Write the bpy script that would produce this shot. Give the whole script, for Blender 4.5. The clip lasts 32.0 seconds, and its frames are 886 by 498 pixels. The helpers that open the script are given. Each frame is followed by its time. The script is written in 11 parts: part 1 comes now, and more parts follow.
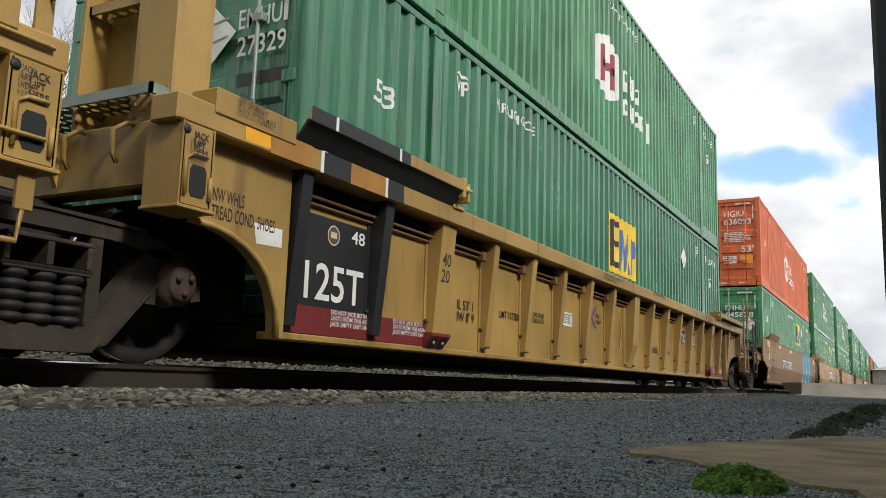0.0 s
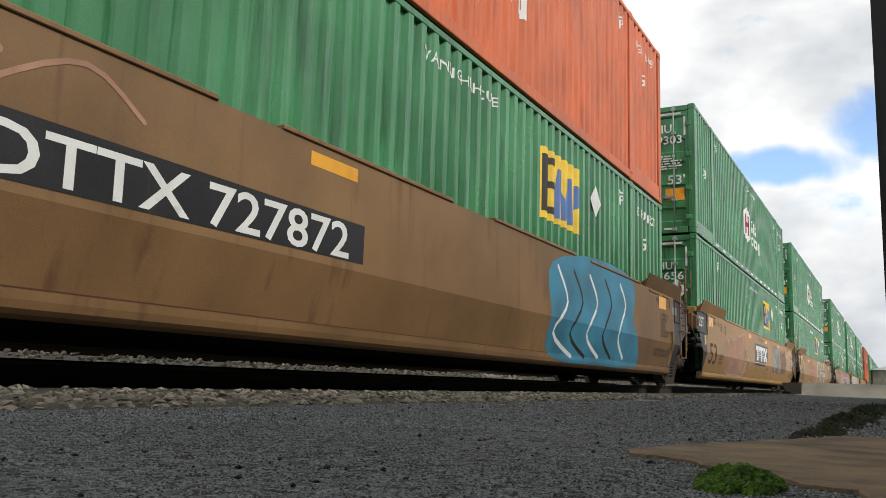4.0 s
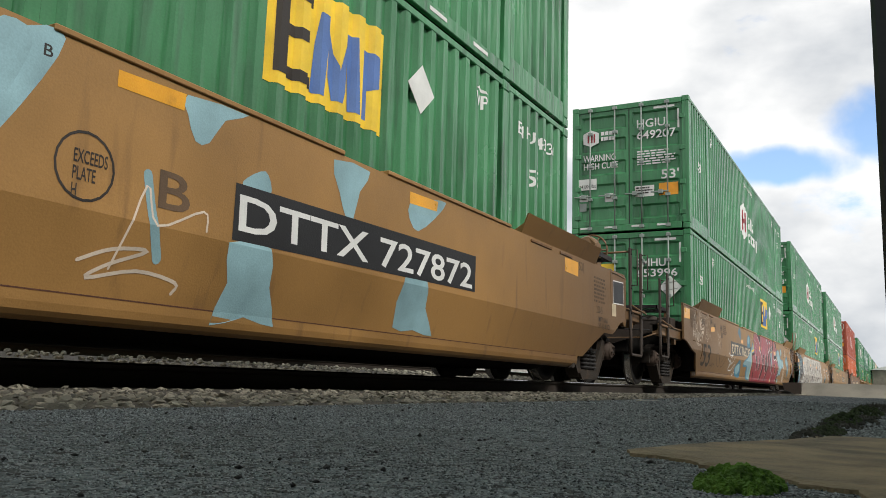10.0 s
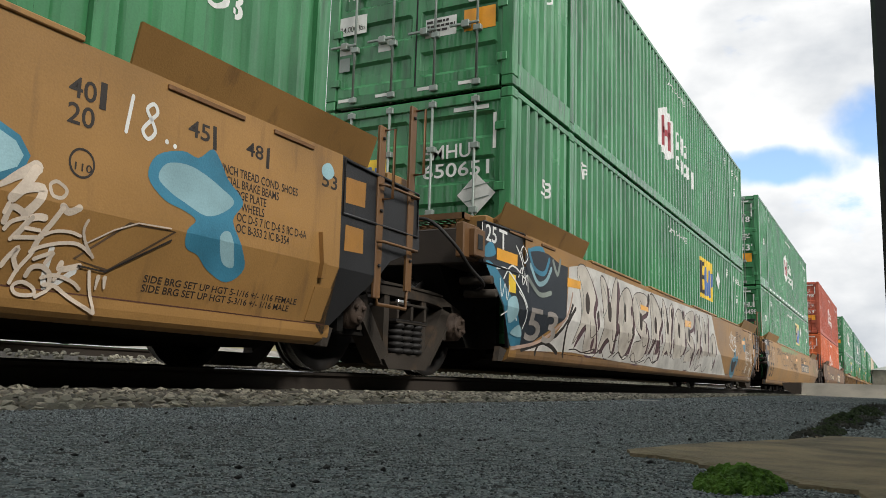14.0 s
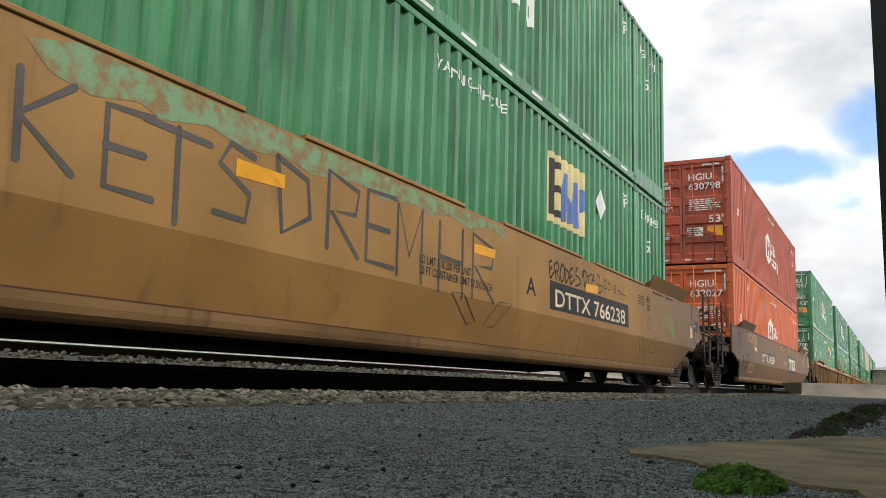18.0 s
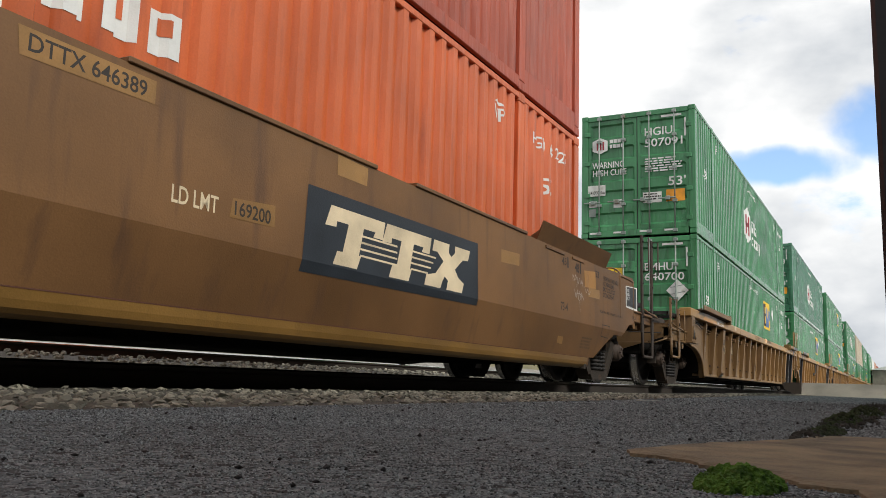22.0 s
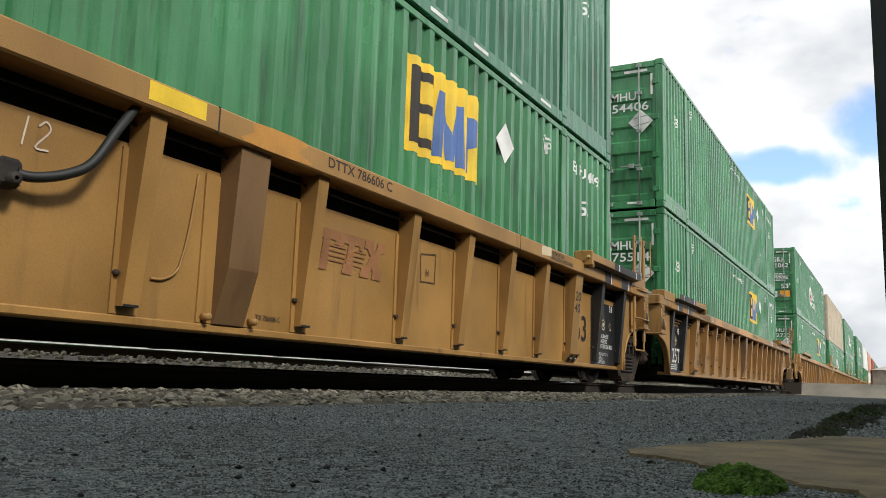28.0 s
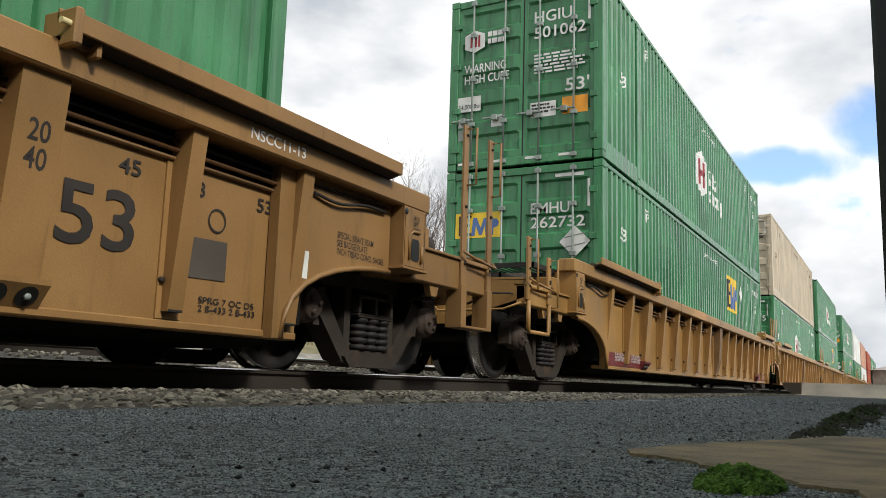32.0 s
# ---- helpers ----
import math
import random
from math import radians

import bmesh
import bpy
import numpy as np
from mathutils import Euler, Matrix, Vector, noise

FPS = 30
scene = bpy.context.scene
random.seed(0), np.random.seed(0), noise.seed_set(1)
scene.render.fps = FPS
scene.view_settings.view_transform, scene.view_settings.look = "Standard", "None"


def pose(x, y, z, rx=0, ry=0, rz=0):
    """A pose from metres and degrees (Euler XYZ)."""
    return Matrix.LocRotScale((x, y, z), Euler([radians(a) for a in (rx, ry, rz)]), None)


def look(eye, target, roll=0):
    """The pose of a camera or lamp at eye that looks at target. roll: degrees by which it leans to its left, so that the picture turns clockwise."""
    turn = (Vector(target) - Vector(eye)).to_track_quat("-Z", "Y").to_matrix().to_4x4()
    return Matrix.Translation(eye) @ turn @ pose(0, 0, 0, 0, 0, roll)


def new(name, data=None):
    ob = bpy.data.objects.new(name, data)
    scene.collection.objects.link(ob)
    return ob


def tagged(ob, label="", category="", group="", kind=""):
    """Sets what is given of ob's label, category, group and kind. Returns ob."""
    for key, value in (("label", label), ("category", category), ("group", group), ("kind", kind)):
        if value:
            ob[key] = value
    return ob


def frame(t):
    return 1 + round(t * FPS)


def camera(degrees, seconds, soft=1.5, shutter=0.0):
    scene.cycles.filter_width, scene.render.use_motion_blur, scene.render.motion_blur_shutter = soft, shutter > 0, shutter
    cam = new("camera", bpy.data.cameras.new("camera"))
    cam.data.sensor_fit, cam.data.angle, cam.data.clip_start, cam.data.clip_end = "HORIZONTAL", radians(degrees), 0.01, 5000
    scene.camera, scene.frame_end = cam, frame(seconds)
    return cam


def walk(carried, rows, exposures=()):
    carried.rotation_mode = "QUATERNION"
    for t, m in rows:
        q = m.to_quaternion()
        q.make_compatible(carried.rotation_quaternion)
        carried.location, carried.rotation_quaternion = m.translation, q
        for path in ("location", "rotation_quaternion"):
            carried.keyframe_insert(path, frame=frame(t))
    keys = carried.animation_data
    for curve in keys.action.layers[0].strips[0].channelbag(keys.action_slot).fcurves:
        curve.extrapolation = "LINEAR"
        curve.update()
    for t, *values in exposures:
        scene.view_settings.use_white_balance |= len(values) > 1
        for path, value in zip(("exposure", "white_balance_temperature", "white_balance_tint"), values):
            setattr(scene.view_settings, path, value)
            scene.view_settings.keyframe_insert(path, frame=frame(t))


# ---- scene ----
cam = camera(55.78, 32.0, soft=0.55)
YAW, PITCH, ROLL = radians(61.537), radians(8.979), 1.804
EYE = Vector((0, 0, 0.11))
AIM = EYE + Vector((math.sin(YAW) * math.cos(PITCH), math.cos(YAW) * math.cos(PITCH), math.sin(PITCH)))
walk(cam, [(0.0, look(EYE, AIM, ROLL)), (32.0, look(EYE, AIM, ROLL))], [(0.0, 0.08), (3.0, -0.05), (6.0, 0.06), (8.0, 0.1), (9.0, 0.05), (11.0, -0.08), (12.0, -0.02), (18.0, 0.05), (20.0, -0.1), (22.0, -0.02), (23.0, -0.1), (24.0, -0.12), (25.0, 0.10), (28.0, 0.12), (30.0, 0.15), (32.0, 0.08)])

# The track runs along x; the near side of the containers lies at y = SIDE, the rail head at z = RAIL.
SIDE, RAIL, GAUGE = 3.654, 0.162, 1.435
LENGTH, WIDTH, HEIGHT = 16.154, 2.591, 2.896
MID = SIDE + WIDTH / 2
WELL = 0.362            # floor of the wells above the rail

# ---- sky, sun ----
SUN_FROM = Vector((-0.22, -0.74, 0.63)).normalized()
world = bpy.data.worlds.new("sky")
scene.world = world
world.use_nodes = True


def sky_nodes():
    nt = world.node_tree
    nt.nodes.clear()
    n, l = nt.nodes.new, nt.links.new
    out, bg = n("ShaderNodeOutputWorld"), n("ShaderNodeBackground")
    sky = n("ShaderNodeTexSky")
    sky.sky_type, sky.sun_disc = "NISHITA", False
    sky.air_density, sky.dust_density, sky.ozone_density = 1.0, 0.1, 4.0
    sky.sun_elevation = math.asin(SUN_FROM.z)
    sky.sun_rotation = math.atan2(SUN_FROM.x, SUN_FROM.y)
    dim = n("ShaderNodeVectorMath")
    dim.operation = "SCALE"
    dim.inputs["Scale"].default_value = 0.23
    l(sky.outputs[0], dim.inputs[0])
    co, mp = n("ShaderNodeTexCoord"), n("ShaderNodeMapping")
    mp.inputs["Scale"].default_value = (1.0, 1.0, 1.9)
    mp.inputs["Rotation"].default_value = (0, 0, radians(39))
    mp.inputs["Location"].default_value = (3.35, 1.2, 0.35)
    l(co.outputs["Generated"], mp.inputs[0])
    big, fine = n("ShaderNodeTexNoise"), n("ShaderNodeTexNoise")
    big.inputs["Scale"].default_value, big.inputs["Detail"].default_value = 2.6, 9
    big.inputs["Roughness"].default_value = 0.58
    fine.inputs["Scale"].default_value, fine.inputs["Detail"].default_value = 4.2, 8
    l(mp.outputs[0], big.inputs[0])
    l(mp.outputs[0], fine.inputs[0])
    cover = n("ShaderNodeMapRange")
    cover.inputs[1].default_value, cover.inputs[2].default_value, cover.inputs[3].default_value = 0.26, 0.36, 0.10
    cover.interpolation_type = "SMOOTHSTEP"
    l(big.outputs["Fac"], cover.inputs[0])
    shade = n("ShaderNodeValToRGB")
    shade.color_ramp.elements[0].position, shade.color_ramp.elements[0].color = 0.36, (0.56, 0.60, 0.65, 1)
    shade.color_ramp.elements[1].position, shade.color_ramp.elements[1].color = 0.60, (1.10, 1.10, 1.09, 1)
    l(fine.outputs["Fac"], shade.inputs[0])
    # breaks in the cloud low over the far end of the train, ragged by noise
    rag = n("ShaderNodeTexNoise")
    rag.inputs["Scale"].default_value, rag.inputs["Detail"].default_value = 16.0, 6
    l(co.outputs["Generated"], rag.inputs[0])
    left = cover.outputs[0]
    for (cx, cy, cz), half_w, half_h in (((0.9645, 0.107, 0.247), 0.075, 0.020), ((0.957, 0.010, 0.284), 0.045, 0.036)):
        centre = Vector((cx, cy, cz)).normalized()
        side = centre.cross(Vector((0, 0, 1))).normalized()
        terms = []
        for axis, half in ((side, half_w), (side.cross(centre), half_h)):
            dot = n("ShaderNodeVectorMath")
            dot.operation = "DOT_PRODUCT"
            l(co.outputs["Generated"], dot.inputs[0])
            dot.inputs[1].default_value = axis / half
            off, sq = n("ShaderNodeMath"), n("ShaderNodeMath")
            off.operation, off.inputs[1].default_value = "SUBTRACT", centre.dot(axis) / half
            sq.operation = "MULTIPLY"
            l(dot.outputs["Value"], off.inputs[0])
            l(off.outputs[0], sq.inputs[0])
            l(off.outputs[0], sq.inputs[1])
            terms.append(sq.outputs[0])
        add, edge, keep, low = n("ShaderNodeMath"), n("ShaderNodeMath"), n("ShaderNodeMapRange"), n("ShaderNodeMath")
        l(terms[0], add.inputs[0])
        l(terms[1], add.inputs[1])
        edge.operation, edge.inputs[1].default_value, edge.inputs[2].default_value = "MULTIPLY_ADD", 3.2, -1.6
        l(rag.outputs["Fac"], edge.inputs[0])
        both = n("ShaderNodeMath")
        l(add.outputs[0], both.inputs[0])
        l(edge.outputs[0], both.inputs[1])
        keep.inputs[1].default_value, keep.inputs[2].default_value, keep.inputs[3].default_value = 0.15, 1.7, 0.08
        keep.interpolation_type = "SMOOTHSTEP"
        l(both.outputs[0], keep.inputs[0])
        low.operation = "MINIMUM"
        l(left, low.inputs[0])
        l(keep.outputs[0], low.inputs[1])
        left = low.outputs[0]
    mix = n("ShaderNodeMixRGB")
    l(left, mix.inputs[0])
    l(dim.outputs[0], mix.inputs[1])
    l(shade.outputs[0], mix.inputs[2])
    l(mix.outputs[0], bg.inputs[0])
    bg.inputs[1].default_value = 1.0
    l(bg.outputs[0], out.inputs[0])


sky_nodes()
sun = new("sun", bpy.data.lights.new("sun", "SUN"))
sun.data.energy, sun.data.angle, sun.data.color = 2.7, radians(9), (1.0, 0.975, 0.91)
sun.matrix_world = look(SUN_FROM * 60, (0, 0, 0))


# ---- materials ----
def material(name, base, rough=0.6, metal=0.0, dark=None, stain=None, stain_amount=0.35, scale=3.0,
             grain=90.0, bump=0.15, streaks=False, coat=0.0, spread=0.10, mottle=0.5, soot=None, waves=0.0):
    """Base colour with a broad mottle, rust or dirt stains (in vertical streaks on painted steel), fine grain and bump."""
    m = bpy.data.materials.new(name)
    m.use_nodes = True
    nt = m.node_tree
    n, l = nt.nodes.new, nt.links.new
    bsdf = nt.nodes["Principled BSDF"]
    co, info = n("ShaderNodeTexCoord"), n("ShaderNodeObjectInfo")
    shift = n("ShaderNodeVectorMath")
    shift.operation = "ADD"
    mul = n("ShaderNodeMath")
    mul.operation, mul.inputs[1].default_value = "MULTIPLY", 37.0
    l(info.outputs["Random"], mul.inputs[0])
    l(co.outputs["Object"], shift.inputs[0])
    l(mul.outputs[0], shift.inputs[1])
    broad, tiny = n("ShaderNodeTexNoise"), n("ShaderNodeTexNoise")
    broad.inputs["Scale"].default_value, broad.inputs["Detail"].default_value = scale, 6
    tiny.inputs["Scale"].default_value, tiny.inputs["Detail"].default_value = grain, 3
    l(shift.outputs[0], broad.inputs[0])
    l(shift.outputs[0], tiny.inputs[0])
    lo, hi = [c * (1 - spread * 2.2) for c in base], [min(1, c * (1 + spread * 1.6)) for c in base]
    if dark:
        lo = dark
    mix1 = n("ShaderNodeMixRGB")
    mix1.inputs[1].default_value, mix1.inputs[2].default_value = (*lo, 1), (*hi, 1)
    ramp1 = n("ShaderNodeMapRange")
    ramp1.inputs[1].default_value, ramp1.inputs[2].default_value = 0.5 - mottle * 0.45, 0.5 + mottle * 0.35
    l(broad.outputs["Fac"], ramp1.inputs[0])
    l(ramp1.outputs[0], mix1.inputs[0])
    colour = mix1.outputs[0]
    if stain:
        mp, st = n("ShaderNodeMapping"), n("ShaderNodeTexNoise")
        mp.inputs["Scale"].default_value = (1.0, 1.0, 0.12) if streaks else (1, 1, 1)
        l(shift.outputs[0], mp.inputs[0])
        l(mp.outputs[0], st.inputs[0])
        st.inputs["Scale"].default_value, st.inputs["Detail"].default_value = (7.0 if streaks else 5.0), 8
        r = n("ShaderNodeMapRange")
        r.inputs[1].default_value, r.inputs[2].default_value = 0.70 - stain_amount * 0.35, 0.82 - stain_amount * 0.2
        r.inputs[4].default_value = 0.75
        l(st.outputs["Fac"], r.inputs[0])
        mix2 = n("ShaderNodeMixRGB")
        mix2.inputs[2].default_value = (*stain, 1)
        l(r.outputs[0], mix2.inputs[0])
        l(colour, mix2.inputs[1])
        colour = mix2.outputs[0]
    if soot:
        # road grime and brake dust gathered at one end of a car: full at x = soot[0], gone at soot[1]
        sep, far, blot, both, mix4 = n("ShaderNodeSeparateXYZ"), n("ShaderNodeMapRange"), n("ShaderNodeMapRange"), n("ShaderNodeMath"), n("ShaderNodeMixRGB")
        l(co.outputs["Object"], sep.inputs[0])
        far.inputs[1].default_value, far.inputs[2].default_value, far.inputs[3].default_value, far.inputs[4].default_value = soot[0], soot[1], 0.8, 0.0
        l(sep.outputs[0], far.inputs[0])
        blot.inputs[1].default_value, blot.inputs[2].default_value, blot.inputs[3].default_value = 0.3, 0.6, 0.55
        l(broad.outputs["Fac"], blot.inputs[0])
        both.operation = "MULTIPLY"
        l(far.outputs[0], both.inputs[0])
        l(blot.outputs[0], both.inputs[1])
        mix4.inputs[2].default_value = (0.085, 0.048, 0.026, 1)
        l(both.outputs[0], mix4.inputs[0])
        l(colour, mix4.inputs[1])
        colour = mix4.outputs[0]
    mix3 = n("ShaderNodeMixRGB")
    mix3.blend_type, mix3.inputs[0].default_value = "OVERLAY", 0.16
    l(colour, mix3.inputs[1])
    l(tiny.outputs["Fac"], mix3.inputs[2])
    l(mix3.outputs[0], bsdf.inputs["Base Color"])
    rr = n("ShaderNodeMapRange")
    rr.inputs[3].default_value, rr.inputs[4].default_value = max(0.05, rough - 0.12), min(1, rough + 0.12)
    l(broad.outputs["Fac"], rr.inputs[0])
    l(rr.outputs[0], bsdf.inputs["Roughness"])
    bsdf.inputs["Metallic"].default_value = metal
    bsdf.inputs["Coat Weight"].default_value = coat
    if bump:
        b = n("ShaderNodeBump")
        b.inputs["Strength"].default_value, b.inputs["Distance"].default_value = bump, 0.01
        l(tiny.outputs["Fac"], b.inputs["Height"])
        l(b.outputs[0], bsdf.inputs["Normal"])
        if waves:
            wm, wn, wb = n("ShaderNodeMapping"), n("ShaderNodeTexNoise"), n("ShaderNodeBump")
            wm.inputs["Scale"].default_value = (1, 1, 0.11)
            wn.inputs["Scale"].default_value, wn.inputs["Detail"].default_value = 9.0, 2
            wb.inputs["Strength"].default_value, wb.inputs["Distance"].default_value = waves, 0.05
            l(shift.outputs[0], wm.inputs[0])
            l(wm.outputs[0], wn.inputs[0])
            l(wn.outputs["Fac"], wb.inputs["Height"])
            l(wb.outputs[0], b.inputs["Normal"])
    return m


RUST, GRIME = (0.10, 0.045, 0.02), (0.045, 0.035, 0.028)
PAINT = {
    "green": material("green_container_paint", (0.054, 0.212, 0.088), 0.24, stain=(0.033, 0.078, 0.042), stain_amount=0.42, scale=0.9, streaks=True, spread=0.15, bump=0.06, waves=0.5),
    "teal": material("weathered_green_paint", (0.050, 0.175, 0.098), 0.25, stain=(0.09, 0.12, 0.09), stain_amount=0.3, scale=0.9, streaks=True, spread=0.14, bump=0.06, waves=0.5),
    "orange": material("orange_container_paint", (0.54, 0.115, 0.030), 0.45, stain=(0.30, 0.06, 0.02), stain_amount=0.3, scale=0.9, streaks=True, spread=0.12, bump=0.08, waves=0.3),
    "red": material("faded_red_container_paint", (0.36, 0.070, 0.033), 0.5, stain=(0.22, 0.05, 0.03), stain_amount=0.35, scale=0.9, streaks=True, spread=0.12, bump=0.08, waves=0.3),
    "tan": material("cream_container_paint", (0.50, 0.42, 0.31), 0.5, stain=(0.35, 0.24, 0.14), stain_amount=0.3, scale=0.9, streaks=True),
    "white": material("white_container_paint", (0.74, 0.74, 0.70), 0.45, stain=(0.4, 0.36, 0.28), stain_amount=0.2, scale=0.9, streaks=True),
    "rose": material("faded_pink_container_paint", (0.55, 0.30, 0.20), 0.5, stain=(0.3, 0.14, 0.09), stain_amount=0.3, scale=0.9, streaks=True),
}
CAR = {
    "yellow": material("yellow_car_paint", (0.355, 0.220, 0.062), 0.48, stain=(0.17, 0.10, 0.035), stain_amount=0.30, scale=1.2, streaks=True, spread=0.12),
    "yellow_far": material("grimy_yellow_car_paint", (0.355, 0.220, 0.062), 0.5, stain=(0.17, 0.10, 0.035), stain_amount=0.34, scale=1.2, streaks=True, spread=0.12, soot=(18.5, 11.0)),
    "ochre": material("ochre_car_paint", (0.338, 0.185, 0.055), 0.46, stain=(0.15, 0.085, 0.03), stain_amount=0.32, scale=1.2, streaks=True, spread=0.14),
    "caramel": material("caramel_car_paint", (0.316, 0.170, 0.053), 0.5, stain=(0.15, 0.080, 0.035), stain_amount=0.3, scale=1.0, streaks=True, spread=0.12),
    "caramel_near": material("caramel_grimy_near_paint", (0.316, 0.170, 0.053), 0.5, stain=(0.15, 0.080, 0.035), stain_amount=0.3, scale=1.0, streaks=True, spread=0.12, soot=(-1.0, 5.0)),
    "caramel_far": material("caramel_grimy_far_paint", (0.316, 0.170, 0.053), 0.5, stain=(0.15, 0.080, 0.035), stain_amount=0.3, scale=1.0, streaks=True, spread=0.12, soot=(17.0, 13.0)),
    "brown": material("brown_car_paint", (0.162, 0.079, 0.028), 0.55, stain=(0.09, 0.045, 0.024), stain_amount=0.4, scale=1.0, streaks=True, spread=0.16),
    "brown_near": material("brown_grimy_near_paint", (0.162, 0.079, 0.028), 0.55, stain=(0.09, 0.045, 0.024), stain_amount=0.4, scale=1.0, streaks=True, spread=0.16, soot=(-0.5, 4.5)),
    # soot on the car ends; on the guide plates it paints in shade
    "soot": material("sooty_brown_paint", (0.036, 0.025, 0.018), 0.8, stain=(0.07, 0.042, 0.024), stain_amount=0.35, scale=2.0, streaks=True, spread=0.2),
    "rust": material("rusty_ochre_car_paint", (0.240, 0.135, 0.046), 0.55, stain=(0.09, 0.046, 0.022), stain_amount=0.4, scale=1.0, streaks=True, spread=0.16, soot=(-8.0, 9.0)),
    "ochre_far": material("ochre_rusty_far_paint", (0.330, 0.180, 0.058), 0.5, stain=(0.15, 0.085, 0.03), stain_amount=0.34, scale=1.2, streaks=True, spread=0.14, soot=(30.0, 9.0)),
    "orange_tan": material("orange_tan_car_paint", (0.335, 0.176, 0.050), 0.45, stain=(0.17, 0.085, 0.03), stain_amount=0.26, scale=1.0, streaks=True, spread=0.12),
    # golden and bronze: light bounced from the ballast, put into the chord colour
    "golden": material("golden_chord_paint", (0.36, 0.20, 0.042), 0.45, stain=(0.22, 0.12, 0.03), stain_amount=0.3, scale=1.4, streaks=True, spread=0.12),
    "bronze": material("bronze_chord_paint", (0.212, 0.114, 0.027), 0.45, stain=(0.16, 0.085, 0.02), stain_amount=0.3, scale=1.4, streaks=True, spread=0.14),
    "umber": material("umber_car_paint", (0.205, 0.115, 0.048), 0.55, stain=(0.11, 0.05, 0.025), stain_amount=0.38, scale=1.0, streaks=True, spread=0.15),
}
BLACK = material("black_panel_paint", (0.018, 0.018, 0.019), 0.45, stain=(0.06, 0.045, 0.03), stain_amount=0.2, scale=2, streaks=True)
LETTER = material("white_stencil_paint", (0.72, 0.72, 0.69), 0.55, spread=0.06, stain=(0.35, 0.33, 0.29), stain_amount=0.15)
INK = material("black_stencil_paint", (0.028, 0.022, 0.018), 0.6, spread=0.2)
FADED = material("worn_grey_stencil_paint", (0.09, 0.055, 0.03), 0.65, spread=0.3)
AMBER = material("amber_reflective_tape", (0.78, 0.36, 0.02), 0.3, spread=0.08, stain=(0.35, 0.16, 0.02), stain_amount=0.2)
SIGN_YELLOW = material("yellow_sign_paint", (0.82, 0.55, 0.035), 0.5, spread=0.1)
SIGN_PALE = material("faded_cream_sign_paint", (0.66, 0.55, 0.26), 0.5, spread=0.1)
SIGN_BLUE = material("blue_sign_paint", (0.085, 0.165, 0.40), 0.5, spread=0.1)
SIGN_RED = material("dark_red_sign_paint", (0.28, 0.02, 0.03), 0.5)
RUSTORANGE = material("dull_orange_reflector", (0.36, 0.17, 0.035), 0.5, stain=(0.17, 0.08, 0.03), stain_amount=0.3)
STICKER = material("white_vinyl_sticker", (0.70, 0.70, 0.66), 0.4, stain=(0.4, 0.38, 0.3), stain_amount=0.2)
STICKER_ORANGE = material("orange_vinyl_sticker", (0.80, 0.33, 0.02), 0.4)
MAROON = material("maroon_panel_paint", (0.17, 0.022, 0.022), 0.5, stain=(0.08, 0.03, 0.02), stain_amount=0.3, streaks=True)
STEEL = material("dark_greasy_steel", (0.021, 0.019, 0.018), 0.6, stain=(0.05, 0.037, 0.026), stain_amount=0.45, scale=5, bump=0.3)
DUSTY = material("dusty_truck_steel", (0.042, 0.034, 0.027), 0.75, stain=(0.095, 0.060, 0.036), stain_amount=0.4, scale=4, bump=0.4)
CAPRUST = material("rusty_bearing_cap", (0.060, 0.038, 0.026), 0.75, stain=(0.05, 0.036, 0.026), stain_amount=0.5, scale=5, bump=0.4)
# near-black underframe steel; its colour also carries shade below and inside the cars
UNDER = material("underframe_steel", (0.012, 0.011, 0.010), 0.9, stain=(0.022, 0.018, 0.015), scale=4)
TREAD = material("polished_wheel_tread", (0.55, 0.54, 0.52), 0.22, metal=1.0, grain=40, spread=0.1)
GALV = material("galvanised_rod", (0.25, 0.29, 0.26), 0.5, metal=0.25, stain=(0.18, 0.13, 0.09), stain_amount=0.3)
SEAMRUST = material("rusty_seam", (0.085, 0.030, 0.016), 0.7)
# rubber seals and hoses; also painted in as the dark inside of holes
RUBBER = material("black_rubber_seal", (0.012, 0.014, 0.013), 0.6)
RAILSIDE = material("rusty_rail_side", (0.030, 0.022, 0.016), 0.85, stain=(0.03, 0.02, 0.014), stain_amount=0.4, scale=6, bump=0.35)
RAILHEAD = material("worn_rail_head", (0.74, 0.73, 0.71), 0.2, metal=1.0, grain=30)
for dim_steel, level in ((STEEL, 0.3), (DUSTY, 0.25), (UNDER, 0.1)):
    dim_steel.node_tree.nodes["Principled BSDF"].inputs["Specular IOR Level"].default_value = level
TIMBER = material("tarred_timber", (0.055, 0.042, 0.032), 0.9, scale=6, bump=0.5, stain=(0.12, 0.1, 0.08))
CONCRETE = material("weathered_concrete", (0.21, 0.19, 0.155), 0.9, scale=1.4, grain=60, bump=0.5, stain=(0.16, 0.14, 0.11), stain_amount=0.4, spread=0.15)
MOSS = material("green_moss", (0.115, 0.250, 0.022), 0.95, scale=30, grain=300, bump=0.9, dark=(0.05, 0.11, 0.014))
DARKMOSS = material("dark_moss", (0.055, 0.085, 0.030), 0.95, scale=25, grain=250, bump=0.9, dark=(0.020, 0.026, 0.012))
DIRT = material("dark_dirt", (0.062, 0.062, 0.052), 0.95, scale=12, grain=120, bump=0.8, spread=0.25)
POST = material("dark_painted_steel", (0.022, 0.026, 0.034), 0.5, scale=2)
BARK = material("bare_bark", (0.115, 0.090, 0.075), 0.95, scale=8, bump=0.5)
GRASS = material("winter_grass", (0.20, 0.165, 0.085), 0.95, dark=(0.09, 0.09, 0.04), scale=0.6, grain=30, bump=0.8)


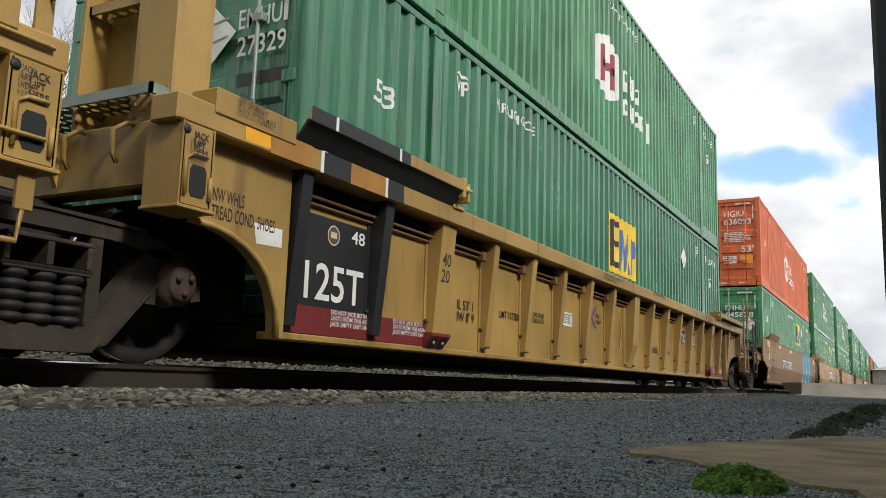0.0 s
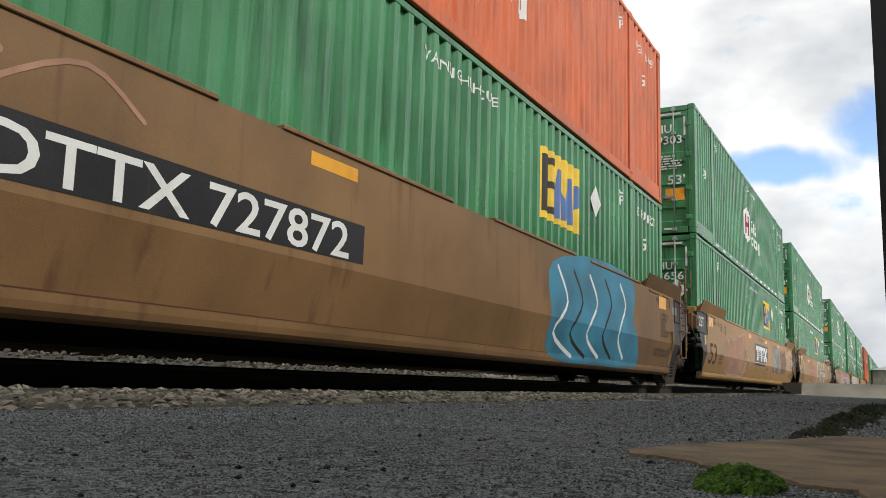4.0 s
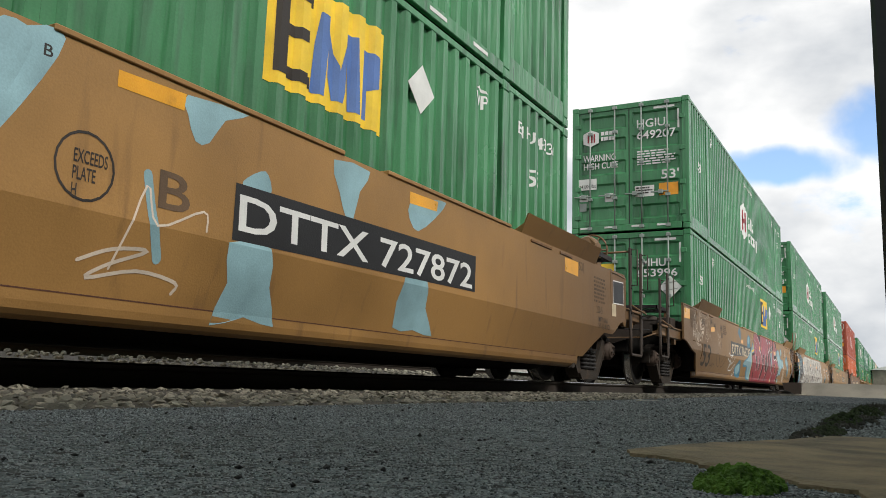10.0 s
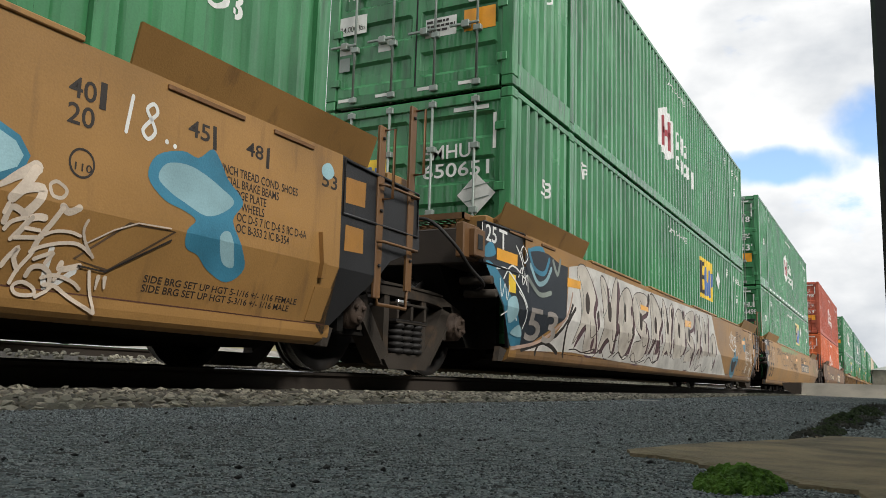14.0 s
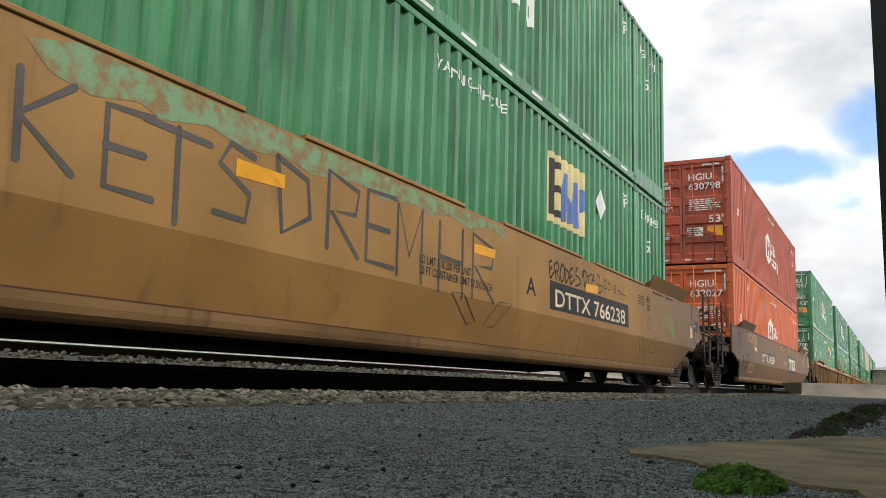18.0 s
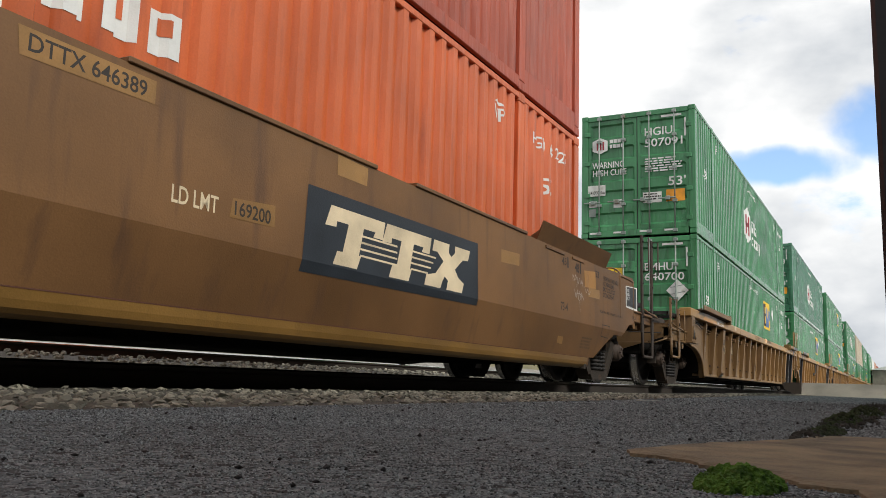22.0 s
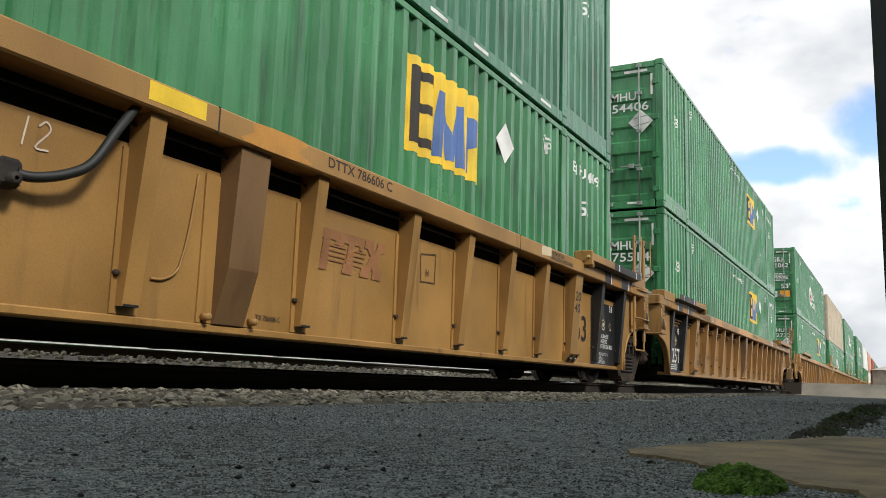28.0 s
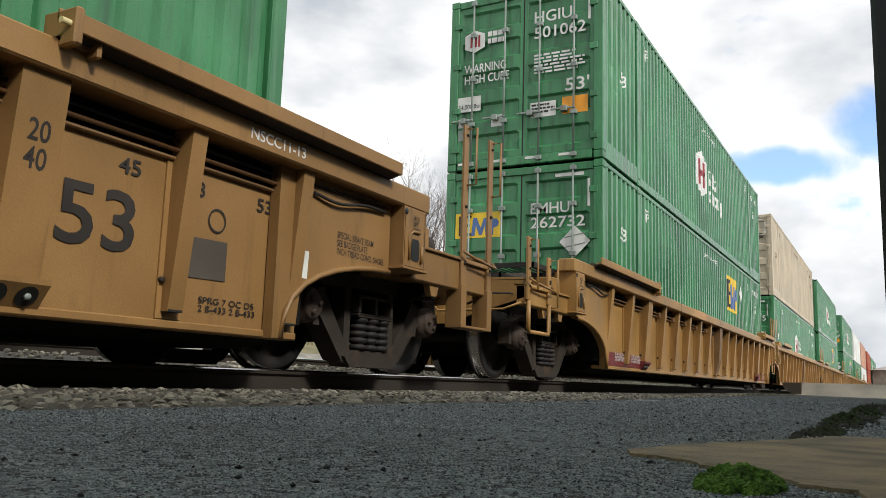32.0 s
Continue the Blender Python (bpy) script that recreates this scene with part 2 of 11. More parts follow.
def asphalt():
    """Worn asphalt: aggregate of two sizes showing as pale and dark grains, small pits, broad patches."""
    m = material("worn_asphalt", (0.108, 0.133, 0.142), 0.9, scale=1.1, grain=170, bump=0.0, stain=(0.034, 0.037, 0.039), stain_amount=0.5, spread=0.2)
    nt = m.node_tree
    n, l = nt.nodes.new, nt.links.new
    bsdf = nt.nodes["Principled BSDF"]
    bsdf.inputs["Specular IOR Level"].default_value = 0.35
    co = n("ShaderNodeTexCoord")
    colour = bsdf.inputs["Base Color"].links[0].from_socket
    height = None
    for scale, lo, hi, amount, tone in ((190, 0.50, 1.0, 0.9, (0.29, 0.315, 0.32)), (85, 0.66, 1.0, 0.9, (0.30, 0.32, 0.32)), (140, 0.62, 0.9, 0.85, (0.016, 0.017, 0.018)), (48, 0.80, 0.95, 0.9, (0.012, 0.012, 0.012))):
        vor, sep, ramp, mix = n("ShaderNodeTexVoronoi"), n("ShaderNodeSeparateColor"), n("ShaderNodeMapRange"), n("ShaderNodeMixRGB")
        vor.inputs["Scale"].default_value = scale
        l(co.outputs["Object"], vor.inputs["Vector"])
        l(vor.outputs["Color"], sep.inputs[0])
        ramp.inputs[1].default_value, ramp.inputs[2].default_value, ramp.inputs[4].default_value = lo, hi, amount
        l(sep.outputs[0], ramp.inputs[0])
        l(ramp.outputs[0], mix.inputs[0])
        l(colour, mix.inputs[1])
        mix.inputs[2].default_value = (*tone, 1)
        colour = mix.outputs[0]
        step = n("ShaderNodeMath")
        step.operation = "MULTIPLY"
        step.inputs[1].default_value = 1.0 if tone[0] > 0.1 else -1.3
        l(ramp.outputs[0], step.inputs[0])
        if height is None:
            height = step.outputs[0]
        else:
            add = n("ShaderNodeMath")
            add.operation = "ADD"
            l(height, add.inputs[0])
            l(step.outputs[0], add.inputs[1])
            height = add.outputs[0]
    l(colour, bsdf.inputs["Base Color"])
    b = n("ShaderNodeBump")
    b.inputs["Strength"].default_value, b.inputs["Distance"].default_value = 0.9, 0.006
    l(height, b.inputs["Height"])
    l(b.outputs[0], bsdf.inputs["Normal"])
    return m


ASPHALT = asphalt()


def stones_material(name, a, b):
    m = material(name, a, 0.85, scale=25, grain=160, bump=0.5, spread=0.12)
    nt = m.node_tree
    n, l = nt.nodes.new, nt.links.new
    bsdf = nt.nodes["Principled BSDF"]
    geo, mix, ramp = n("ShaderNodeNewGeometry"), n("ShaderNodeMixRGB"), n("ShaderNodeValToRGB")
    ramp.color_ramp.elements[0].color, ramp.color_ramp.elements[1].color = (*a, 1), (*b, 1)
    l(geo.outputs["Random Per Island"], ramp.inputs[0])
    mix.inputs[0].default_value = 0.75
    l(bsdf.inputs["Base Color"].links[0].from_socket, mix.inputs[1])
    l(ramp.outputs[0], mix.inputs[2])
    l(mix.outputs[0], bsdf.inputs["Base Color"])
    return m


BALLAST = stones_material("ballast_stone", (0.095, 0.090, 0.070), (0.50, 0.46, 0.355))
GRIT = stones_material("dark_grit", (0.012, 0.012, 0.013), (0.06, 0.06, 0.06))
CHIPS = stones_material("asphalt_chips", (0.030, 0.037, 0.041), (0.52, 0.58, 0.59))


# ---- geometry helpers ----
class Geo:
    """Collects vertices and faces of one part."""

    def __init__(self):
        self.v, self.f, self.s = [], [], []

    def add(self, verts, faces, smooth=False):
        k = len(self.v)
        self.v += [tuple(p) for p in verts]
        self.f += [tuple(k + i for i in face) for face in faces]
        self.s += [smooth] * len(faces)
        return self

    def box(self, x0, x1, y0, y1, z0, z1, c=0.0):
        c = min(c, (x1 - x0) * 0.45, (y1 - y0) * 0.45, (z1 - z0) * 0.45)
        if c <= 0:
            v = [(x, y, z) for x in (x0, x1) for y in (y0, y1) for z in (z0, z1)]
            return self.add(v, [(0, 1, 3, 2), (4, 6, 7, 5), (0, 4, 5, 1), (2, 3, 7, 6), (0, 2, 6, 4), (1, 5, 7, 3)])
        bm = bmesh.new()
        bmesh.ops.create_cube(bm, size=1)
        for p in bm.verts:
            p.co = ((x0 + x1) / 2 + p.co.x * (x1 - x0), (y0 + y1) / 2 + p.co.y * (y1 - y0), (z0 + z1) / 2 + p.co.z * (z1 - z0))
        bmesh.ops.bevel(bm, geom=bm.edges[:], offset=c, segments=1, affect="EDGES")
        return self.take(bm)

    def take(self, bm, smooth=False):
        bm.verts.index_update()
        self.add([p.co for p in bm.verts], [[p.index for p in f.verts] for f in bm.faces], smooth)
        bm.free()
        return self

    def prism(self, poly, a, b, axis="y", taper=None):
        """A polygon drawn across the axis, run from a to b along it; taper: the polygon at b."""
        put = {"y": lambda p, t: (p[0], t, p[1]), "x": lambda p, t: (t, p[0], p[1]), "z": lambda p, t: (p[0], p[1], t)}[axis]
        n, far = len(poly), taper or poly
        v = [put(p, a) for p in poly] + [put(p, b) for p in far]
        f = [tuple(range(n)), tuple(reversed(range(n, 2 * n)))] + [(i, n + i, n + (i + 1) % n, (i + 1) % n) for i in range(n)]
        return self.add(v, f)

    def tube(self, pts, r, sides=8, closed=False):
        pts = [Vector(p) for p in pts]
        n = len(pts)
        rings = []
        for i, p in enumerate(pts):
            a = pts[(i - 1) % n] if closed or i else p
            b = pts[(i + 1) % n] if closed or i < n - 1 else p
            d = (b - a).normalized()
            side = d.cross(Vector((0, 0, 1)) if abs(d.z) < 0.95 else Vector((0, 1, 0))).normalized()
            up = side.cross(d)
            rings.append([p + r * (math.cos(2 * math.pi * k / sides) * side + math.sin(2 * math.pi * k / sides) * up) for k in range(sides)])
        v = [q for ring in rings for q in ring]
        f = [(i * sides + k, i * sides + (k + 1) % sides, ((i + 1) % n) * sides + (k + 1) % sides, ((i + 1) % n) * sides + k)
             for i in range(n if closed else n - 1) for k in range(sides)]
        self.add(v, f, True)
        if not closed:
            k = len(self.v) - len(v)
            self.f += [tuple(range(k + sides - 1, k - 1, -1)), tuple(range(k + (n - 1) * sides, k + n * sides))]
            self.s += [False, False]
        return self

    def lathe(self, profile, centre, axis="y", sides=28):
        """Turns (radius, offset) pairs round the axis."""
        c = Vector(centre)
        v, n = [], len(profile)
        for k in range(sides):
            a = 2 * math.pi * k / sides
            for r, o in profile:
                p = {"y": (r * math.cos(a), o, r * math.sin(a)), "x": (o, r * math.cos(a), r * math.sin(a)), "z": (r * math.cos(a), r * math.sin(a), o)}[axis]
                v.append(c + Vector(p))
        f = [(k * n + i, k * n + i + 1, ((k + 1) % sides) * n + i + 1, ((k + 1) % sides) * n + i) for k in range(sides) for i in range(n - 1)]
        self.add(v, f, True)
        self.f += [tuple(k * n for k in range(sides)), tuple(k * n + n - 1 for k in reversed(range(sides)))]
        self.s += [False, False]
        return self

    def mesh(self, name, *mats):
        me = bpy.data.meshes.new(name)
        me.from_pydata(self.v, [], self.f)
        me.polygons.foreach_set("use_smooth", self.s)
        for m in mats:
            me.materials.append(m)
        bm = bmesh.new()
        bm.from_mesh(me)
        bmesh.ops.recalc_face_normals(bm, faces=bm.faces[:])
        bm.to_mesh(me)
        bm.free()
        return me


KEPT = {}


def kept(key, build, *mats):
    """One mesh for all alike parts: built on first use."""
    key = (key, *[m.name for m in mats])
    if key not in KEPT:
        g = build()
        KEPT[key] = g.mesh(str(key[0]) if isinstance(key[0], str) else "piece", *mats)
    return KEPT[key]


def part(name, data, mat, parent, label="", at=None):
    """Links a Geo or a mesh as one part under a thing or a part."""
    me = data.mesh(name, mat) if isinstance(data, Geo) else data
    ob = new(name, me)
    ob.parent = parent
    if at is not None:
        ob.matrix_basis = at
    if label:
        ob["label"] = label
    return ob


def thing(name, at, label, category, group="", kind=""):
    ob = new(name)
    ob.empty_display_size = 0.2
    ob.matrix_basis = at
    return tagged(ob, label, category, group, kind)


def flat_text(s, squeeze=None):
    """Triangles of a text in the built-in font: 2D points within a unit box, and faces."""
    key = ("text", s)
    if key not in KEPT:
        cu = bpy.data.curves.new("writing", "FONT")
        cu.body, cu.resolution_u, cu.fill_mode, cu.space_line = s, 3, "FRONT", 0.9
        cu.offset = 0.012
        ob = bpy.data.objects.new("writing", cu)
        me = bpy.data.meshes.new_from_object(ob)
        p = np.array([v.co[:2] for v in me.vertices])
        lo, hi = p.min(0), p.max(0)
        KEPT[key] = ((p - lo) / (hi - lo), [tuple(f.vertices) for f in me.polygons])
        bpy.data.objects.remove(ob)
        bpy.data.meshes.remove(me)
        bpy.data.curves.remove(cu)
    return KEPT[key]


def stroke(pts, w, closed=False):
    """A painted line as flat quads with round ends; w: its width, or its widths at the start and at the end."""
    pts = [Vector((*p, 0)) for p in pts]
    n, v, f = len(pts), [], []
    w0, w1 = w if isinstance(w, tuple) else (w, w)
    for i, p in enumerate(pts):
        a, b = pts[(i - 1) % n] if closed or i else p, pts[(i + 1) % n] if closed or i < n - 1 else p
        d = (b - a).normalized()
        s = Vector((-d.y, d.x, 0)) * (w0 + (w1 - w0) * i / max(1, n - 1)) / 2
        v += [(p + s)[:2], (p - s)[:2]]
    for i in range(n if closed else n - 1):
        j = (i + 1) % n
        f.append((2 * i, 2 * i + 1, 2 * j + 1, 2 * j))
    if not closed:
        for at, to, r in ((0, 1, w0 / 2), (n - 1, n - 2, w1 / 2)):
            d = (pts[at] - pts[to]).normalized()
            side, k = Vector((-d.y, d.x, 0)), len(v)
            v += [(pts[at] + r * (math.cos(q) * side + math.sin(q) * d))[:2] for q in [math.pi * j / 5 for j in range(6)]]
            f.append(tuple(range(k, k + 6)))
    return v, f


def curve(pts, steps=5, closed=False):
    """A smooth line through the points."""
    n, out = len(pts), []
    for i in range(n if closed else n - 1):
        p = [Vector(pts[(i + k) % n] if closed else pts[max(0, min(n - 1, i + k))]) for k in (-1, 0, 1, 2)]
        for s in range(steps):
            t = s / steps
            q = 0.5 * (2 * p[1] + (p[2] - p[0]) * t + (2 * p[0] - 5 * p[1] + 4 * p[2] - p[3]) * t * t + (3 * p[1] - p[0] - 3 * p[2] + p[3]) * t ** 3)
            out.append(tuple(q))
    return out if closed else out + [tuple(pts[-1])]


def painted(shape, place, cuts_u=(), cuts_v=()):
    """Lays a flat shape (points, faces) onto a surface: cut at the folds, then place(u, v) gives the point."""
    bm = bmesh.new()
    vs = [bm.verts.new((p[0], p[1], 0)) for p in shape[0]]
    for f in shape[1]:
        if len(set(f)) > 2:
            try:
                bm.faces.new([vs[i] for i in f])
            except ValueError:
                pass
    for cuts, no in ((cuts_u, (1, 0, 0)), (cuts_v, (0, 1, 0))):
        k = 0 if no[0] else 1
        if not bm.verts:
            break
        lo, hi = min(v.co[k] for v in bm.verts), max(v.co[k] for v in bm.verts)
        for c in cuts:
            if lo < c < hi:
                bmesh.ops.bisect_plane(bm, geom=bm.verts[:] + bm.edges[:] + bm.faces[:], plane_co=Vector(no) * c, plane_no=no, dist=1e-5)
    g = Geo()
    bm.verts.index_update()
    g.add([place(v.co.x, v.co.y) for v in bm.verts], [[v.index for v in f.verts] for f in bm.faces])
    bm.free()
    return g


def fit_box(shape, u0, v0, w, h):
    return [(u0 + p[0] * w, v0 + p[1] * h) for p in shape[0]], shape[1]


def quad(u0, v0, w, h):
    return [(u0, v0), (u0 + w, v0), (u0 + w, v0 + h), (u0, v0 + h)], [(0, 1, 2, 3)]


def circle(u, z, r, n=20):
    return [(u + r * math.cos(2 * math.pi * k / n), z + r * math.sin(2 * math.pi * k / n)) for k in range(n)]


def poly(pts):
    return list(pts), [tuple(range(len(pts)))]


def bars(u0, v0, w, h, rows, seed=0, fill=0.55):
    """Illegible small writing: rows of short bars."""
    r = random.Random(seed)
    v, f = [], []
    pitch = h / rows
    for i in range(rows):
        u, top = u0, v0 + h - i * pitch
        end = u0 + w * r.uniform(0.75, 1.0)
        while u < end:
            b = min(r.uniform(0.06, 0.22) * max(w, 0.3), end - u)
            k = len(v)
            v += [(u, top - pitch * fill), (u + b, top - pitch * fill), (u + b, top), (u, top)]
            f.append((k, k + 1, k + 2, k + 3))
            u += b + 0.035 * max(w, 0.3)
    return v, f


# ---- ground ----
def rock(g, r, at, size, flat=0.7):
    """One broken stone of about 14 faces."""
    pts = []
    for lat, m, ph in ((-0.75, 3, 0), (0.0, 5, 0.6), (0.8, 4, 0.3)):
        for k in range(m):
            a = ph + 2 * math.pi * (k + r.uniform(-0.3, 0.3)) / m
            q = math.sqrt(1 - lat * lat) * r.uniform(0.75, 1.15)
            pts.append((q * math.cos(a), q * math.sin(a), lat * r.uniform(0.8, 1.1)))
    turn = Euler((r.uniform(-0.6, 0.6), r.uniform(-0.6, 0.6), r.uniform(0, 6.28))).to_matrix()
    sx, sy, sz = size * r.uniform(0.7, 1.3), size * r.uniform(0.7, 1.2), size * flat * r.uniform(0.7, 1.2)
    v = [turn @ Vector((p[0] * sx, p[1] * sy, p[2] * sz)) + Vector(at) for p in pts]
    f = [(2, 1, 0)]
    lo, mid, hi = [0, 1, 2], [3, 4, 5, 6, 7], [8, 9, 10, 11]
    for a, b in ((lo, mid), (mid, hi)):
        na, nb, i, j = len(a), len(b), 0, 0
        while i < na or j < nb:
            if j * na <= i * nb and j < nb:
                f.append((a[i % na], b[(j + 1) % nb], b[j % nb])[::-1])
                j += 1
            else:
                f.append((a[i % na], a[(i + 1) % na], b[j % nb]))
                i += 1
    f.append((8, 9, 10, 11))
    g.add(v, f)


def ground_height(x, y):
    """Asphalt, the ballast bed, and the higher second track beyond."""
    rise = min(0.0336, max(0, 0.0042 * (x - 6)))
    knots = [(2.02, 0.0), (2.30, 0.010), (3.4, 0.0), (4.0, 0.01), (6.2, 0.03), (7.2, 0.18), (8.2, 0.275), (11.0, 0.28), (13.0, 0.1), (15.0, 0.25), (19.0, 1.5), (25.0, 2.5), (40.0, 2.6)]
    if y <= knots[0][0]:
        return rise * min(1, max(0, 1.0 + (y - 2.2) * 0.2))
    for (a, za), (b, zb) in zip(knots, knots[1:]):
        if y <= b:
            t = (y - a) / (b - a)
            return za + (zb - za) * t + rise * max(0, 1 - (y - 2.2))
    return 2.6


def build_ground():
    xs = [-900, -300, -90, -30, -12] + [i * 0.5 for i in range(-12, 64)] + [34, 40, 50, 65, 90, 130, 200, 350, 700, 1500]
    ys = [-900, -200, -50, -12, -4, -2] + [-1 + i * 0.2 for i in range(0, 16)][:15] + [2.02, 2.12, 2.22, 2.35, 2.5, 2.8, 3.1, 3.4, 4.0, 5, 6.2, 6.7, 7.2, 7.7, 8.2, 9, 11, 13, 15, 17, 19, 22, 25, 40, 120, 400, 1200]
    v = []
    for x in xs:
        for y in ys:
            z = ground_height(x, y)
            if -2 < y < 2.2 and -6 < x < 30:
                z += 0.0007 * noise.noise((x * 1.3, y * 1.3, 0)) + 0.0005 * noise.noise((x * 5, y * 5, 3))
            v.append((x, y, z))
    n = len(ys)
    g = Geo()
    g.add(v, [(i * n + j, (i + 1) * n + j, (i + 1) * n + j + 1, i * n + j + 1) for i in range(len(xs) - 1) for j in range(n - 1)], True)
    me = g.mesh("ground", ASPHALT, BALLAST_BED, GRASS, GRAVEL)
    for p in me.polygons:
        y = p.center.y
        p.material_index = 0 if y < 2.02 else 1 if y < 13 else 3 if y < 18 else 2
    tagged(new("ground", me), "worn grey asphalt beside a ballasted railway track", "ground", kind="structure")


BALLAST_BED = material("ballast_bed", (0.085, 0.075, 0.060), 0.95, scale=20, grain=70, bump=1.0, spread=0.3)
GRAVEL = material("pale_bank_gravel", (0.22, 0.205, 0.18), 0.95, scale=3, grain=40, bump=0.8, spread=0.2)
build_ground()


def ballast():
    r = random.Random(4)
    g = Geo()
    for _ in range(3000):
        x = 1.0 + 13 * r.random() ** 1.5
        y = 2.05 + (r.random() ** 1.3) * 1.9
        s = r.uniform(0.013, 0.021) if r.random() < 0.45 else r.uniform(0.021, 0.036)
        rock(g, r, (x, y, ground_height(x, y) - s * 0.05), s, 0.52)
    for _ in range(1500):
        x = 14 + 22 * r.random()
        y = 2.3 + r.random() * 1.0
        s = r.uniform(0.022, 0.04)
        rock(g, r, (x, y, ground_height(x, y) + s * 0.3), s, 0.65)
    for _ in range(3800):
        y = r.uniform(6.0, 8.35)
        x = y * r.uniform(0.6, 5.2)
        s = r.uniform(0.025, 0.045)
        rock(g, r, (x, y, ground_height(x, y) + s * 0.3), s, 0.7)
    tagged(new("ballast", g.mesh("ballast", BALLAST)), "pale crushed stone ballast along the rails", "gravel", kind="stuff")


def aggregate(name, count, near, reach, small, large, mat, label, seed, sink):
    """Countless grains bedded in the asphalt: jittered eight-faced stones, denser towards the viewer's corner."""
    r = np.random.default_rng(seed)
    d = near + reach * r.random(count) ** 1.7
    a = np.radians(r.uniform(28, 93, count))
    x, y = d * np.sin(a), d * np.cos(a)
    ok = (y < 2.03) & (y > -0.3)
    x, y, d = x[ok], y[ok], d[ok]
    n = len(x)
    s = r.uniform(small, large, n) * (0.7 + 0.22 * d)
    z = np.clip(0.0042 * (x - 6), 0, 0.0336)
    tip = np.array([(1, 0, 0), (0, 1, 0), (-1, 0, 0), (0, -1, 0), (0, 0, 0.75), (0, 0, -0.75)])
    v = tip[None] * r.uniform(0.6, 1.25, (n, 6, 1)) + r.uniform(-0.25, 0.25, (n, 6, 3))
    t = r.uniform(0, 6.283, n)
    c, q = np.cos(t)[:, None], np.sin(t)[:, None]
    v = np.stack((v[..., 0] * c - v[..., 1] * q, v[..., 0] * q + v[..., 1] * c, v[..., 2]), 2) * s[:, None, None]
    v += np.stack((x, y, z + s * sink), 1)[:, None]
    tri = np.array([(0, 1, 4), (1, 2, 4), (2, 3, 4), (3, 0, 4), (1, 0, 5), (2, 1, 5), (3, 2, 5), (0, 3, 5)])
    f = (tri[None] + (np.arange(n) * 6)[:, None, None]).reshape(-1)
    me = bpy.data.meshes.new(name)
    me.vertices.add(n * 6)
    me.vertices.foreach_set("co", v.reshape(-1).astype(np.float32))
    me.loops.add(len(f))
    me.loops.foreach_set("vertex_index", f.astype(np.int32))
    me.polygons.add(len(f) // 3)
    me.polygons.foreach_set("loop_start", np.arange(0, len(f), 3, dtype=np.int32))
    me.update(calc_edges=True)
    me.materials.append(mat)
    tagged(new(name, me), label, "grit", kind="stuff")


aggregate("asphalt_aggregate", 85000, 0.3, 2.6, 0.0009, 0.0028, CHIPS, "fine stone grains bedded in the worn asphalt", 5, 0.0)
aggregate("asphalt_aggregate", 55000, 2.0, 8.0, 0.0014, 0.0040, CHIPS, "fine stone grains bedded in the worn asphalt", 7, 0.0)
aggregate("loose_grit", 300, 0.6, 8.0, 0.0026, 0.0062, GRIT, "small dark chips loose on the asphalt", 6, 0.3)


ballast()


def rail_profile():
    return [(-0.07, 0), (0.07, 0), (0.07, 0.012), (0.012, 0.032), (0.009, 0.13), (0.034, 0.145), (0.037, 0.166), (0.034, 0.174), (0.026, 0.18),
            (-0.026, 0.18), (-0.034, 0.174), (-0.037, 0.166), (-0.034, 0.145), (-0.009, 0.13), (-0.012, 0.032), (-0.07, 0.012)]


def track(y_mid, top, label):
    for y in (y_mid - GAUGE / 2 - 0.035, y_mid + GAUGE / 2 + 0.035):
        g = Geo()
        g.prism([(y + a, b) for a, b in rail_profile()], -40, 420, "x")
        me = g.mesh("rail", RAILSIDE, RAILHEAD)
        for p in me.polygons:
            if p.center.z > 0.1685:
                p.material_index = 1
        rail = tagged(new("rail", me), label, "rail", group="rails", kind="structure")
        rail.location.z = top - 0.18
    box = Geo().box(-0.11, 0.11, -1.3, 1.3, -0.15, 0.0, 0.008).mesh("tie", TIMBER)
    for k in range(60):
        tie = tagged(new("railway_tie", box), "dark tarred timber tie in the ballast", "tie", group="railway ties", kind="structure")
        tie.location = (-3 + 0.52 * k, y_mid, top - 0.182)


track(MID, RAIL, "rusty steel rail with a worn bright head")
track(8.5 + GAUGE / 2, 0.405, "rusty steel rail of the second track")


# ---- containers ----
PITCH_U, RIDGE, VALLEY = 0.235, 0.010, 0.056
SECTIONS = [(0.15, 1.90), (2.06, 14.094), (14.254, LENGTH - 0.15)]


def folds():
    """Fold lines of the corrugated side: (u, depth) all along."""
    out = []
    for a, b in SECTIONS:
        n = round((b - a) / PITCH_U)
        p = (b - a) / n
        out.append((a, VALLEY))
        for k in range(n):
            u = a + k * p
            out += [(u + 0.06 * p, VALLEY), (u + 0.20 * p, RIDGE), (u + 0.56 * p, RIDGE), (u + 0.70 * p, VALLEY)]
        out.append((b, VALLEY))
    return out


FOLDS = folds()
FOLD_U = [f[0] for f in FOLDS]


def side_depth(u):
    return float(np.interp(u, FOLD_U, [f[1] for f in FOLDS]))


def corrugated_side():
    g = Geo()
    v, f = [], []
    for u, d in FOLDS:
        v += [(u, d, 0.12), (u, d, 0.18), (u, d, HEIGHT - 0.12), (u, d, HEIGHT - 0.06)]
    for k in range(len(FOLDS) - 1):
        for j in range(3):
            f.append((4 * k + j, 4 * k + 4 + j, 4 * k + 5 + j, 4 * k + 1 + j))
    return g.add(v, f)


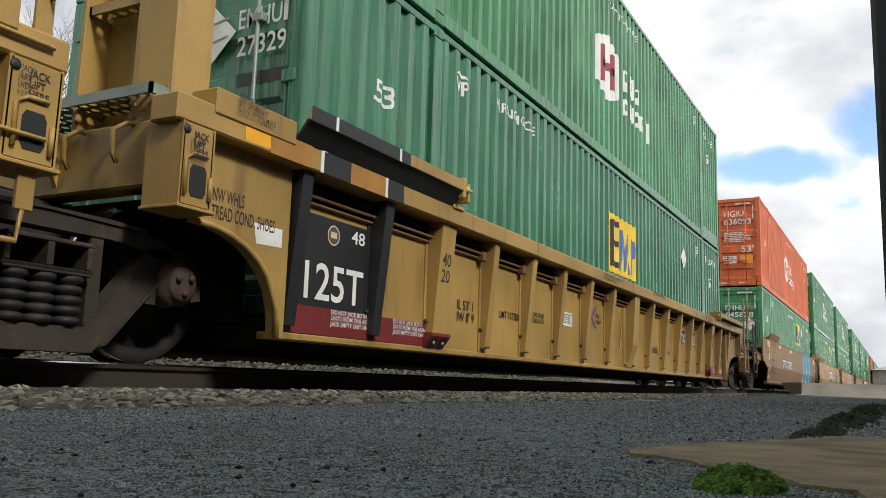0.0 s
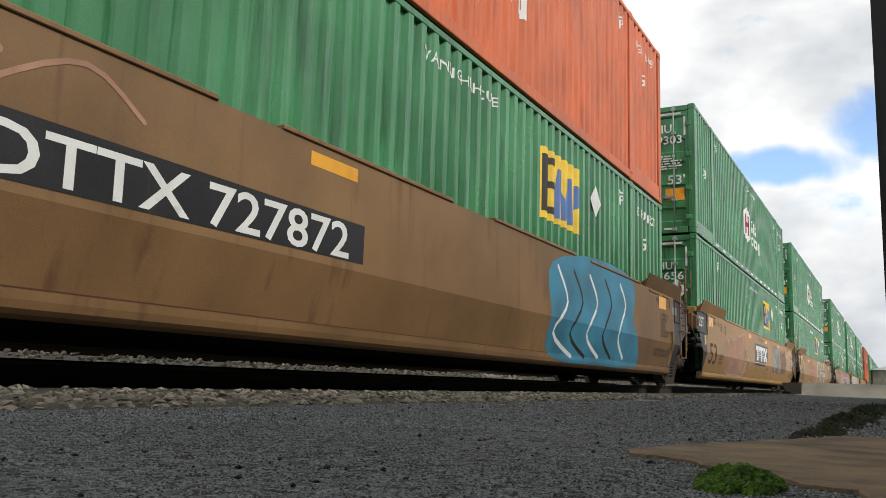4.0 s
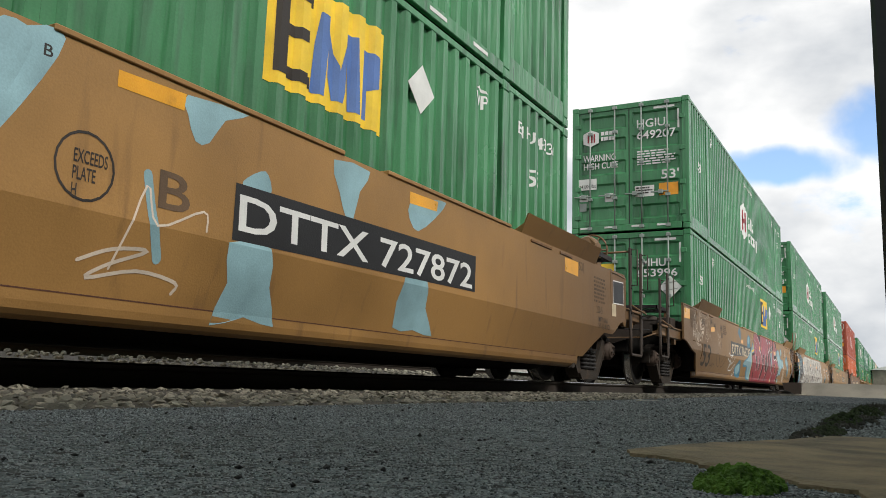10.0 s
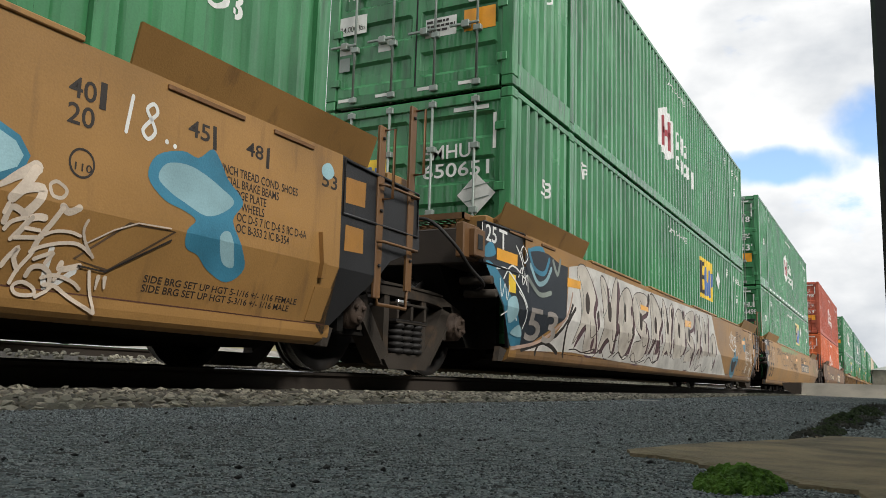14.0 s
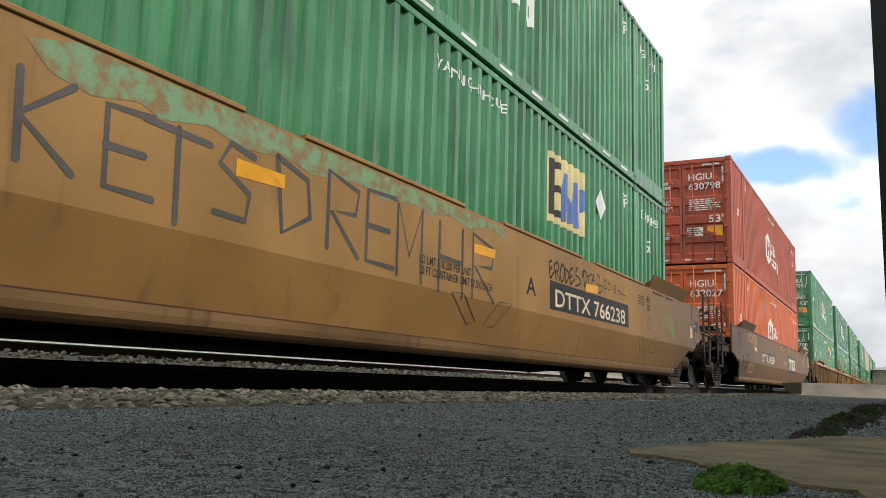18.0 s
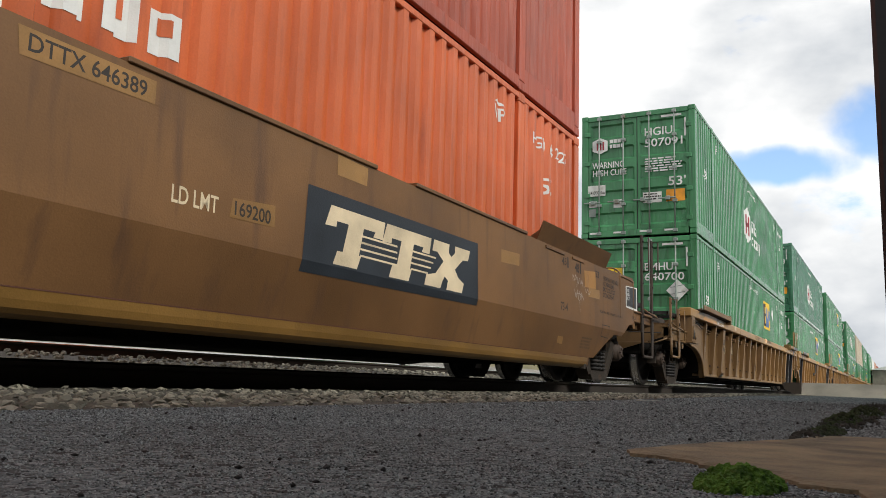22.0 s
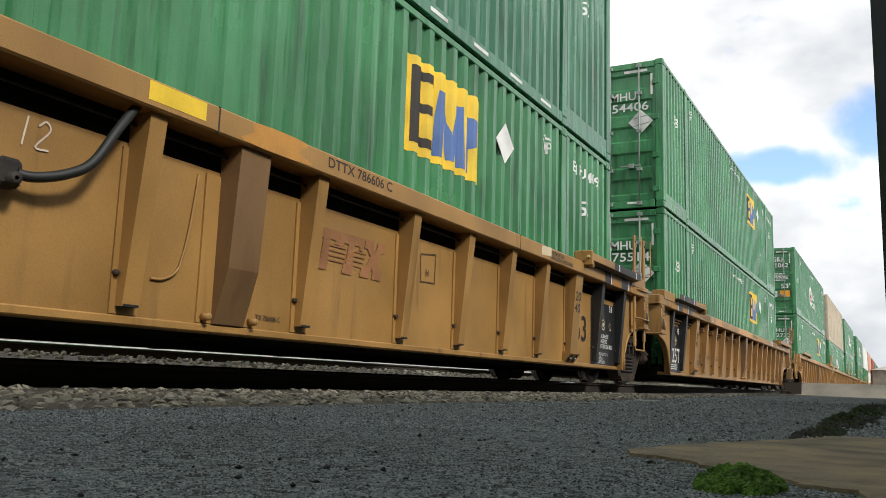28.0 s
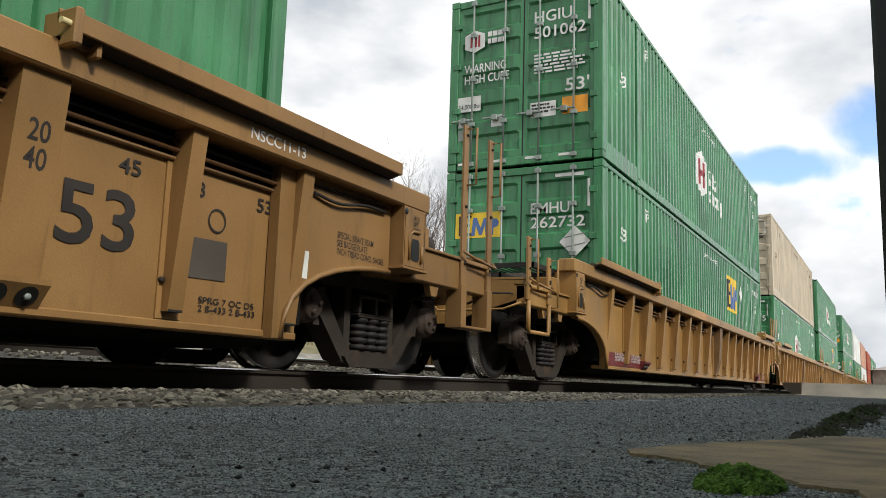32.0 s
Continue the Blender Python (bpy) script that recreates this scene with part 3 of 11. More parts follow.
def door_leaf(w=1.13):
    """A door with five pressed panels, seen from -x; x is its thickness."""
    g = Geo()
    z0, z1 = 0.16, HEIGHT - 0.14
    v, rows = [], [(z0, 0.03)]
    step = (z1 - z0) / 5
    for k in range(5):
        a = z0 + k * step
        rows += [(a + 0.10, 0.03), (a + 0.14, 0.068), (a + step - 0.14, 0.068), (a + step - 0.10, 0.03)]
    rows.append((z1, 0.03))
    for z, d in rows:
        v += [(0.03, 0, z), (0.03, 0.05, z), (d, 0.09, z), (d, w - 0.09, z), (0.03, w - 0.05, z), (0.03, w, z)]
    f = [(6 * k + j, 6 * k + j + 1, 6 * k + 7 + j, 6 * k + 6 + j) for k in range(len(rows) - 1) for j in range(5)]
    g.add(v, f)
    return g.box(0.07, 0.09, 0, w, z0, z1)


def roof_sheet():
    g, n = Geo(), 60
    v = []
    for k in range(n + 1):
        u = 0.1 + (LENGTH - 0.2) * k / n
        z = HEIGHT - 0.03 + (0.02 if k % 2 else 0)
        v += [(u, 0.05, z), (u, WIDTH - 0.05, z)]
    return g.add(v, [(2 * k, 2 * k + 2, 2 * k + 3, 2 * k + 1) for k in range(n)])


def end_sheet():
    g, v = Geo(), []
    ys = np.linspace(0.12, WIDTH - 0.12, 41)
    for k, y in enumerate(ys):
        d = 0.01 if k % 4 in (1, 2) else 0.045
        v += [(LENGTH - d, y, 0.15), (LENGTH - d, y, HEIGHT - 0.1)]
    return g.add(v, [(2 * k, 2 * k + 1, 2 * k + 3, 2 * k + 2) for k in range(40)])


def casting():
    g = Geo()
    g.box(0, 0.17, 0, 0.15, 0, 0.118, 0.012)
    g.add([(0.05, -0.002, 0.035), (0.12, -0.002, 0.035), (0.12, -0.002, 0.08), (0.05, -0.002, 0.08)], [(0, 1, 2, 3)])
    return g


def on_side(u, v):
    return (u, side_depth(u) - 0.004, v)


def side_paint(parent, name, shape, mat, label=""):
    lo, hi = min(p[0] for p in shape[0]), max(p[0] for p in shape[0])
    return part(name, painted(shape, on_side, [c for c in FOLD_U if lo < c < hi]), mat, parent, label)


def end_paint(parent, name, shape, mat, label="", depth=0.026):
    """Shapes on the doors: u runs from the near side (0) inwards, so writing is mirrored to read right."""
    return part(name, painted(([(-p[0], p[1]) for p in shape[0]], shape[1]), lambda a, b: (depth, -a, b)), mat, parent, label)


def end_text(parent, s, y_left, z0, w, h, mat=None, name="lettering"):
    """Writing on the doors; y_left is the distance of its left edge from the near side."""
    pts, f = flat_text(s)
    shape = ([(-(y_left - p[0] * w), z0 + p[1] * h) for p in pts], f)
    return part(name, painted(shape, lambda a, b: (0.026, -a, b)), mat or LETTER, parent)


def end_quad(parent, name, y_left, z0, w, h, mat, label="", depth=0.026):
    g = Geo().add([(depth, y_left, z0), (depth, y_left - w, z0), (depth, y_left - w, z0 + h), (depth, y_left, z0 + h)], [(0, 1, 2, 3)])
    return part(name, g, mat, parent, label)


def emblem(parent, u, z, w, h, lay, ground=None):
    """Yellow square emblem with a black bracket shape, a blue zigzag and a blue loop."""
    lay(parent, "emblem_panel", quad(u, z, w, h), ground or SIGN_YELLOW, "pale cream square emblem" if ground else "yellow painted square emblem")
    k = lambda p: [(u + w * a, z + h * b) for a, b in p]
    e = poly([(0.08, 0.10), (0.36, 0.10), (0.36, 0.20), (0.17, 0.20), (0.17, 0.46), (0.33, 0.46), (0.33, 0.56), (0.17, 0.56), (0.17, 0.80), (0.36, 0.80), (0.36, 0.90), (0.08, 0.90)])
    for name, shape, mat in (("emblem_bracket", (k(e[0]), e[1]), INK),
                             ("emblem_zigzag", poly(k([(0.36, 0.08), (0.44, 0.08), (0.46, 0.5), (0.54, 0.10), (0.60, 0.10), (0.66, 0.5), (0.68, 0.08), (0.76, 0.08), (0.72, 0.78), (0.64, 0.78), (0.57, 0.38), (0.48, 0.80), (0.40, 0.80)])), SIGN_BLUE),
                             ("emblem_loop", poly(k([(0.78, 0.08), (0.85, 0.08), (0.85, 0.36), (0.94, 0.42), (0.97, 0.58), (0.92, 0.72), (0.78, 0.74)])), SIGN_BLUE)):
        lay(parent, name, ([(p[0], p[1] + 0.0) for p in shape[0]], shape[1]), mat)


def hexagon(u, z, w, h):
    return poly([(u + w * a, z + h * b) for a, b in ((0.5, 0), (1, 0.2), (1, 0.8), (0.5, 1), (0, 0.8), (0, 0.2))])


def raised(lay, lift):
    """Paints a later coat a little proud of the first."""
    def go(parent, name, shape, mat, label=""):
        ob = lay(parent, name, shape, mat, label)
        ob.location = lift
        return ob
    return go


SIDE_LIFT, END_LIFT = (0, -0.003, 0), (-0.003, 0, 0)


def container(kind, colour, number, base, group="stacked containers", detail=2, prefix="", label="", reverse_marks=False, low53=False, dashes=False, door_swap=False, cream=False, no53=False):
    """kind: 'hub' has the hexagon emblem, 'square' the yellow square one, 'plain' none."""
    m = PAINT[colour]
    words = {"green": "green", "teal": "weathered green", "orange": "orange", "red": "faded red", "tan": "cream", "white": "white", "rose": "faded pink"}[colour]
    c = thing("shipping_container", base, label or words + " corrugated steel 53-foot container stacked on the train", "container", group)
    K = lambda key, build, mat=m: kept(key, build, mat)
    far = Matrix.Translation((0, WIDTH, 0)) @ Matrix.Diagonal((1, -1, 1, 1))
    part("side_panel", K("side_panel", corrugated_side), m, c)
    part("side_panel", K("side_panel_far", lambda: Geo().box(0.1, LENGTH - 0.1, WIDTH - 0.05, WIDTH - 0.02, 0.12, HEIGHT - 0.06)), m, c)
    part("roof", K("roof", roof_sheet), m, c)
    part("floor", K("floor", lambda: Geo().box(0.1, LENGTH - 0.1, 0.06, WIDTH - 0.06, 0.03, 0.15), UNDER), UNDER, c)
    part("front_wall", K("front_wall", end_sheet), m, c)
    for x in (0, LENGTH - 0.15):
        for y in (0, WIDTH - 0.15):
            part("corner_post", K("corner_post%d%d" % (x > 1, y > 1), lambda x=x, y=y: Geo().box(x, x + 0.15, y, y + 0.15, 0.118, HEIGHT - 0.118, 0.012)), m, c)
    for x in (1.90, 14.094):
        for y in (0.0, WIDTH - 0.06):
            part("side_post", K("side_post%d%d" % (x > 3, y > 1), lambda x=x, y=y: Geo().box(x, x + 0.16, y, y + 0.06, 0.118, HEIGHT - 0.118, 0.008)), m, c)
    for y in (0.004, WIDTH - 0.064):
        part("top_rail", K("top_rail%d" % (y > 1), lambda y=y: Geo().box(0.17, LENGTH - 0.17, y, y + 0.06, HEIGHT - 0.085, HEIGHT - 0.012, 0.008)), m, c)
        def rail(y=y):
            g = Geo()
            g.box(0.17, 1.90, y, y + 0.055, 0.02, 0.30, 0.008).box(14.254, LENGTH - 0.17, y, y + 0.055, 0.02, 0.30, 0.008)
            return g.box(2.06, 14.094, y, y + 0.055, 0.02, 0.165, 0.008)
        part("bottom_rail", K("bottom_rail%d" % (y > 1), rail), m, c)
    spots = [(x, y, z) for x in (0, 1.895, 14.09, LENGTH - 0.17) for y in (-0.003, WIDTH - 0.147) for z in (0, HEIGHT - 0.118) if x < 1 or y < 1]
    for s in spots if detail else spots[::4]:
        part("corner_casting", K("corner_casting", casting), m, c, at=Matrix.Translation(s))
    part("door_header", K("door_header", lambda: Geo().box(0.004, 0.1, 0.15, WIDTH - 0.15, HEIGHT - 0.14, HEIGHT - 0.02, 0.01)), m, c)
    part("door_sill", K("door_sill", lambda: Geo().box(0.004, 0.1, 0.17, WIDTH - 0.17, 0.01, 0.15, 0.01)), m, c)
    part("door_seal", K("door_seal", lambda: Geo().box(0.035, 0.06, WIDTH / 2 - 0.03, WIDTH / 2 + 0.03, 0.15, HEIGHT - 0.14), RUBBER), RUBBER, c)
    rod_mat = GALV if colour in ("green", "teal", "white", "tan") else m
    for k in range(2):
        y0 = 0.155 if k == 0 else WIDTH / 2 + 0.012
        d = part("door", K("door", door_leaf), m, c, at=Matrix.Translation((0, y0, 0)))
        if detail:
            for y in (0.30, 0.86):
                def rod(y=y):
                    g = Geo().tube([(-0.012, y, 0.05), (-0.012, y, HEIGHT - 0.05)], 0.016, 8)
                    for z in (0.09, 0.75, 1.5, 2.25, HEIGHT - 0.1):
                        g.box(-0.03, 0.03, y - 0.05, y + 0.05, z - 0.035, z + 0.035, 0.006)
                    return g
                part("lock_rod", K("lock_rod%d" % (y > 0.5), rod, rod_mat), rod_mat, d)
                def handle(y=y):
                    return Geo().box(-0.04, -0.015, y - 0.03, y + 0.36, 0.80, 0.83, 0.006).box(-0.045, 0.03, y + 0.10, y + 0.2, 0.77, 0.86, 0.008)
                part("handle", K("handle%d" % (y > 0.5), handle, rod_mat), rod_mat, d)
            for z in (0.35, 1.0, 1.75, 2.45) if detail > 1 else ():
                yy = -0.03 if k == 0 else 1.13
                part("hinge", K("hinge%d" % k, lambda yy=yy: Geo().box(-0.012, 0.03, yy - 0.05, yy + 0.08, -0.05, 0.05, 0.008)), m, d, at=Matrix.Translation((0, 0, z)))
    if detail:
        for y in (0.60, 1.15, 1.75, 2.30):
            part("reflector", K("reflector", lambda: Geo().box(-0.001, 0.004, -0.09, 0.09, 0.085, 0.125), STICKER), STICKER, c, "white reflective strip", Matrix.Translation((0, y, 0)))
        part("reflector", K("corner_reflector", lambda: Geo().box(0.022, 0.028, 0.20, 0.24, 2.2, 2.62).box(0.022, 0.028, 0.30, 0.75, 2.68, 2.73), STICKER), STICKER, c, "white reflective corner mark")
    if kind == "hub":
        end_text(c, prefix or "HGIU", 1.12, 2.28, 0.62, 0.19)
        end_text(c, number, 1.12, 2.02, 0.84, 0.19)
        end_text(c, "WARNING\nHIGH CUBE", 2.34, 1.44, 0.80, 0.33)
        part("lettering", painted(bars(-1.12, 1.42, 0.86, 0.34, 6, 3), lambda a, b: (0.026, -a, b)), LETTER, c)
        end_text(c, "53'", 0.60, 1.10, 0.38, 0.21)
        end_paint(c, "emblem", hexagon(1.98, 1.97, 0.36, 0.38), LETTER, "white hexagon emblem")
        for a in (2.07, 2.13, 2.21):
            end_quad(c, "emblem_bar", a + 0.03, 2.06, 0.035, 0.2, SIGN_RED, depth=0.022)
        part("lettering", painted(bars(-1.93, 2.05, 0.42, 0.24, 2, 5, 0.7), lambda a, b: (0.026, -a, b)), LETTER, c)
        end_quad(c, "notice", 2.45, 0.98, 0.42, 0.25, STICKER, "white weight notice")
        end_text(c, "24,000 lbs", 2.43, 1.01, 0.38, 0.09, INK)
        end_quad(c, "sticker", 1.17, 0.74, 0.42, 0.24, STICKER, "white vinyl sticker with small print")
        part("small_print", painted(bars(-1.15, 0.78, 0.38, 0.17, 3, 8), lambda a, b: (0.022, -a, b)), INK, c)
        end_quad(c, "sticker", 0.65, 0.74, 0.41, 0.27, STICKER_ORANGE, "orange vinyl sticker")
        end_quad(c, "sticker", 2.42, 0.72, 0.19, 0.14, STICKER, "small white sticker")
        end_quad(c, "sticker", 2.42, 0.50, 0.16, 0.18, GALV, "grey metal plate")
        end_quad(c, "sticker", 1.84, 0.68, 0.19, 0.19, STICKER, "small white sticker")
        side_paint(c, "emblem", hexagon(6.70, 0.95, 1.25, 1.06), LETTER, "large white hexagon emblem")
        up = raised(side_paint, SIDE_LIFT)
        dark = SIGN_RED if colour in ("green", "teal") else m
        for a in (0.24, 0.68):
            up(c, "emblem_bar", quad(6.70 + 1.25 * a - 0.07, 1.19, 0.20, 0.58), dark)
        up(c, "emblem_bar", quad(7.05, 1.42, 0.55, 0.13), dark)
        for k, (lu, lz, lw, lh) in enumerate([(8.15 + 0.33 * q, 1.40, 0.24, 0.36 if q < 2 else 0.27) for q in range(3)] + [(8.15 + 0.33 * q, 1.00 if q < 4 else 0.90, 0.24, 0.27 if q < 4 else 0.37) for q in range(5)]):
            side_paint(c, "emblem_block", quad(lu, lz, lw, lh), LETTER)
            if detail:
                up(c, "emblem_gap", quad(lu + 0.08, lz + lh * (0.30 if k % 2 else 0.45), 0.08, lh * 0.4), m)
    elif kind == "square":
        if reverse_marks or door_swap:
            end_text(c, prefix or "EMHU", 0.68, 2.20, 0.42, 0.16)
            end_text(c, number, 0.68, 1.98, 0.54, 0.16)
            end_quad(c, "notice", 0.66, 1.74, 0.48, 0.10, BLACK, "black notice strip")
        else:
            end_text(c, prefix or "EMHU", 1.14, 2.13, 0.62, 0.17)
            end_text(c, number, 1.14, 1.91, 0.86, 0.17)
        emblem(c, -2.42, 1.82, 0.78, 0.40, lambda p, n, s, mt, lb="": part(n, painted(s, lambda a, b: (0.026 - (0.003 if n != "emblem_panel" else 0), -a, b)), mt, p, lb))
        py, pz = (0.93, 2.19) if reverse_marks or door_swap else (0.43, 1.68)
        end_paint(c, "placard_holder", poly([(py, pz - 0.24), (py + 0.24, pz), (py, pz + 0.24), (py - 0.24, pz)]), STICKER, "white diamond placard holder", 0.012)
        for k in (-0.07, 0.08):
            end_paint(c, "placard_fold", poly([(py + 0.16, pz + k - 0.01), (py - 0.16, pz + k + 0.05), (py - 0.16, pz + k + 0.036), (py + 0.16, pz + k - 0.024)]), GALV, depth=0.008)
        ez, eu = (1.58, 10.22) if not reverse_marks else (1.28, 7.32)
        emblem(c, eu, ez, 1.52, 0.89, lambda p, n, s, mt, lb="": (side_paint if n == "emblem_panel" else raised(side_paint, SIDE_LIFT))(p, n, s, mt, lb), SIGN_PALE if cream else None)
        part("placard_holder", painted(poly([(12.33, 1.95), (12.57, 2.18), (12.33, 2.41), (12.09, 2.18)]), lambda u, v: (u, 0.006, v)), STICKER, c, "white diamond placard holder")
    elif kind == "plain":
        end_text(c, number, 1.12, 2.02, 0.84, 0.19, INK if colour in ("tan", "white") else LETTER)
    if detail:
        ink = INK if colour in ("tan", "white") else LETTER
        for u, z, s, w, h in ((0.94, 1.47 if low53 else 1.84 if kind == "square" else 1.45, "53", 0.30, 0.20), (14.94, 1.88, "53", 0.32, 0.21), (14.55, 2.40, (prefix or ("HGIU" if kind == "hub" else "EMHU")) + " " + number, 1.15, 0.15),
                              (2.36, 2.40, "WP", 0.26, 0.15), (2.36, 2.58, "^", 0.26, 0.06), (13.45, 2.40, "WP", 0.26, 0.15), (13.45, 2.58, "^", 0.26, 0.06), (3.30 if reverse_marks else 7.35, 2.52, "WARNING HIGH CUBE", 1.15 if reverse_marks else 1.62, 0.11)):
            if no53 and u < 1.0:
                continue
            pts, f = flat_text(s)
            side_paint(c, "lettering", fit_box((pts, f), u, z, w, h), ink)
    if dashes:
        for k in range(13):
            part("reflector", K("rail_dash", lambda: Geo().box(0, 0.34, 0.0, 0.004, 0.075, 0.115), STICKER), STICKER, c, "white reflective dash", Matrix.Translation((2.3 + k * 0.92, 0, 0)))
    return c


# ---- the train ----
# Near ends of the stacks at t = 0, and how far the train has gone since.
STACKS = [-14.89, 4.562, 28.081, 47.262, 66.574, 90.176, 109.742, 129.287, 152.844, 176.658, 196.011, 215.507, 238.893, 258.305, 277.39, 301.138, 320.5, 339.9, 363.4, 382.8, 402.2]


def gone(t):
    s = (t - 16) / 16
    return 7.1037 * t + (s * s - 1) * (-2.1727 - 0.9082 * s - 0.3407 * s * s)


def way(t):
    """The way gone as it is seen: at 7.9 s the view sticks for a moment, then catches up."""
    return gone(7.9) + max(0.0, t - 8.0) / 0.1 * (gone(8.1) - gone(7.9)) if 7.9 < t < 8.1 else gone(t)


# ---- trucks and wheels ----
WHEEL_R, HALF_BASE = 0.483, 0.90
WHEELS = []


def wheel_mesh():
    g = Geo().lathe([(0.05, 0.47), (0.12, 0.47), (0.13, 0.51), (0.25, 0.545), (0.385, 0.53), (0.40, 0.493), (0.474, 0.490), (0.481, 0.498), (0.487, 0.585), (0.498, 0.597),
                     (0.511, 0.605), (0.511, 0.618), (0.494, 0.632), (0.385, 0.632), (0.36, 0.585), (0.14, 0.60), (0.12, 0.64), (0.06, 0.64)], (0, 0, 0), "y", 48)
    me = g.mesh("wheel", STEEL, TREAD)
    for p in me.polygons:
        c = p.center
        if 0.477 < math.hypot(c.x, c.z) < 0.505 and 0.497 < c.y < 0.60 and len(p.vertices) == 4:
            p.material_index = 1
    return me


def cap_geo(y, s):
    g = Geo().lathe([(0.03, y), (0.098, y), (0.112, y + 0.018 * s), (0.116, y + 0.04 * s), (0.138, y + 0.045 * s), (0.142, y + 0.19 * s), (0.09, y + 0.20 * s)], (0, 0, 0), "y", 24)
    for k in range(3):
        a = 2 * math.pi * k / 3
        x, z = 0.06 * math.cos(a), 0.06 * math.sin(a)
        g.lathe([(0.004, y - 0.024 * s), (0.021, y - 0.024 * s), (0.021, y + 0.002 * s)], (x, 0, z), "y", 6)
    return g


def frame_geo(y0, y1):
    """A cast truck side frame: bowed top, two legs, a spring seat, and pedestals over the bearings."""
    g = Geo()
    for s in (1, -1):
        f = lambda pts: [(s * a, b) for a, b in pts]
        # top member, bowed down towards the pedestal
        g.prism(f([(0, 0.775), (0.40, 0.775), (0.66, 0.755), (0.88, 0.70), (1.04, 0.655), (1.12, 0.58), (1.13, 0.40), (1.055, 0.385), (1.045, 0.56), (0.98, 0.60), (0.74, 0.63), (0.60, 0.665), (0.40, 0.68), (0, 0.68)]), y0, y1)
        # diagonal tension member from the spring seat up to the pedestal, with a raised rim
        g.prism(f([(0.30, 0.05), (0.42, 0.085), (0.88, 0.60), (0.86, 0.68), (0.68, 0.665), (0.62, 0.56), (0.36, 0.235), (0.29, 0.19)]), y0, y1)
        g.prism(f([(0.42, 0.085), (0.445, 0.105), (0.895, 0.60), (0.88, 0.61)]), y0 - 0.018, y1 + 0.018)
        g.prism(f([(0.285, 0.17), (0.37, 0.20), (0.37, 0.69), (0.285, 0.69)]), y0 + 0.01, y1 - 0.01)
        g.prism(f([(0.70, 0.345), (0.775, 0.345), (0.785, 0.60), (0.70, 0.60)]), y0 + 0.01, y1 - 0.01)
        g.prism(f([(0, 0.04), (0.32, 0.04), (0.40, 0.12), (0.29, 0.175), (0, 0.175)]), y0 - 0.03, y1 + 0.02)
        g.prism(f([(0, 0.775), (0.66, 0.757), (0.66, 0.772), (0.40, 0.79), (0, 0.79)]), y0 - 0.014, y1 + 0.014)
    return g


def bolster_geo():
    g = Geo()
    for y0, y1 in ((0.16, 0.19), (2.40, 2.43)):
        for a, b, c, d in ((-0.26, 0.26, 0.60, 0.625), (-0.26, 0.26, 0.44, 0.475), (-0.26, -0.225, 0.475, 0.6), (0.225, 0.26, 0.475, 0.6), (-0.02, 0.02, 0.475, 0.6)):
            g.box(a, b, min(y0, y1), max(y0, y1) + 0.18, c, d, 0.006)
    return g.box(-0.23, 0.23, 0.34, 2.25, 0.44, 0.62, 0.02).box(-0.35, 0.35, 1.0, 1.6, 0.6, 0.70, 0.02)


def spring_geo():
    prof = []
    for k in range(5):
        z = 0.175 + k * 0.055
        prof += [(0.052, z), (0.078, z + 0.012), (0.083, z + 0.027), (0.078, z + 0.042), (0.052, z + 0.052)]
    return Geo().lathe(prof, (0, 0, 0), "z", 14)


def truck(car, x, spin=True):
    """Two wheelsets, side frames with coil springs, a bolster and brake rigging."""
    for near, y0, y1 in ((True, 0.22, 0.36), (False, 2.23, 2.37)):
        fr = part("side_frame", kept("side_frame%d" % near, lambda: frame_geo(y0, y1), DUSTY), DUSTY, car, "dusty cast steel truck side frame", Matrix.Translation((x, 0, 0)))
        if near:
            for dx in (-0.165, 0, 0.165):
                part("coil_spring", kept("coil_spring", spring_geo, STEEL), STEEL, fr, at=Matrix.Translation((dx, 0.235, 0)))
            part("spring_plate", kept("spring_plate", lambda: Geo().box(-0.27, 0.27, 0.16, 0.30, 0.45, 0.475, 0.005), STEEL), STEEL, fr)
    part("bolster", kept("bolster", bolster_geo, DUSTY), DUSTY, car, at=Matrix.Translation((x, 0, 0)))
    part("brake_beam", kept("brake_beam", lambda: Geo().tube([(-0.32, 0.6, 0.36), (-0.32, 2.0, 0.36)], 0.035).tube([(0.32, 0.6, 0.36), (0.32, 2.0, 0.36)], 0.035)
         .box(-0.40, -0.33, 0.5, 0.62, 0.26, 0.5).box(0.33, 0.40, 0.5, 0.62, 0.26, 0.5), STEEL), STEEL, car, at=Matrix.Translation((x, 0, 0)))
    if "wheel" not in KEPT:
        KEPT["wheel"] = wheel_mesh()
    for dx in (-HALF_BASE, HALF_BASE):
        ws = part("wheelset", kept("axle", lambda: Geo().tube([(0, -1.14, 0), (0, 1.14, 0)], 0.085, 14), STEEL), STEEL, car, "wheelset with bright worn treads", pose(x + dx, WIDTH / 2, WHEEL_R))
        part("wheel", KEPT["wheel"], STEEL, ws, at=Matrix.Translation((0, -WIDTH / 2, 0)))
        part("wheel", KEPT["wheel"], STEEL, ws, at=pose(0, WIDTH / 2, 0, 0, 0, 180))
        part("bearing_cap", kept("bearing_cap", lambda: cap_geo(-1.165, 1), CAPRUST), CAPRUST, ws)
        part("bearing_cap", kept("bearing_cap_far", lambda: cap_geo(1.165, -1), CAPRUST), CAPRUST, ws)
        if spin:
            WHEELS.append((ws, x + dx))


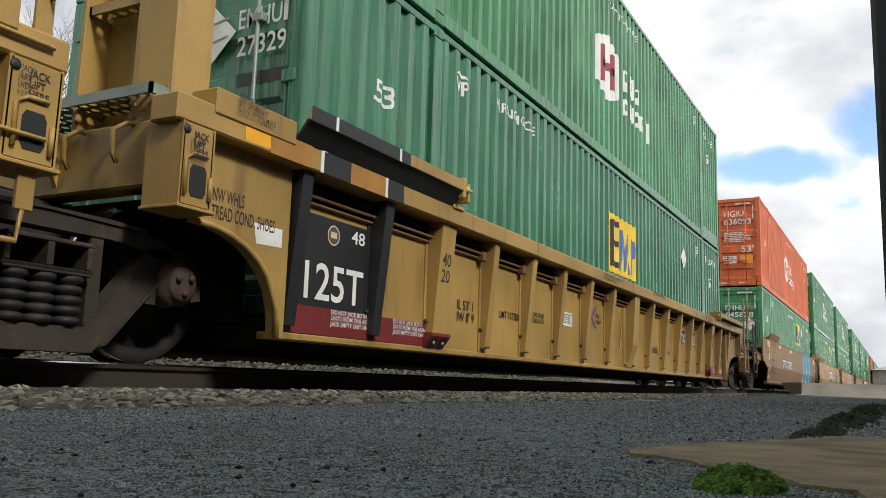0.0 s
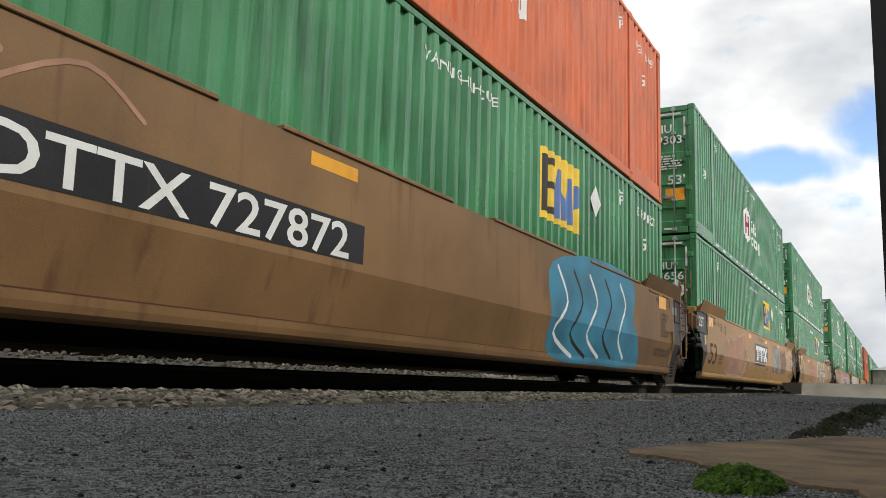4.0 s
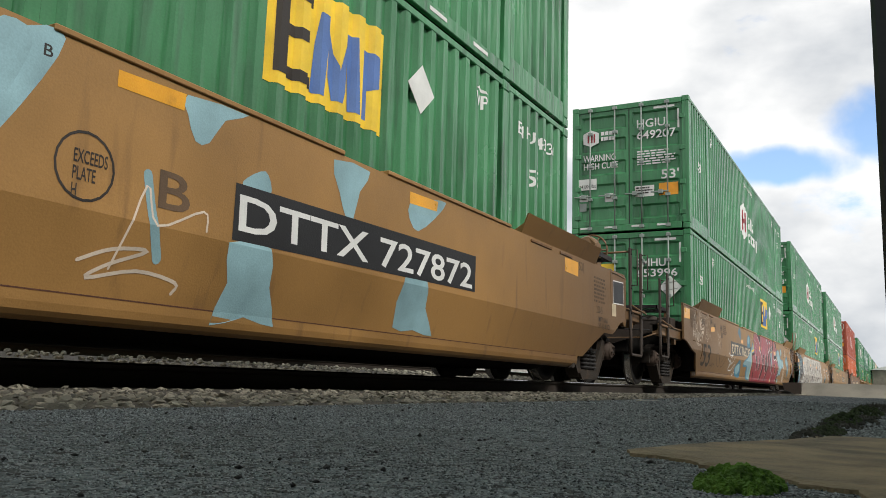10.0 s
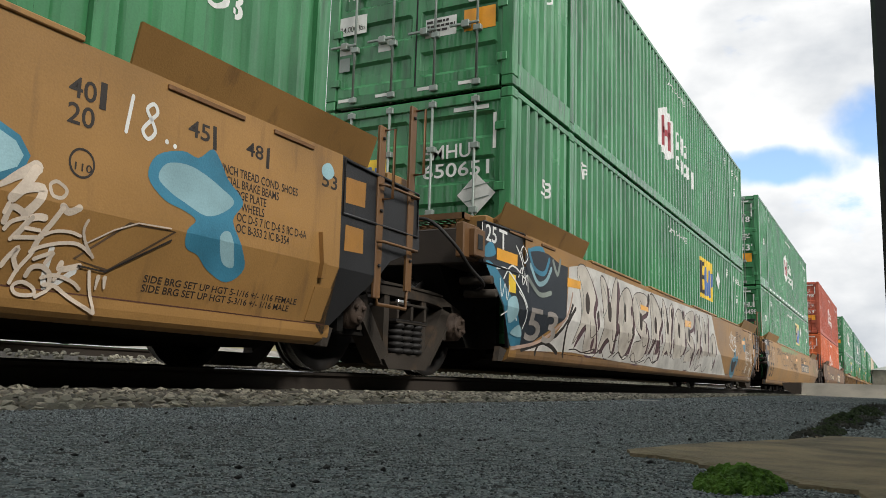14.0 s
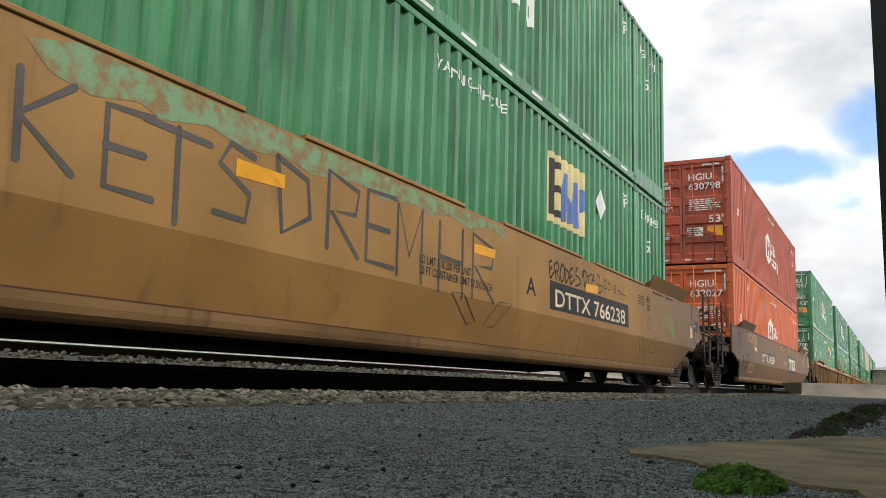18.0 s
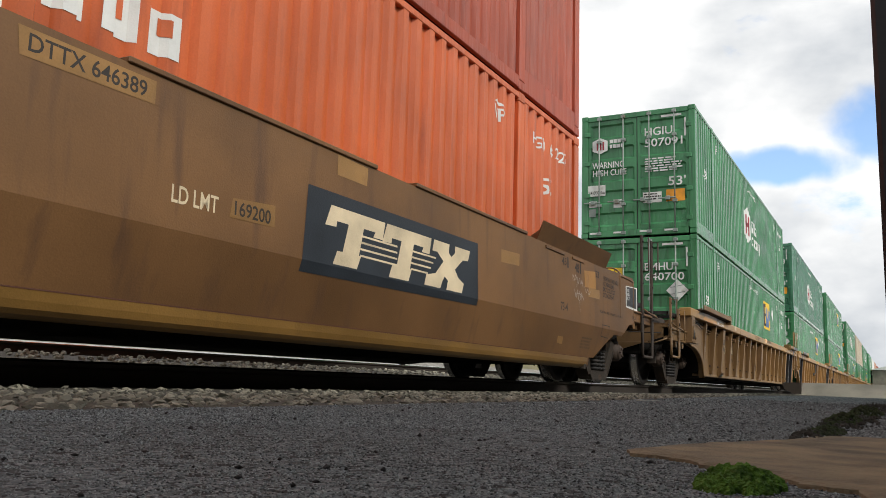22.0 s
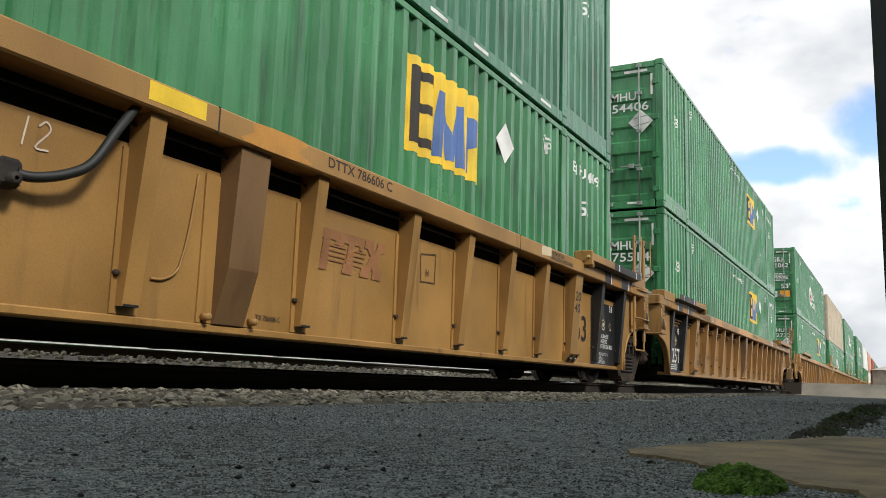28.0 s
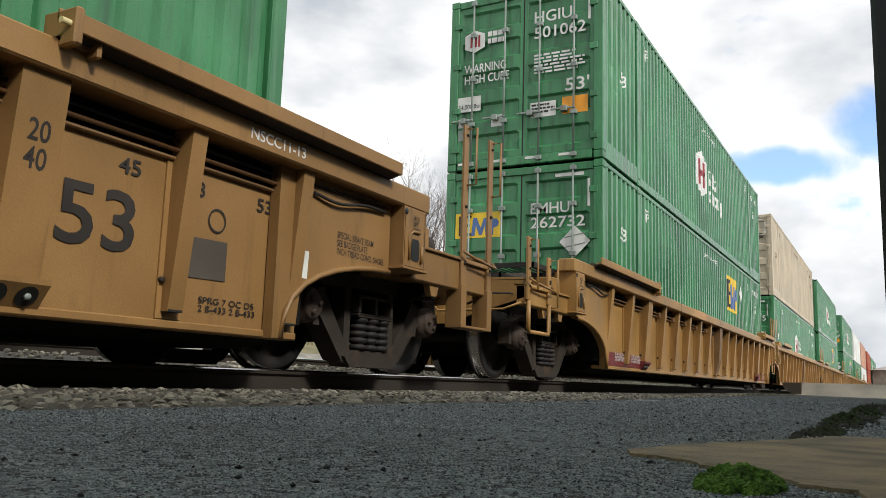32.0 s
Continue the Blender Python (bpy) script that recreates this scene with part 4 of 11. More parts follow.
# ---- well cars ----
FOOT_Z = [0.175, 0.18, 0.195, 0.22, 0.26, 0.315, 0.72, 1.54, 1.8]
FOOT_Y = [-0.01, -0.04, -0.075, -0.098, -0.108, -0.112, -0.215, -0.20, -0.20]


def hull(z):
    return float(np.interp(z, FOOT_Z, FOOT_Y))


def on_hull(u, v):
    return (u, hull(v) - 0.0015, v)


def car_paint(car, name, shape, mat, label="", lift=0.0):
    """Paint on a smooth car's side; heights from the rail."""
    ob = part(name, painted(shape, on_hull, (), FOOT_Z), mat, car, label)
    ob.location.y = -lift
    return ob


def flat_paint(y):
    def go(car, name, shape, mat, label="", lift=0.0):
        ob = part(name, painted(shape, lambda u, v: (u, y - 0.0015, v)), mat, car, label)
        ob.location.y = -lift
        return ob
    return go


def words(car, s, u, z, w, h, mat, lay=None, name="lettering", lift=0.003):
    """Writing whose box starts at u along the car and z over the ground."""
    (lay or car_paint)(car, name, fit_box(flat_text(s), u, z - RAIL, w, h), mat, "", lift)


def hull_section():
    return [(-0.20, 1.54), (-0.215, 0.72), (-0.112, 0.315), (-0.108, 0.26), (-0.098, 0.22), (-0.075, 0.195), (-0.04, 0.18), (0.0, 0.175), (0.02, 0.27), (-0.05, 0.40), (-0.12, 0.75), (-0.12, 1.54)]


def skin(pts, depth=0.03, far=False, lift=0.0):
    """A plate of the given outline (u, z) that follows the bent hull, with thickness."""
    bm = bmesh.new()
    bm.faces.new([bm.verts.new((u, z, 0)) for u, z in pts])
    for c in FOOT_Z[4:7]:
        bmesh.ops.bisect_plane(bm, geom=bm.verts[:] + bm.edges[:] + bm.faces[:], plane_co=(0, c, 0), plane_no=(0, 1, 0), dist=1e-5)
    bm.verts.index_update()
    n = len(bm.verts)
    put = (lambda y: WIDTH - y) if far else (lambda y: y)
    v = [(p.co.x, put(hull(p.co.y) - lift), p.co.y) for p in bm.verts]
    v += [(p.co.x, put(hull(p.co.y) + depth), p.co.y) for p in bm.verts]
    f = [[p.index for p in q.verts] for q in bm.faces]
    f += [[n + k for k in reversed(q)] for q in f]
    f += [(e.verts[0].index, e.verts[1].index, n + e.verts[1].index, n + e.verts[0].index) for e in bm.edges if e.is_boundary]
    bm.free()
    return Geo().add(v, f)


def mirrored(poly_yz):
    return [(WIDTH - y, z) for y, z in reversed(poly_yz)]


def loop(pts, r=0.011):
    return Geo().tube(pts, r, 6)


def step_post(car, x, z0, z1, mat, y=-0.17):
    """A flat upright bar with a bent grab iron on its outer edge."""
    p = part("step_post", Geo().box(x - 0.045, x + 0.045, y, y + 0.03, z0, z1, 0.006), mat, car)
    top = z1 - 0.03
    part("grab_iron", loop([(x + 0.02, y, top - 0.55), (x + 0.02, y - 0.09, top - 0.55), (x + 0.02, y - 0.09, top), (x + 0.02, y, top)]), mat, p)
    for z in (z0 + 0.25, (z0 + z1) / 2, z1 - 0.1):
        part("bolt", kept("bolt", lambda: Geo().lathe([(0.002, -0.016), (0.014, -0.016), (0.014, 0.0)], (0, 0, 0), "y", 6), STEEL), STEEL, p, at=Matrix.Translation((x, y, z)))
    return p


def rungs(car, x0, x1, zs, mat, y=-0.17):
    for z in zs:
        part("rung", loop([(x0 - 0.03, y + 0.01, z), (x0 - 0.03, y - 0.05, z), (x1 + 0.03, y - 0.05, z), (x1 + 0.03, y + 0.01, z)], 0.012), mat, car)


def brake_wheel(car, x, y, z, mat, sgn):
    """Hand brake: a tall back plate, the gear housing, and the spoked wheel outside it."""
    rim = Geo().tube([(x, y + 0.24 * math.cos(a), z + 0.24 * math.sin(a)) for a in [2 * math.pi * k / 24 for k in range(24)]], 0.016, 6, True)
    w = part("brake_wheel", rim, mat, car, "spoked steel hand brake wheel")
    for k in range(6):
        a = 2 * math.pi * k / 6
        part("spoke", Geo().tube([(x - sgn * 0.04, y, z), (x, y + 0.24 * math.cos(a), z + 0.24 * math.sin(a))], 0.011, 5), mat, w)
    part("hub", Geo().lathe([(0.01, -0.05), (0.06, -0.04), (0.06, 0.05), (0.01, 0.06)], (x - sgn * 0.04, y, z), "x", 12), mat, w)
    h0, h1 = sorted((x - sgn * 0.07, x - sgn * 0.30))
    part("brake_housing", Geo().box(h0, h1, y - 0.17, y + 0.17, z - 0.32, z + 0.10, 0.03).lathe([(0.01, h0), (0.15, h0 + 0.01), (0.17, h0 + 0.05), (0.17, h1 - 0.05), (0.01, h1)], (0, y, z + 0.02), "x", 18), mat, car)
    if y < 0.6:
        arm = part("brake_lever", Geo().tube([(x, y - 0.1, z - 0.05), (x + sgn * 0.12, -0.13, z - 0.02)], 0.017, 6), mat, car)
        part("lever_eye", Geo().box(*sorted((x + sgn * 0.09, x + sgn * 0.15)), -0.15, -0.11, z - 0.05, z + 0.01, 0.008), mat, arm)
    part("brake_stand", Geo().box(*sorted((x - sgn * 0.12, x - sgn * 0.28)), y - 0.08, y + 0.08, 0.9, z - 0.3, 0.01), mat, car)


def perforated(x0, x1, y0, y1, z):
    """Walkway plate with rows of round holes: a rim and a lattice of narrow webs."""
    g = Geo().box(x0, x1, y0, y0 + 0.02, z - 0.05, z + 0.012).box(x0, x1, y1 - 0.02, y1, z - 0.05, z + 0.012)
    g.box(x0, x0 + 0.02, y0, y1, z - 0.05, z + 0.012).box(x1 - 0.02, x1, y0, y1, z - 0.05, z + 0.012)
    nx, ny = max(1, int((x1 - x0) / 0.085)), max(1, int((y1 - y0) / 0.085))
    dx, dy = (x1 - x0) / nx, (y1 - y0) / ny
    for i in range(nx):
        for j in range(ny):
            cx, cy = x0 + (i + 0.5) * dx, y0 + (j + 0.5) * dy
            sq = [(cx - dx / 2, cy - dy / 2), (cx + dx / 2, cy - dy / 2), (cx + dx / 2, cy + dy / 2), (cx - dx / 2, cy + dy / 2)]
            hole = [(cx + 0.3 * dx * math.cos(q), cy + 0.3 * dy * math.sin(q)) for q in [math.pi * (k / 4 - 0.75) for k in range(8)]]
            v = [(*p, z) for p in sq] + [(*p, z) for p in hole]
            g.add(v, [(0, 1, 6, 5, 4), (1, 2, 0 + 8, 7, 6), (2, 3, 10, 9, 8), (3, 0, 4, 11, 10)])
    return g


def coupler_end(car, sgn, edge, mat, posts, step_low, sill, decks, brake=None, tanks=False, tall_step=True, post_mat=None, beam_mat=None):
    """Platform, steps and coupler beyond the body. sgn -1: the leading end; posts: (x, foot, top) of the two
    step posts; sill: bottom and top of the platform's side beam; decks: walkway plates (x0, x1, y0, y1, z)."""
    X = lambda d: edge + sgn * d
    pmat, bmat = post_mat or mat, beam_mat or mat
    def span(a, b):
        return sorted((a, b))
    outer = posts[1][0]
    tip = outer + sgn * 0.03
    s0, s1 = sill
    part("draft_sill", Geo().box(*span(X(-1.2), X(1.75)), 0.98, 1.61, 0.60, 0.98, 0.012), STEEL, car)
    # deep end plate, lower towards the middle
    low = s0 - 0.20
    sec = [(-0.12, s0 + 0.08), (-0.12, s1 + 0.06), (0.9, s1 + 0.10), (1.7, s1 + 0.10), (WIDTH + 0.12, s1 + 0.06), (WIDTH + 0.12, s0 + 0.08), (1.75, low), (0.85, low)]
    ep = part("end_plate", Geo().prism(sec, *span(tip, tip - sgn * 0.03), "x"), bmat, car)
    part("plate_flange", Geo().prism([(-0.12, s1 + 0.05), (0.9, s1 + 0.09), (1.7, s1 + 0.09), (WIDTH + 0.12, s1 + 0.05), (WIDTH + 0.12, s1 + 0.075), (1.7, s1 + 0.115), (0.9, s1 + 0.115), (-0.12, s1 + 0.075)], *span(tip, tip - sgn * 0.22), "x"), bmat, ep)
    part("handhold", loop([(tip, 0.02, s1 - 0.10), (tip + sgn * 0.07, 0.02, s1 - 0.10), (tip + sgn * 0.07, 0.58, s1 - 0.08), (tip, 0.58, s1 - 0.08)], 0.011), STEEL, ep)
    for y0, y1 in ((-0.14, -0.02), (WIDTH + 0.02, WIDTH + 0.14)):
        sb = part("side_beam", Geo().box(*span(X(-0.05), tip), y0, y1, s0, s1, 0.012), mat, car)
        part("beam_lip", Geo().box(*span(X(-0.05), tip), y0 - 0.025, y1 + 0.025, s1 - 0.012, s1 + 0.012, 0.004), mat, sb)
        for k in (0.25, 0.6):
            u = X(0) + (tip - X(0)) * k
            part("bracket", Geo().prism([(u, s0 - 0.10), (u + 0.09, s0 - 0.10), (u + 0.14, s0 + 0.02), (u - 0.05, s0 + 0.02)], y0 + 0.03, y1 - 0.03), mat, sb)
    part("centre_plate", Geo().box(*span(X(-0.4), tip - sgn * 0.06), 0.42, 2.17, 0.56, s0 - 0.02, 0.01), UNDER, car)
    part("brake_rigging", Geo().box(*span(X(-0.5), X(0.9)), 0.78, 1.82, 0.30, 0.52, 0.02), UNDER, car)
    part("brake_cylinder", Geo().lathe([(0.02, 0.0), (0.11, 0.02), (0.13, 0.08), (0.13, 0.34), (0.06, 0.38), (0.06, 0.55), (0.01, 0.56)], (X(0.75), 0.12, s1 + 0.10), "y", 14), CAR["soot"], car, "sooty brake cylinder")
    part("cross_beam", Geo().box(*span(X(0.35), X(0.55)), -0.05, WIDTH + 0.05, s0 - 0.12, s1 - 0.02, 0.012), UNDER, car)
    part("corner_box", Geo().box(*span(X(0.02), X(0.42)), -0.04, 0.42, s0 + 0.02, s1 + 0.22, 0.012).box(*span(X(0.05), X(0.38)), 0.6, 2.1, s0 + 0.1, s1 + 0.16, 0.02), bmat, car)
    for x0, x1, y0, y1, z in decks:
        dk = part("walkway_plate", perforated(*span(x0, x1), y0, y1, z), STEEL, car, "perforated steel walkway plate")
        for y in (y0 + 0.04, y1 - 0.04):
            part("plate_leg", Geo().box(*span(x0 + sgn * 0.1, x0 + sgn * 0.15), y - 0.02, y + 0.02, s1 - 0.1, z - 0.02), mat, dk)
    for y, out in ((-0.17, -1), (WIDTH + 0.14, 1)):
        xs = []
        for x, z0, z1 in posts:
            step_post(car, x, z0, z1, pmat, y)
            xs.append(x)
        a, b = span(*xs)
        if tall_step:
            for x in (a, b):
                part("step_plate", Geo().box(x - 0.05, x + 0.05, y - 0.01, y + 0.16, step_low, s0 + 0.06, 0.006), mat, car)
            part("step", Geo().box(a - 0.05, b + 0.05, y - 0.01, y + 0.16, step_low - 0.012, step_low + 0.012, 0.004), mat, car)
        else:
            part("step", Geo().tube([(a, y + 0.01, s0 + 0.05), (a, y + 0.01, step_low + 0.03), (a + 0.03, y + 0.01, step_low), (b - 0.03, y + 0.01, step_low), (b, y + 0.01, step_low + 0.03), (b, y + 0.01, s0 + 0.05)], 0.024, 6), pmat, car)
        part("step_tread", Geo().box(a, b, y, y + 0.16, s1 - 0.03, s1, 0.005), mat, car)
        part("grab_rail", loop([(a - 0.1, y - 0.04, s1 + 0.06), (a + 0.06, y - 0.07, s1 + 0.02), (b, y - 0.07, s1 - 0.02), (b + 0.06, y, s1 + 0.04)], 0.013), mat, car)
    # coupler
    c = tip + sgn * 0.02
    g = Geo().box(*span(X(1.2), c + sgn * 0.30), 1.17, 1.42, 0.62, 0.84, 0.02)
    g.box(*span(c + sgn * 0.26, c + sgn * 0.57), 1.08, 1.38, 0.58, 0.90, 0.05)
    g.box(*span(c + sgn * 0.30, c + sgn * 0.62), 1.40, 1.55, 0.60, 0.88, 0.05)
    part("coupler", g, STEEL, car, "rusty knuckle coupler")
    part("uncoupling_lever", loop([(tip + sgn * 0.04, -0.10, s0 + 0.02), (tip + sgn * 0.06, 0.1, s0 - 0.05), (tip + sgn * 0.08, 0.9, s0 - 0.06), (tip + sgn * 0.2, 1.1, s1)], 0.014), mat, car)
    part("air_hose", Geo().tube(curve([(tip - sgn * 0.1, 1.75, 0.60), (tip + sgn * 0.1, 1.8, 0.50), (tip + sgn * 0.3, 1.78, 0.30), (tip + sgn * 0.55, 1.74, 0.20)], 4), 0.032, 8), RUBBER, car, "black rubber air hose")
    part("brake_pipe", Geo().tube(curve([(X(-0.6), 0.12, s1 - 0.08), (X(0.1), 0.05, s1 + 0.06), (X(0.5), 0.25, s1 + 0.04), (outer, 0.4, s0)], 4), 0.028, 8), mat, car)
    if brake:
        bx, by, bz = brake
        brake_wheel(car, bx, by, bz, mat, sgn)
    if tanks:
        for d, r, z in ((0.55, 0.15, s1 + 0.20), (1.05, 0.13, s1 + 0.16)):
            part("air_reservoir", Geo().lathe([(0.02, 0.25), (r * 0.8, 0.28), (r, 0.36), (r, 1.15), (r * 0.8, 1.23), (0.02, 1.26)], (X(d), 0, z), "y", 16), mat, car, "cylindrical air reservoir")


def articulated_joint(car, x):
    part("joint_casting", kept("joint", lambda: Geo().box(-0.9, 0.9, 0.92, 1.67, 0.70, 0.98, 0.05).lathe([(0.05, 0.95), (0.26, 0.95), (0.28, 1.06), (0.05, 1.10)], (0, 1.2955, 0), "z", 16), STEEL), STEEL, car, at=Matrix.Translation((x, 0, 0)))


def ladder(car, x, mat, z0=0.55, z1=2.25, y=-0.22, dx=0.53, top2=None):
    step_post(car, x, z0, z1, mat, y)
    step_post(car, x + dx, z0 + 0.1, top2 or z1, mat, y)
    rungs(car, x, x + dx, [1.42, 0.98], mat, y)
    part("stirrup", loop([(x, y + 0.015, z0 + 0.05), (x + 0.02, y + 0.015, z0 - 0.04), (x + dx - 0.02, y + 0.015, z0 - 0.04), (x + dx, y + 0.015, z0 + 0.15)], 0.016), mat, car)


def smooth_car(i, paint, near, far, label, black_near=False, black_far=False, detail=2, tanks=False, near_brake=None, far_brake=None, far_decks=(), tall=1.93, belly=0.13, chord_paint=None, far_posts=(18.75, 19.35)):
    """A smooth-sided well car with outward leaning container guides."""
    m = CAR[paint]
    car = thing("well_car", Matrix.Translation((STACKS[i], SIDE, RAIL)), label, "rail car", "well cars of the train")
    near_art, far_art = near == "joint", far == "joint"
    u0, u1 = (-0.02 if near_art else -0.05), (16.12 if far_art else 16.2)
    hs = hull_section()
    upper, lower = hs[:3] + hs[9:], hs[2:10]
    for sec in (upper, mirrored(upper)):
        part("side_wall", Geo().prism(sec, u0, u1, "x"), m, car)
    # some chords get their own colour: golden and bronze for bounce light, umber for shade
    for sec in (lower, mirrored(lower)):
        part("bottom_chord", Geo().prism(sec, u0, u1, "x"), chord_paint or m, car, "bottom chord in a different shade" if chord_paint else "")
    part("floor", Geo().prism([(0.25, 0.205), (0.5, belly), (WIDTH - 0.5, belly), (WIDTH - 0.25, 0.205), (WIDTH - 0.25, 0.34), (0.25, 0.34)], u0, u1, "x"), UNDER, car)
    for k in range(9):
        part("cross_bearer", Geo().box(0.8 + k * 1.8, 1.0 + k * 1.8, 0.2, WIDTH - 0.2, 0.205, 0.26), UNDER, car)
    # belly plates: under-car shade and grime put into a near-black colour
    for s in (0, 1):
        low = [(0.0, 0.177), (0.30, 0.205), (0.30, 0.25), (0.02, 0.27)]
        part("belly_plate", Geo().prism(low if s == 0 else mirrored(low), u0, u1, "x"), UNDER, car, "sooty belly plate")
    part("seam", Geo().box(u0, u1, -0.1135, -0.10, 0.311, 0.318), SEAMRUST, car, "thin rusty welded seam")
    for a, b in ((2.2, 4.6), (5.2, 7.6), (8.5, 10.9), (11.5, 13.9)):
        part("sill_strip", Geo().box(a, b, -0.215, -0.10, 1.54, 1.575, 0.006), m, car)
    # container guides at the four corners
    for a, b in ((-0.72 if near_art else -0.34, 1.86), (14.20, 16.45 if far_art else 16.70)):
        for s in (0, 1):
            y = lambda q: q if s == 0 else WIDTH - q
            g = Geo()
            q = [(a, y(-0.195), 1.53), (b, y(-0.195), 1.53), (b - 0.04, y(-0.300), 1.74), (a - 0.04, y(-0.300), 1.74)]
            v = q + [(p[0], p[1] + (0.018 if s == 0 else -0.018), p[2]) for p in q]
            g.add(v, [(0, 1, 2, 3), (7, 6, 5, 4), (0, 4, 5, 1), (1, 5, 6, 2), (2, 6, 7, 3), (3, 7, 4, 0)])
            fl = part("container_guide", g, m, car, "outward leaning steel container guide")
            for u in (a + 0.1, b - 0.05):
                part("gusset", Geo().prism([(y(-0.18), 1.54), (y(-0.05), 1.54), (y(-0.05), 1.58), (y(-0.27), 1.715)], u - 0.012, u + 0.012, "x"), m, fl)
            if s == 0 and detail:
                for h0 in (a + 0.25, a + 1.15):
                    part("hinge_strip", Geo().box(h0, h0 + (0.62 if h0 < a + 1 else 0.42), -0.214, -0.19, 1.485, 1.515, 0.004), CAR["brown"], fl)
    # ends
    for which, art, sgn, black in (("near", near_art, -1, black_near), ("far", far_art, 1, black_far)):
        c = BLACK if black else m
        if which == "near":
            sh = [(-0.89, 1.085), (-0.66, 0.845), (-0.46, 0.625), (-0.25, 0.315), (-0.215, 0.315), (-0.17, 0.46), (-0.115, 0.71), (-0.105, 1.085)] if art else \
                 [(-1.70, 0.86), (-1.70, 1.54), (-0.05, 1.54), (-0.05, 0.315), (-0.215, 0.315), (-0.34, 0.40), (-0.62, 0.655), (-1.0, 0.70), (-1.45, 0.84)]
        else:
            sh = [(17.25, 1.02), (17.22, 1.46), (16.12, 1.54), (16.12, 0.72), (16.02, 0.30), (16.10, 0.24), (16.45, 0.56), (16.80, 0.86)] if art else \
                 [(18.10, 0.89), (18.10, 1.50), (18.05, 1.57), (16.2, 1.54), (16.2, 0.315), (16.45, 0.32), (16.80, 0.52), (17.10, 0.665), (17.46, 0.665), (17.81, 0.85)]
        for far in (False, True):
            ck = part("end_cheek", skin(sh, 0.035, far), c, car, "black painted end panel" if black else "")
            y = -0.205
            if art and which == "near":
                top = [(-1.12, 1.09), (-1.11, 1.49), (-0.10, 1.53), (-0.10, 1.088)]
                pn = part("end_panel", skin(top, 0.06, far), c, car, "black painted end panel" if black else "")
                if not far:
                    part("panel_rim", Geo().tube([(u + 0.012, y - 0.004, z) for u, z in top], 0.011, 6, True), c, pn)
                part("body_corner", skin([(-0.215, 0.317), (-0.17, 0.46), (-0.115, 0.71), (-0.105, 1.085), (u0, 1.085), (u0, 0.317)], 0.03, far), m, car)
            elif art and not far:
                part("panel_rim", Geo().tube([(16.14, y - 0.006, 1.115), (17.2, y - 0.006, 1.115), (17.2, y - 0.006, 1.475), (16.14, y - 0.006, 1.515)], 0.012, 6, True), c, ck)
            chord = hull_section()[2:8] + [(0.0, 0.315)]
            ends = (-0.21, u0) if which == "near" else (u1, u1 + 0.06)
            part("sill_end", Geo().prism(mirrored(chord) if far else chord, *ends, "x"), m, car)
            foot = ([(-0.47, 0.17), (-0.36, 0.172), (-0.25, 0.29), (-0.42, 0.32)] if art else [(-0.31, 0.215), (-0.24, 0.23), (-0.19, 0.29), (-0.25, 0.29)]) if which == "near" else [(16.10, 0.17), (16.18, 0.165), (16.24, 0.30), (16.16, 0.31)]
            part("sill_foot", Geo().prism(foot, *((WIDTH + 0.04, WIDTH + 0.10) if far else (-0.10, -0.04))), DUSTY, car)
        if which == "near" and not art and detail:
            weld = [(-0.90, 0.885), (-0.05, 0.87), (-0.045, 0.72), (-0.06, 0.55)]
            part("weld_line", Geo().tube([(u, hull(z) - 0.001, z) for u, z in weld], 0.006, 5), CAR["brown"], car)
        if which == "far" and art and detail:
            part("grab_bar", skin([(15.865, 0.93), (15.905, 0.93), (15.945, 0.62), (15.905, 0.62)], 0.02, lift=0.035), m, car)
            part("step_pad", skin([(15.90, 0.56), (16.09, 0.565), (16.05, 0.33), (15.88, 0.33)], 0.02, lift=0.008), m, car)
        if art:
            b0, b1 = (-1.12, -0.50) if which == "near" else (16.6, 17.2)
            part("end_beam", Geo().box(b0, b1, -0.12, WIDTH + 0.12, 1.08, 1.44, 0.015), CAR["soot"] if black else m, car)
            part("walkway_plate", perforated(b0 + 0.1, b1 + 0.05, 0.05, 2.5, 1.60), CAR["brown"], car, "rusty perforated walkway plate")
            part("guide_block", Geo().box(b0 + 0.25, b1 + 0.05, -0.13, 0.22, 1.44, 1.60, 0.01), m, car)
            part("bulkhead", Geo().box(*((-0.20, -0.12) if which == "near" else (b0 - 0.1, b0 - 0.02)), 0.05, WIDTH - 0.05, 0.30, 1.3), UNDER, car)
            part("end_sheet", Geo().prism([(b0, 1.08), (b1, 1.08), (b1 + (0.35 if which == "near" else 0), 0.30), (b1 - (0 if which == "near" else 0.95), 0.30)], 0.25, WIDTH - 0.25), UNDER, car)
            if which == "near":
                part("brake_hose", Geo().tube(curve([(-1.75, 0.35, 1.38), (-1.66, 0.1, 1.42), (-1.58, -0.14, 1.20), (-1.35, -0.2, 1.0), (-1.05, -0.20, 0.88), (-0.9, -0.06, 0.84)], 5), 0.017, 7), STEEL, car, "dark brake hose")
                for u, z in ((-0.94, 0.935), (-0.84, 0.815)):
                    part("drain_pipe", Geo().lathe([(0.026, -0.24), (0.042, -0.24), (0.042, 0.1), (0.026, 0.1)], (u, 0, z), "y", 12), DUSTY, car)
                bracket = Geo().box(-1.47, -1.13, -0.19, -0.10, 1.09, 1.42, 0.01).box(-1.36, -1.14, -0.255, -0.18, 1.11, 1.38, 0.012)
                bk = part("jack_bracket", bracket, CAR["brown"] if black else m, car)
                part("slot", Geo().box(-1.31, -1.21, -0.26, -0.25, 1.18, 1.32), RUBBER, bk)
                articulated_joint(car, -1.76)
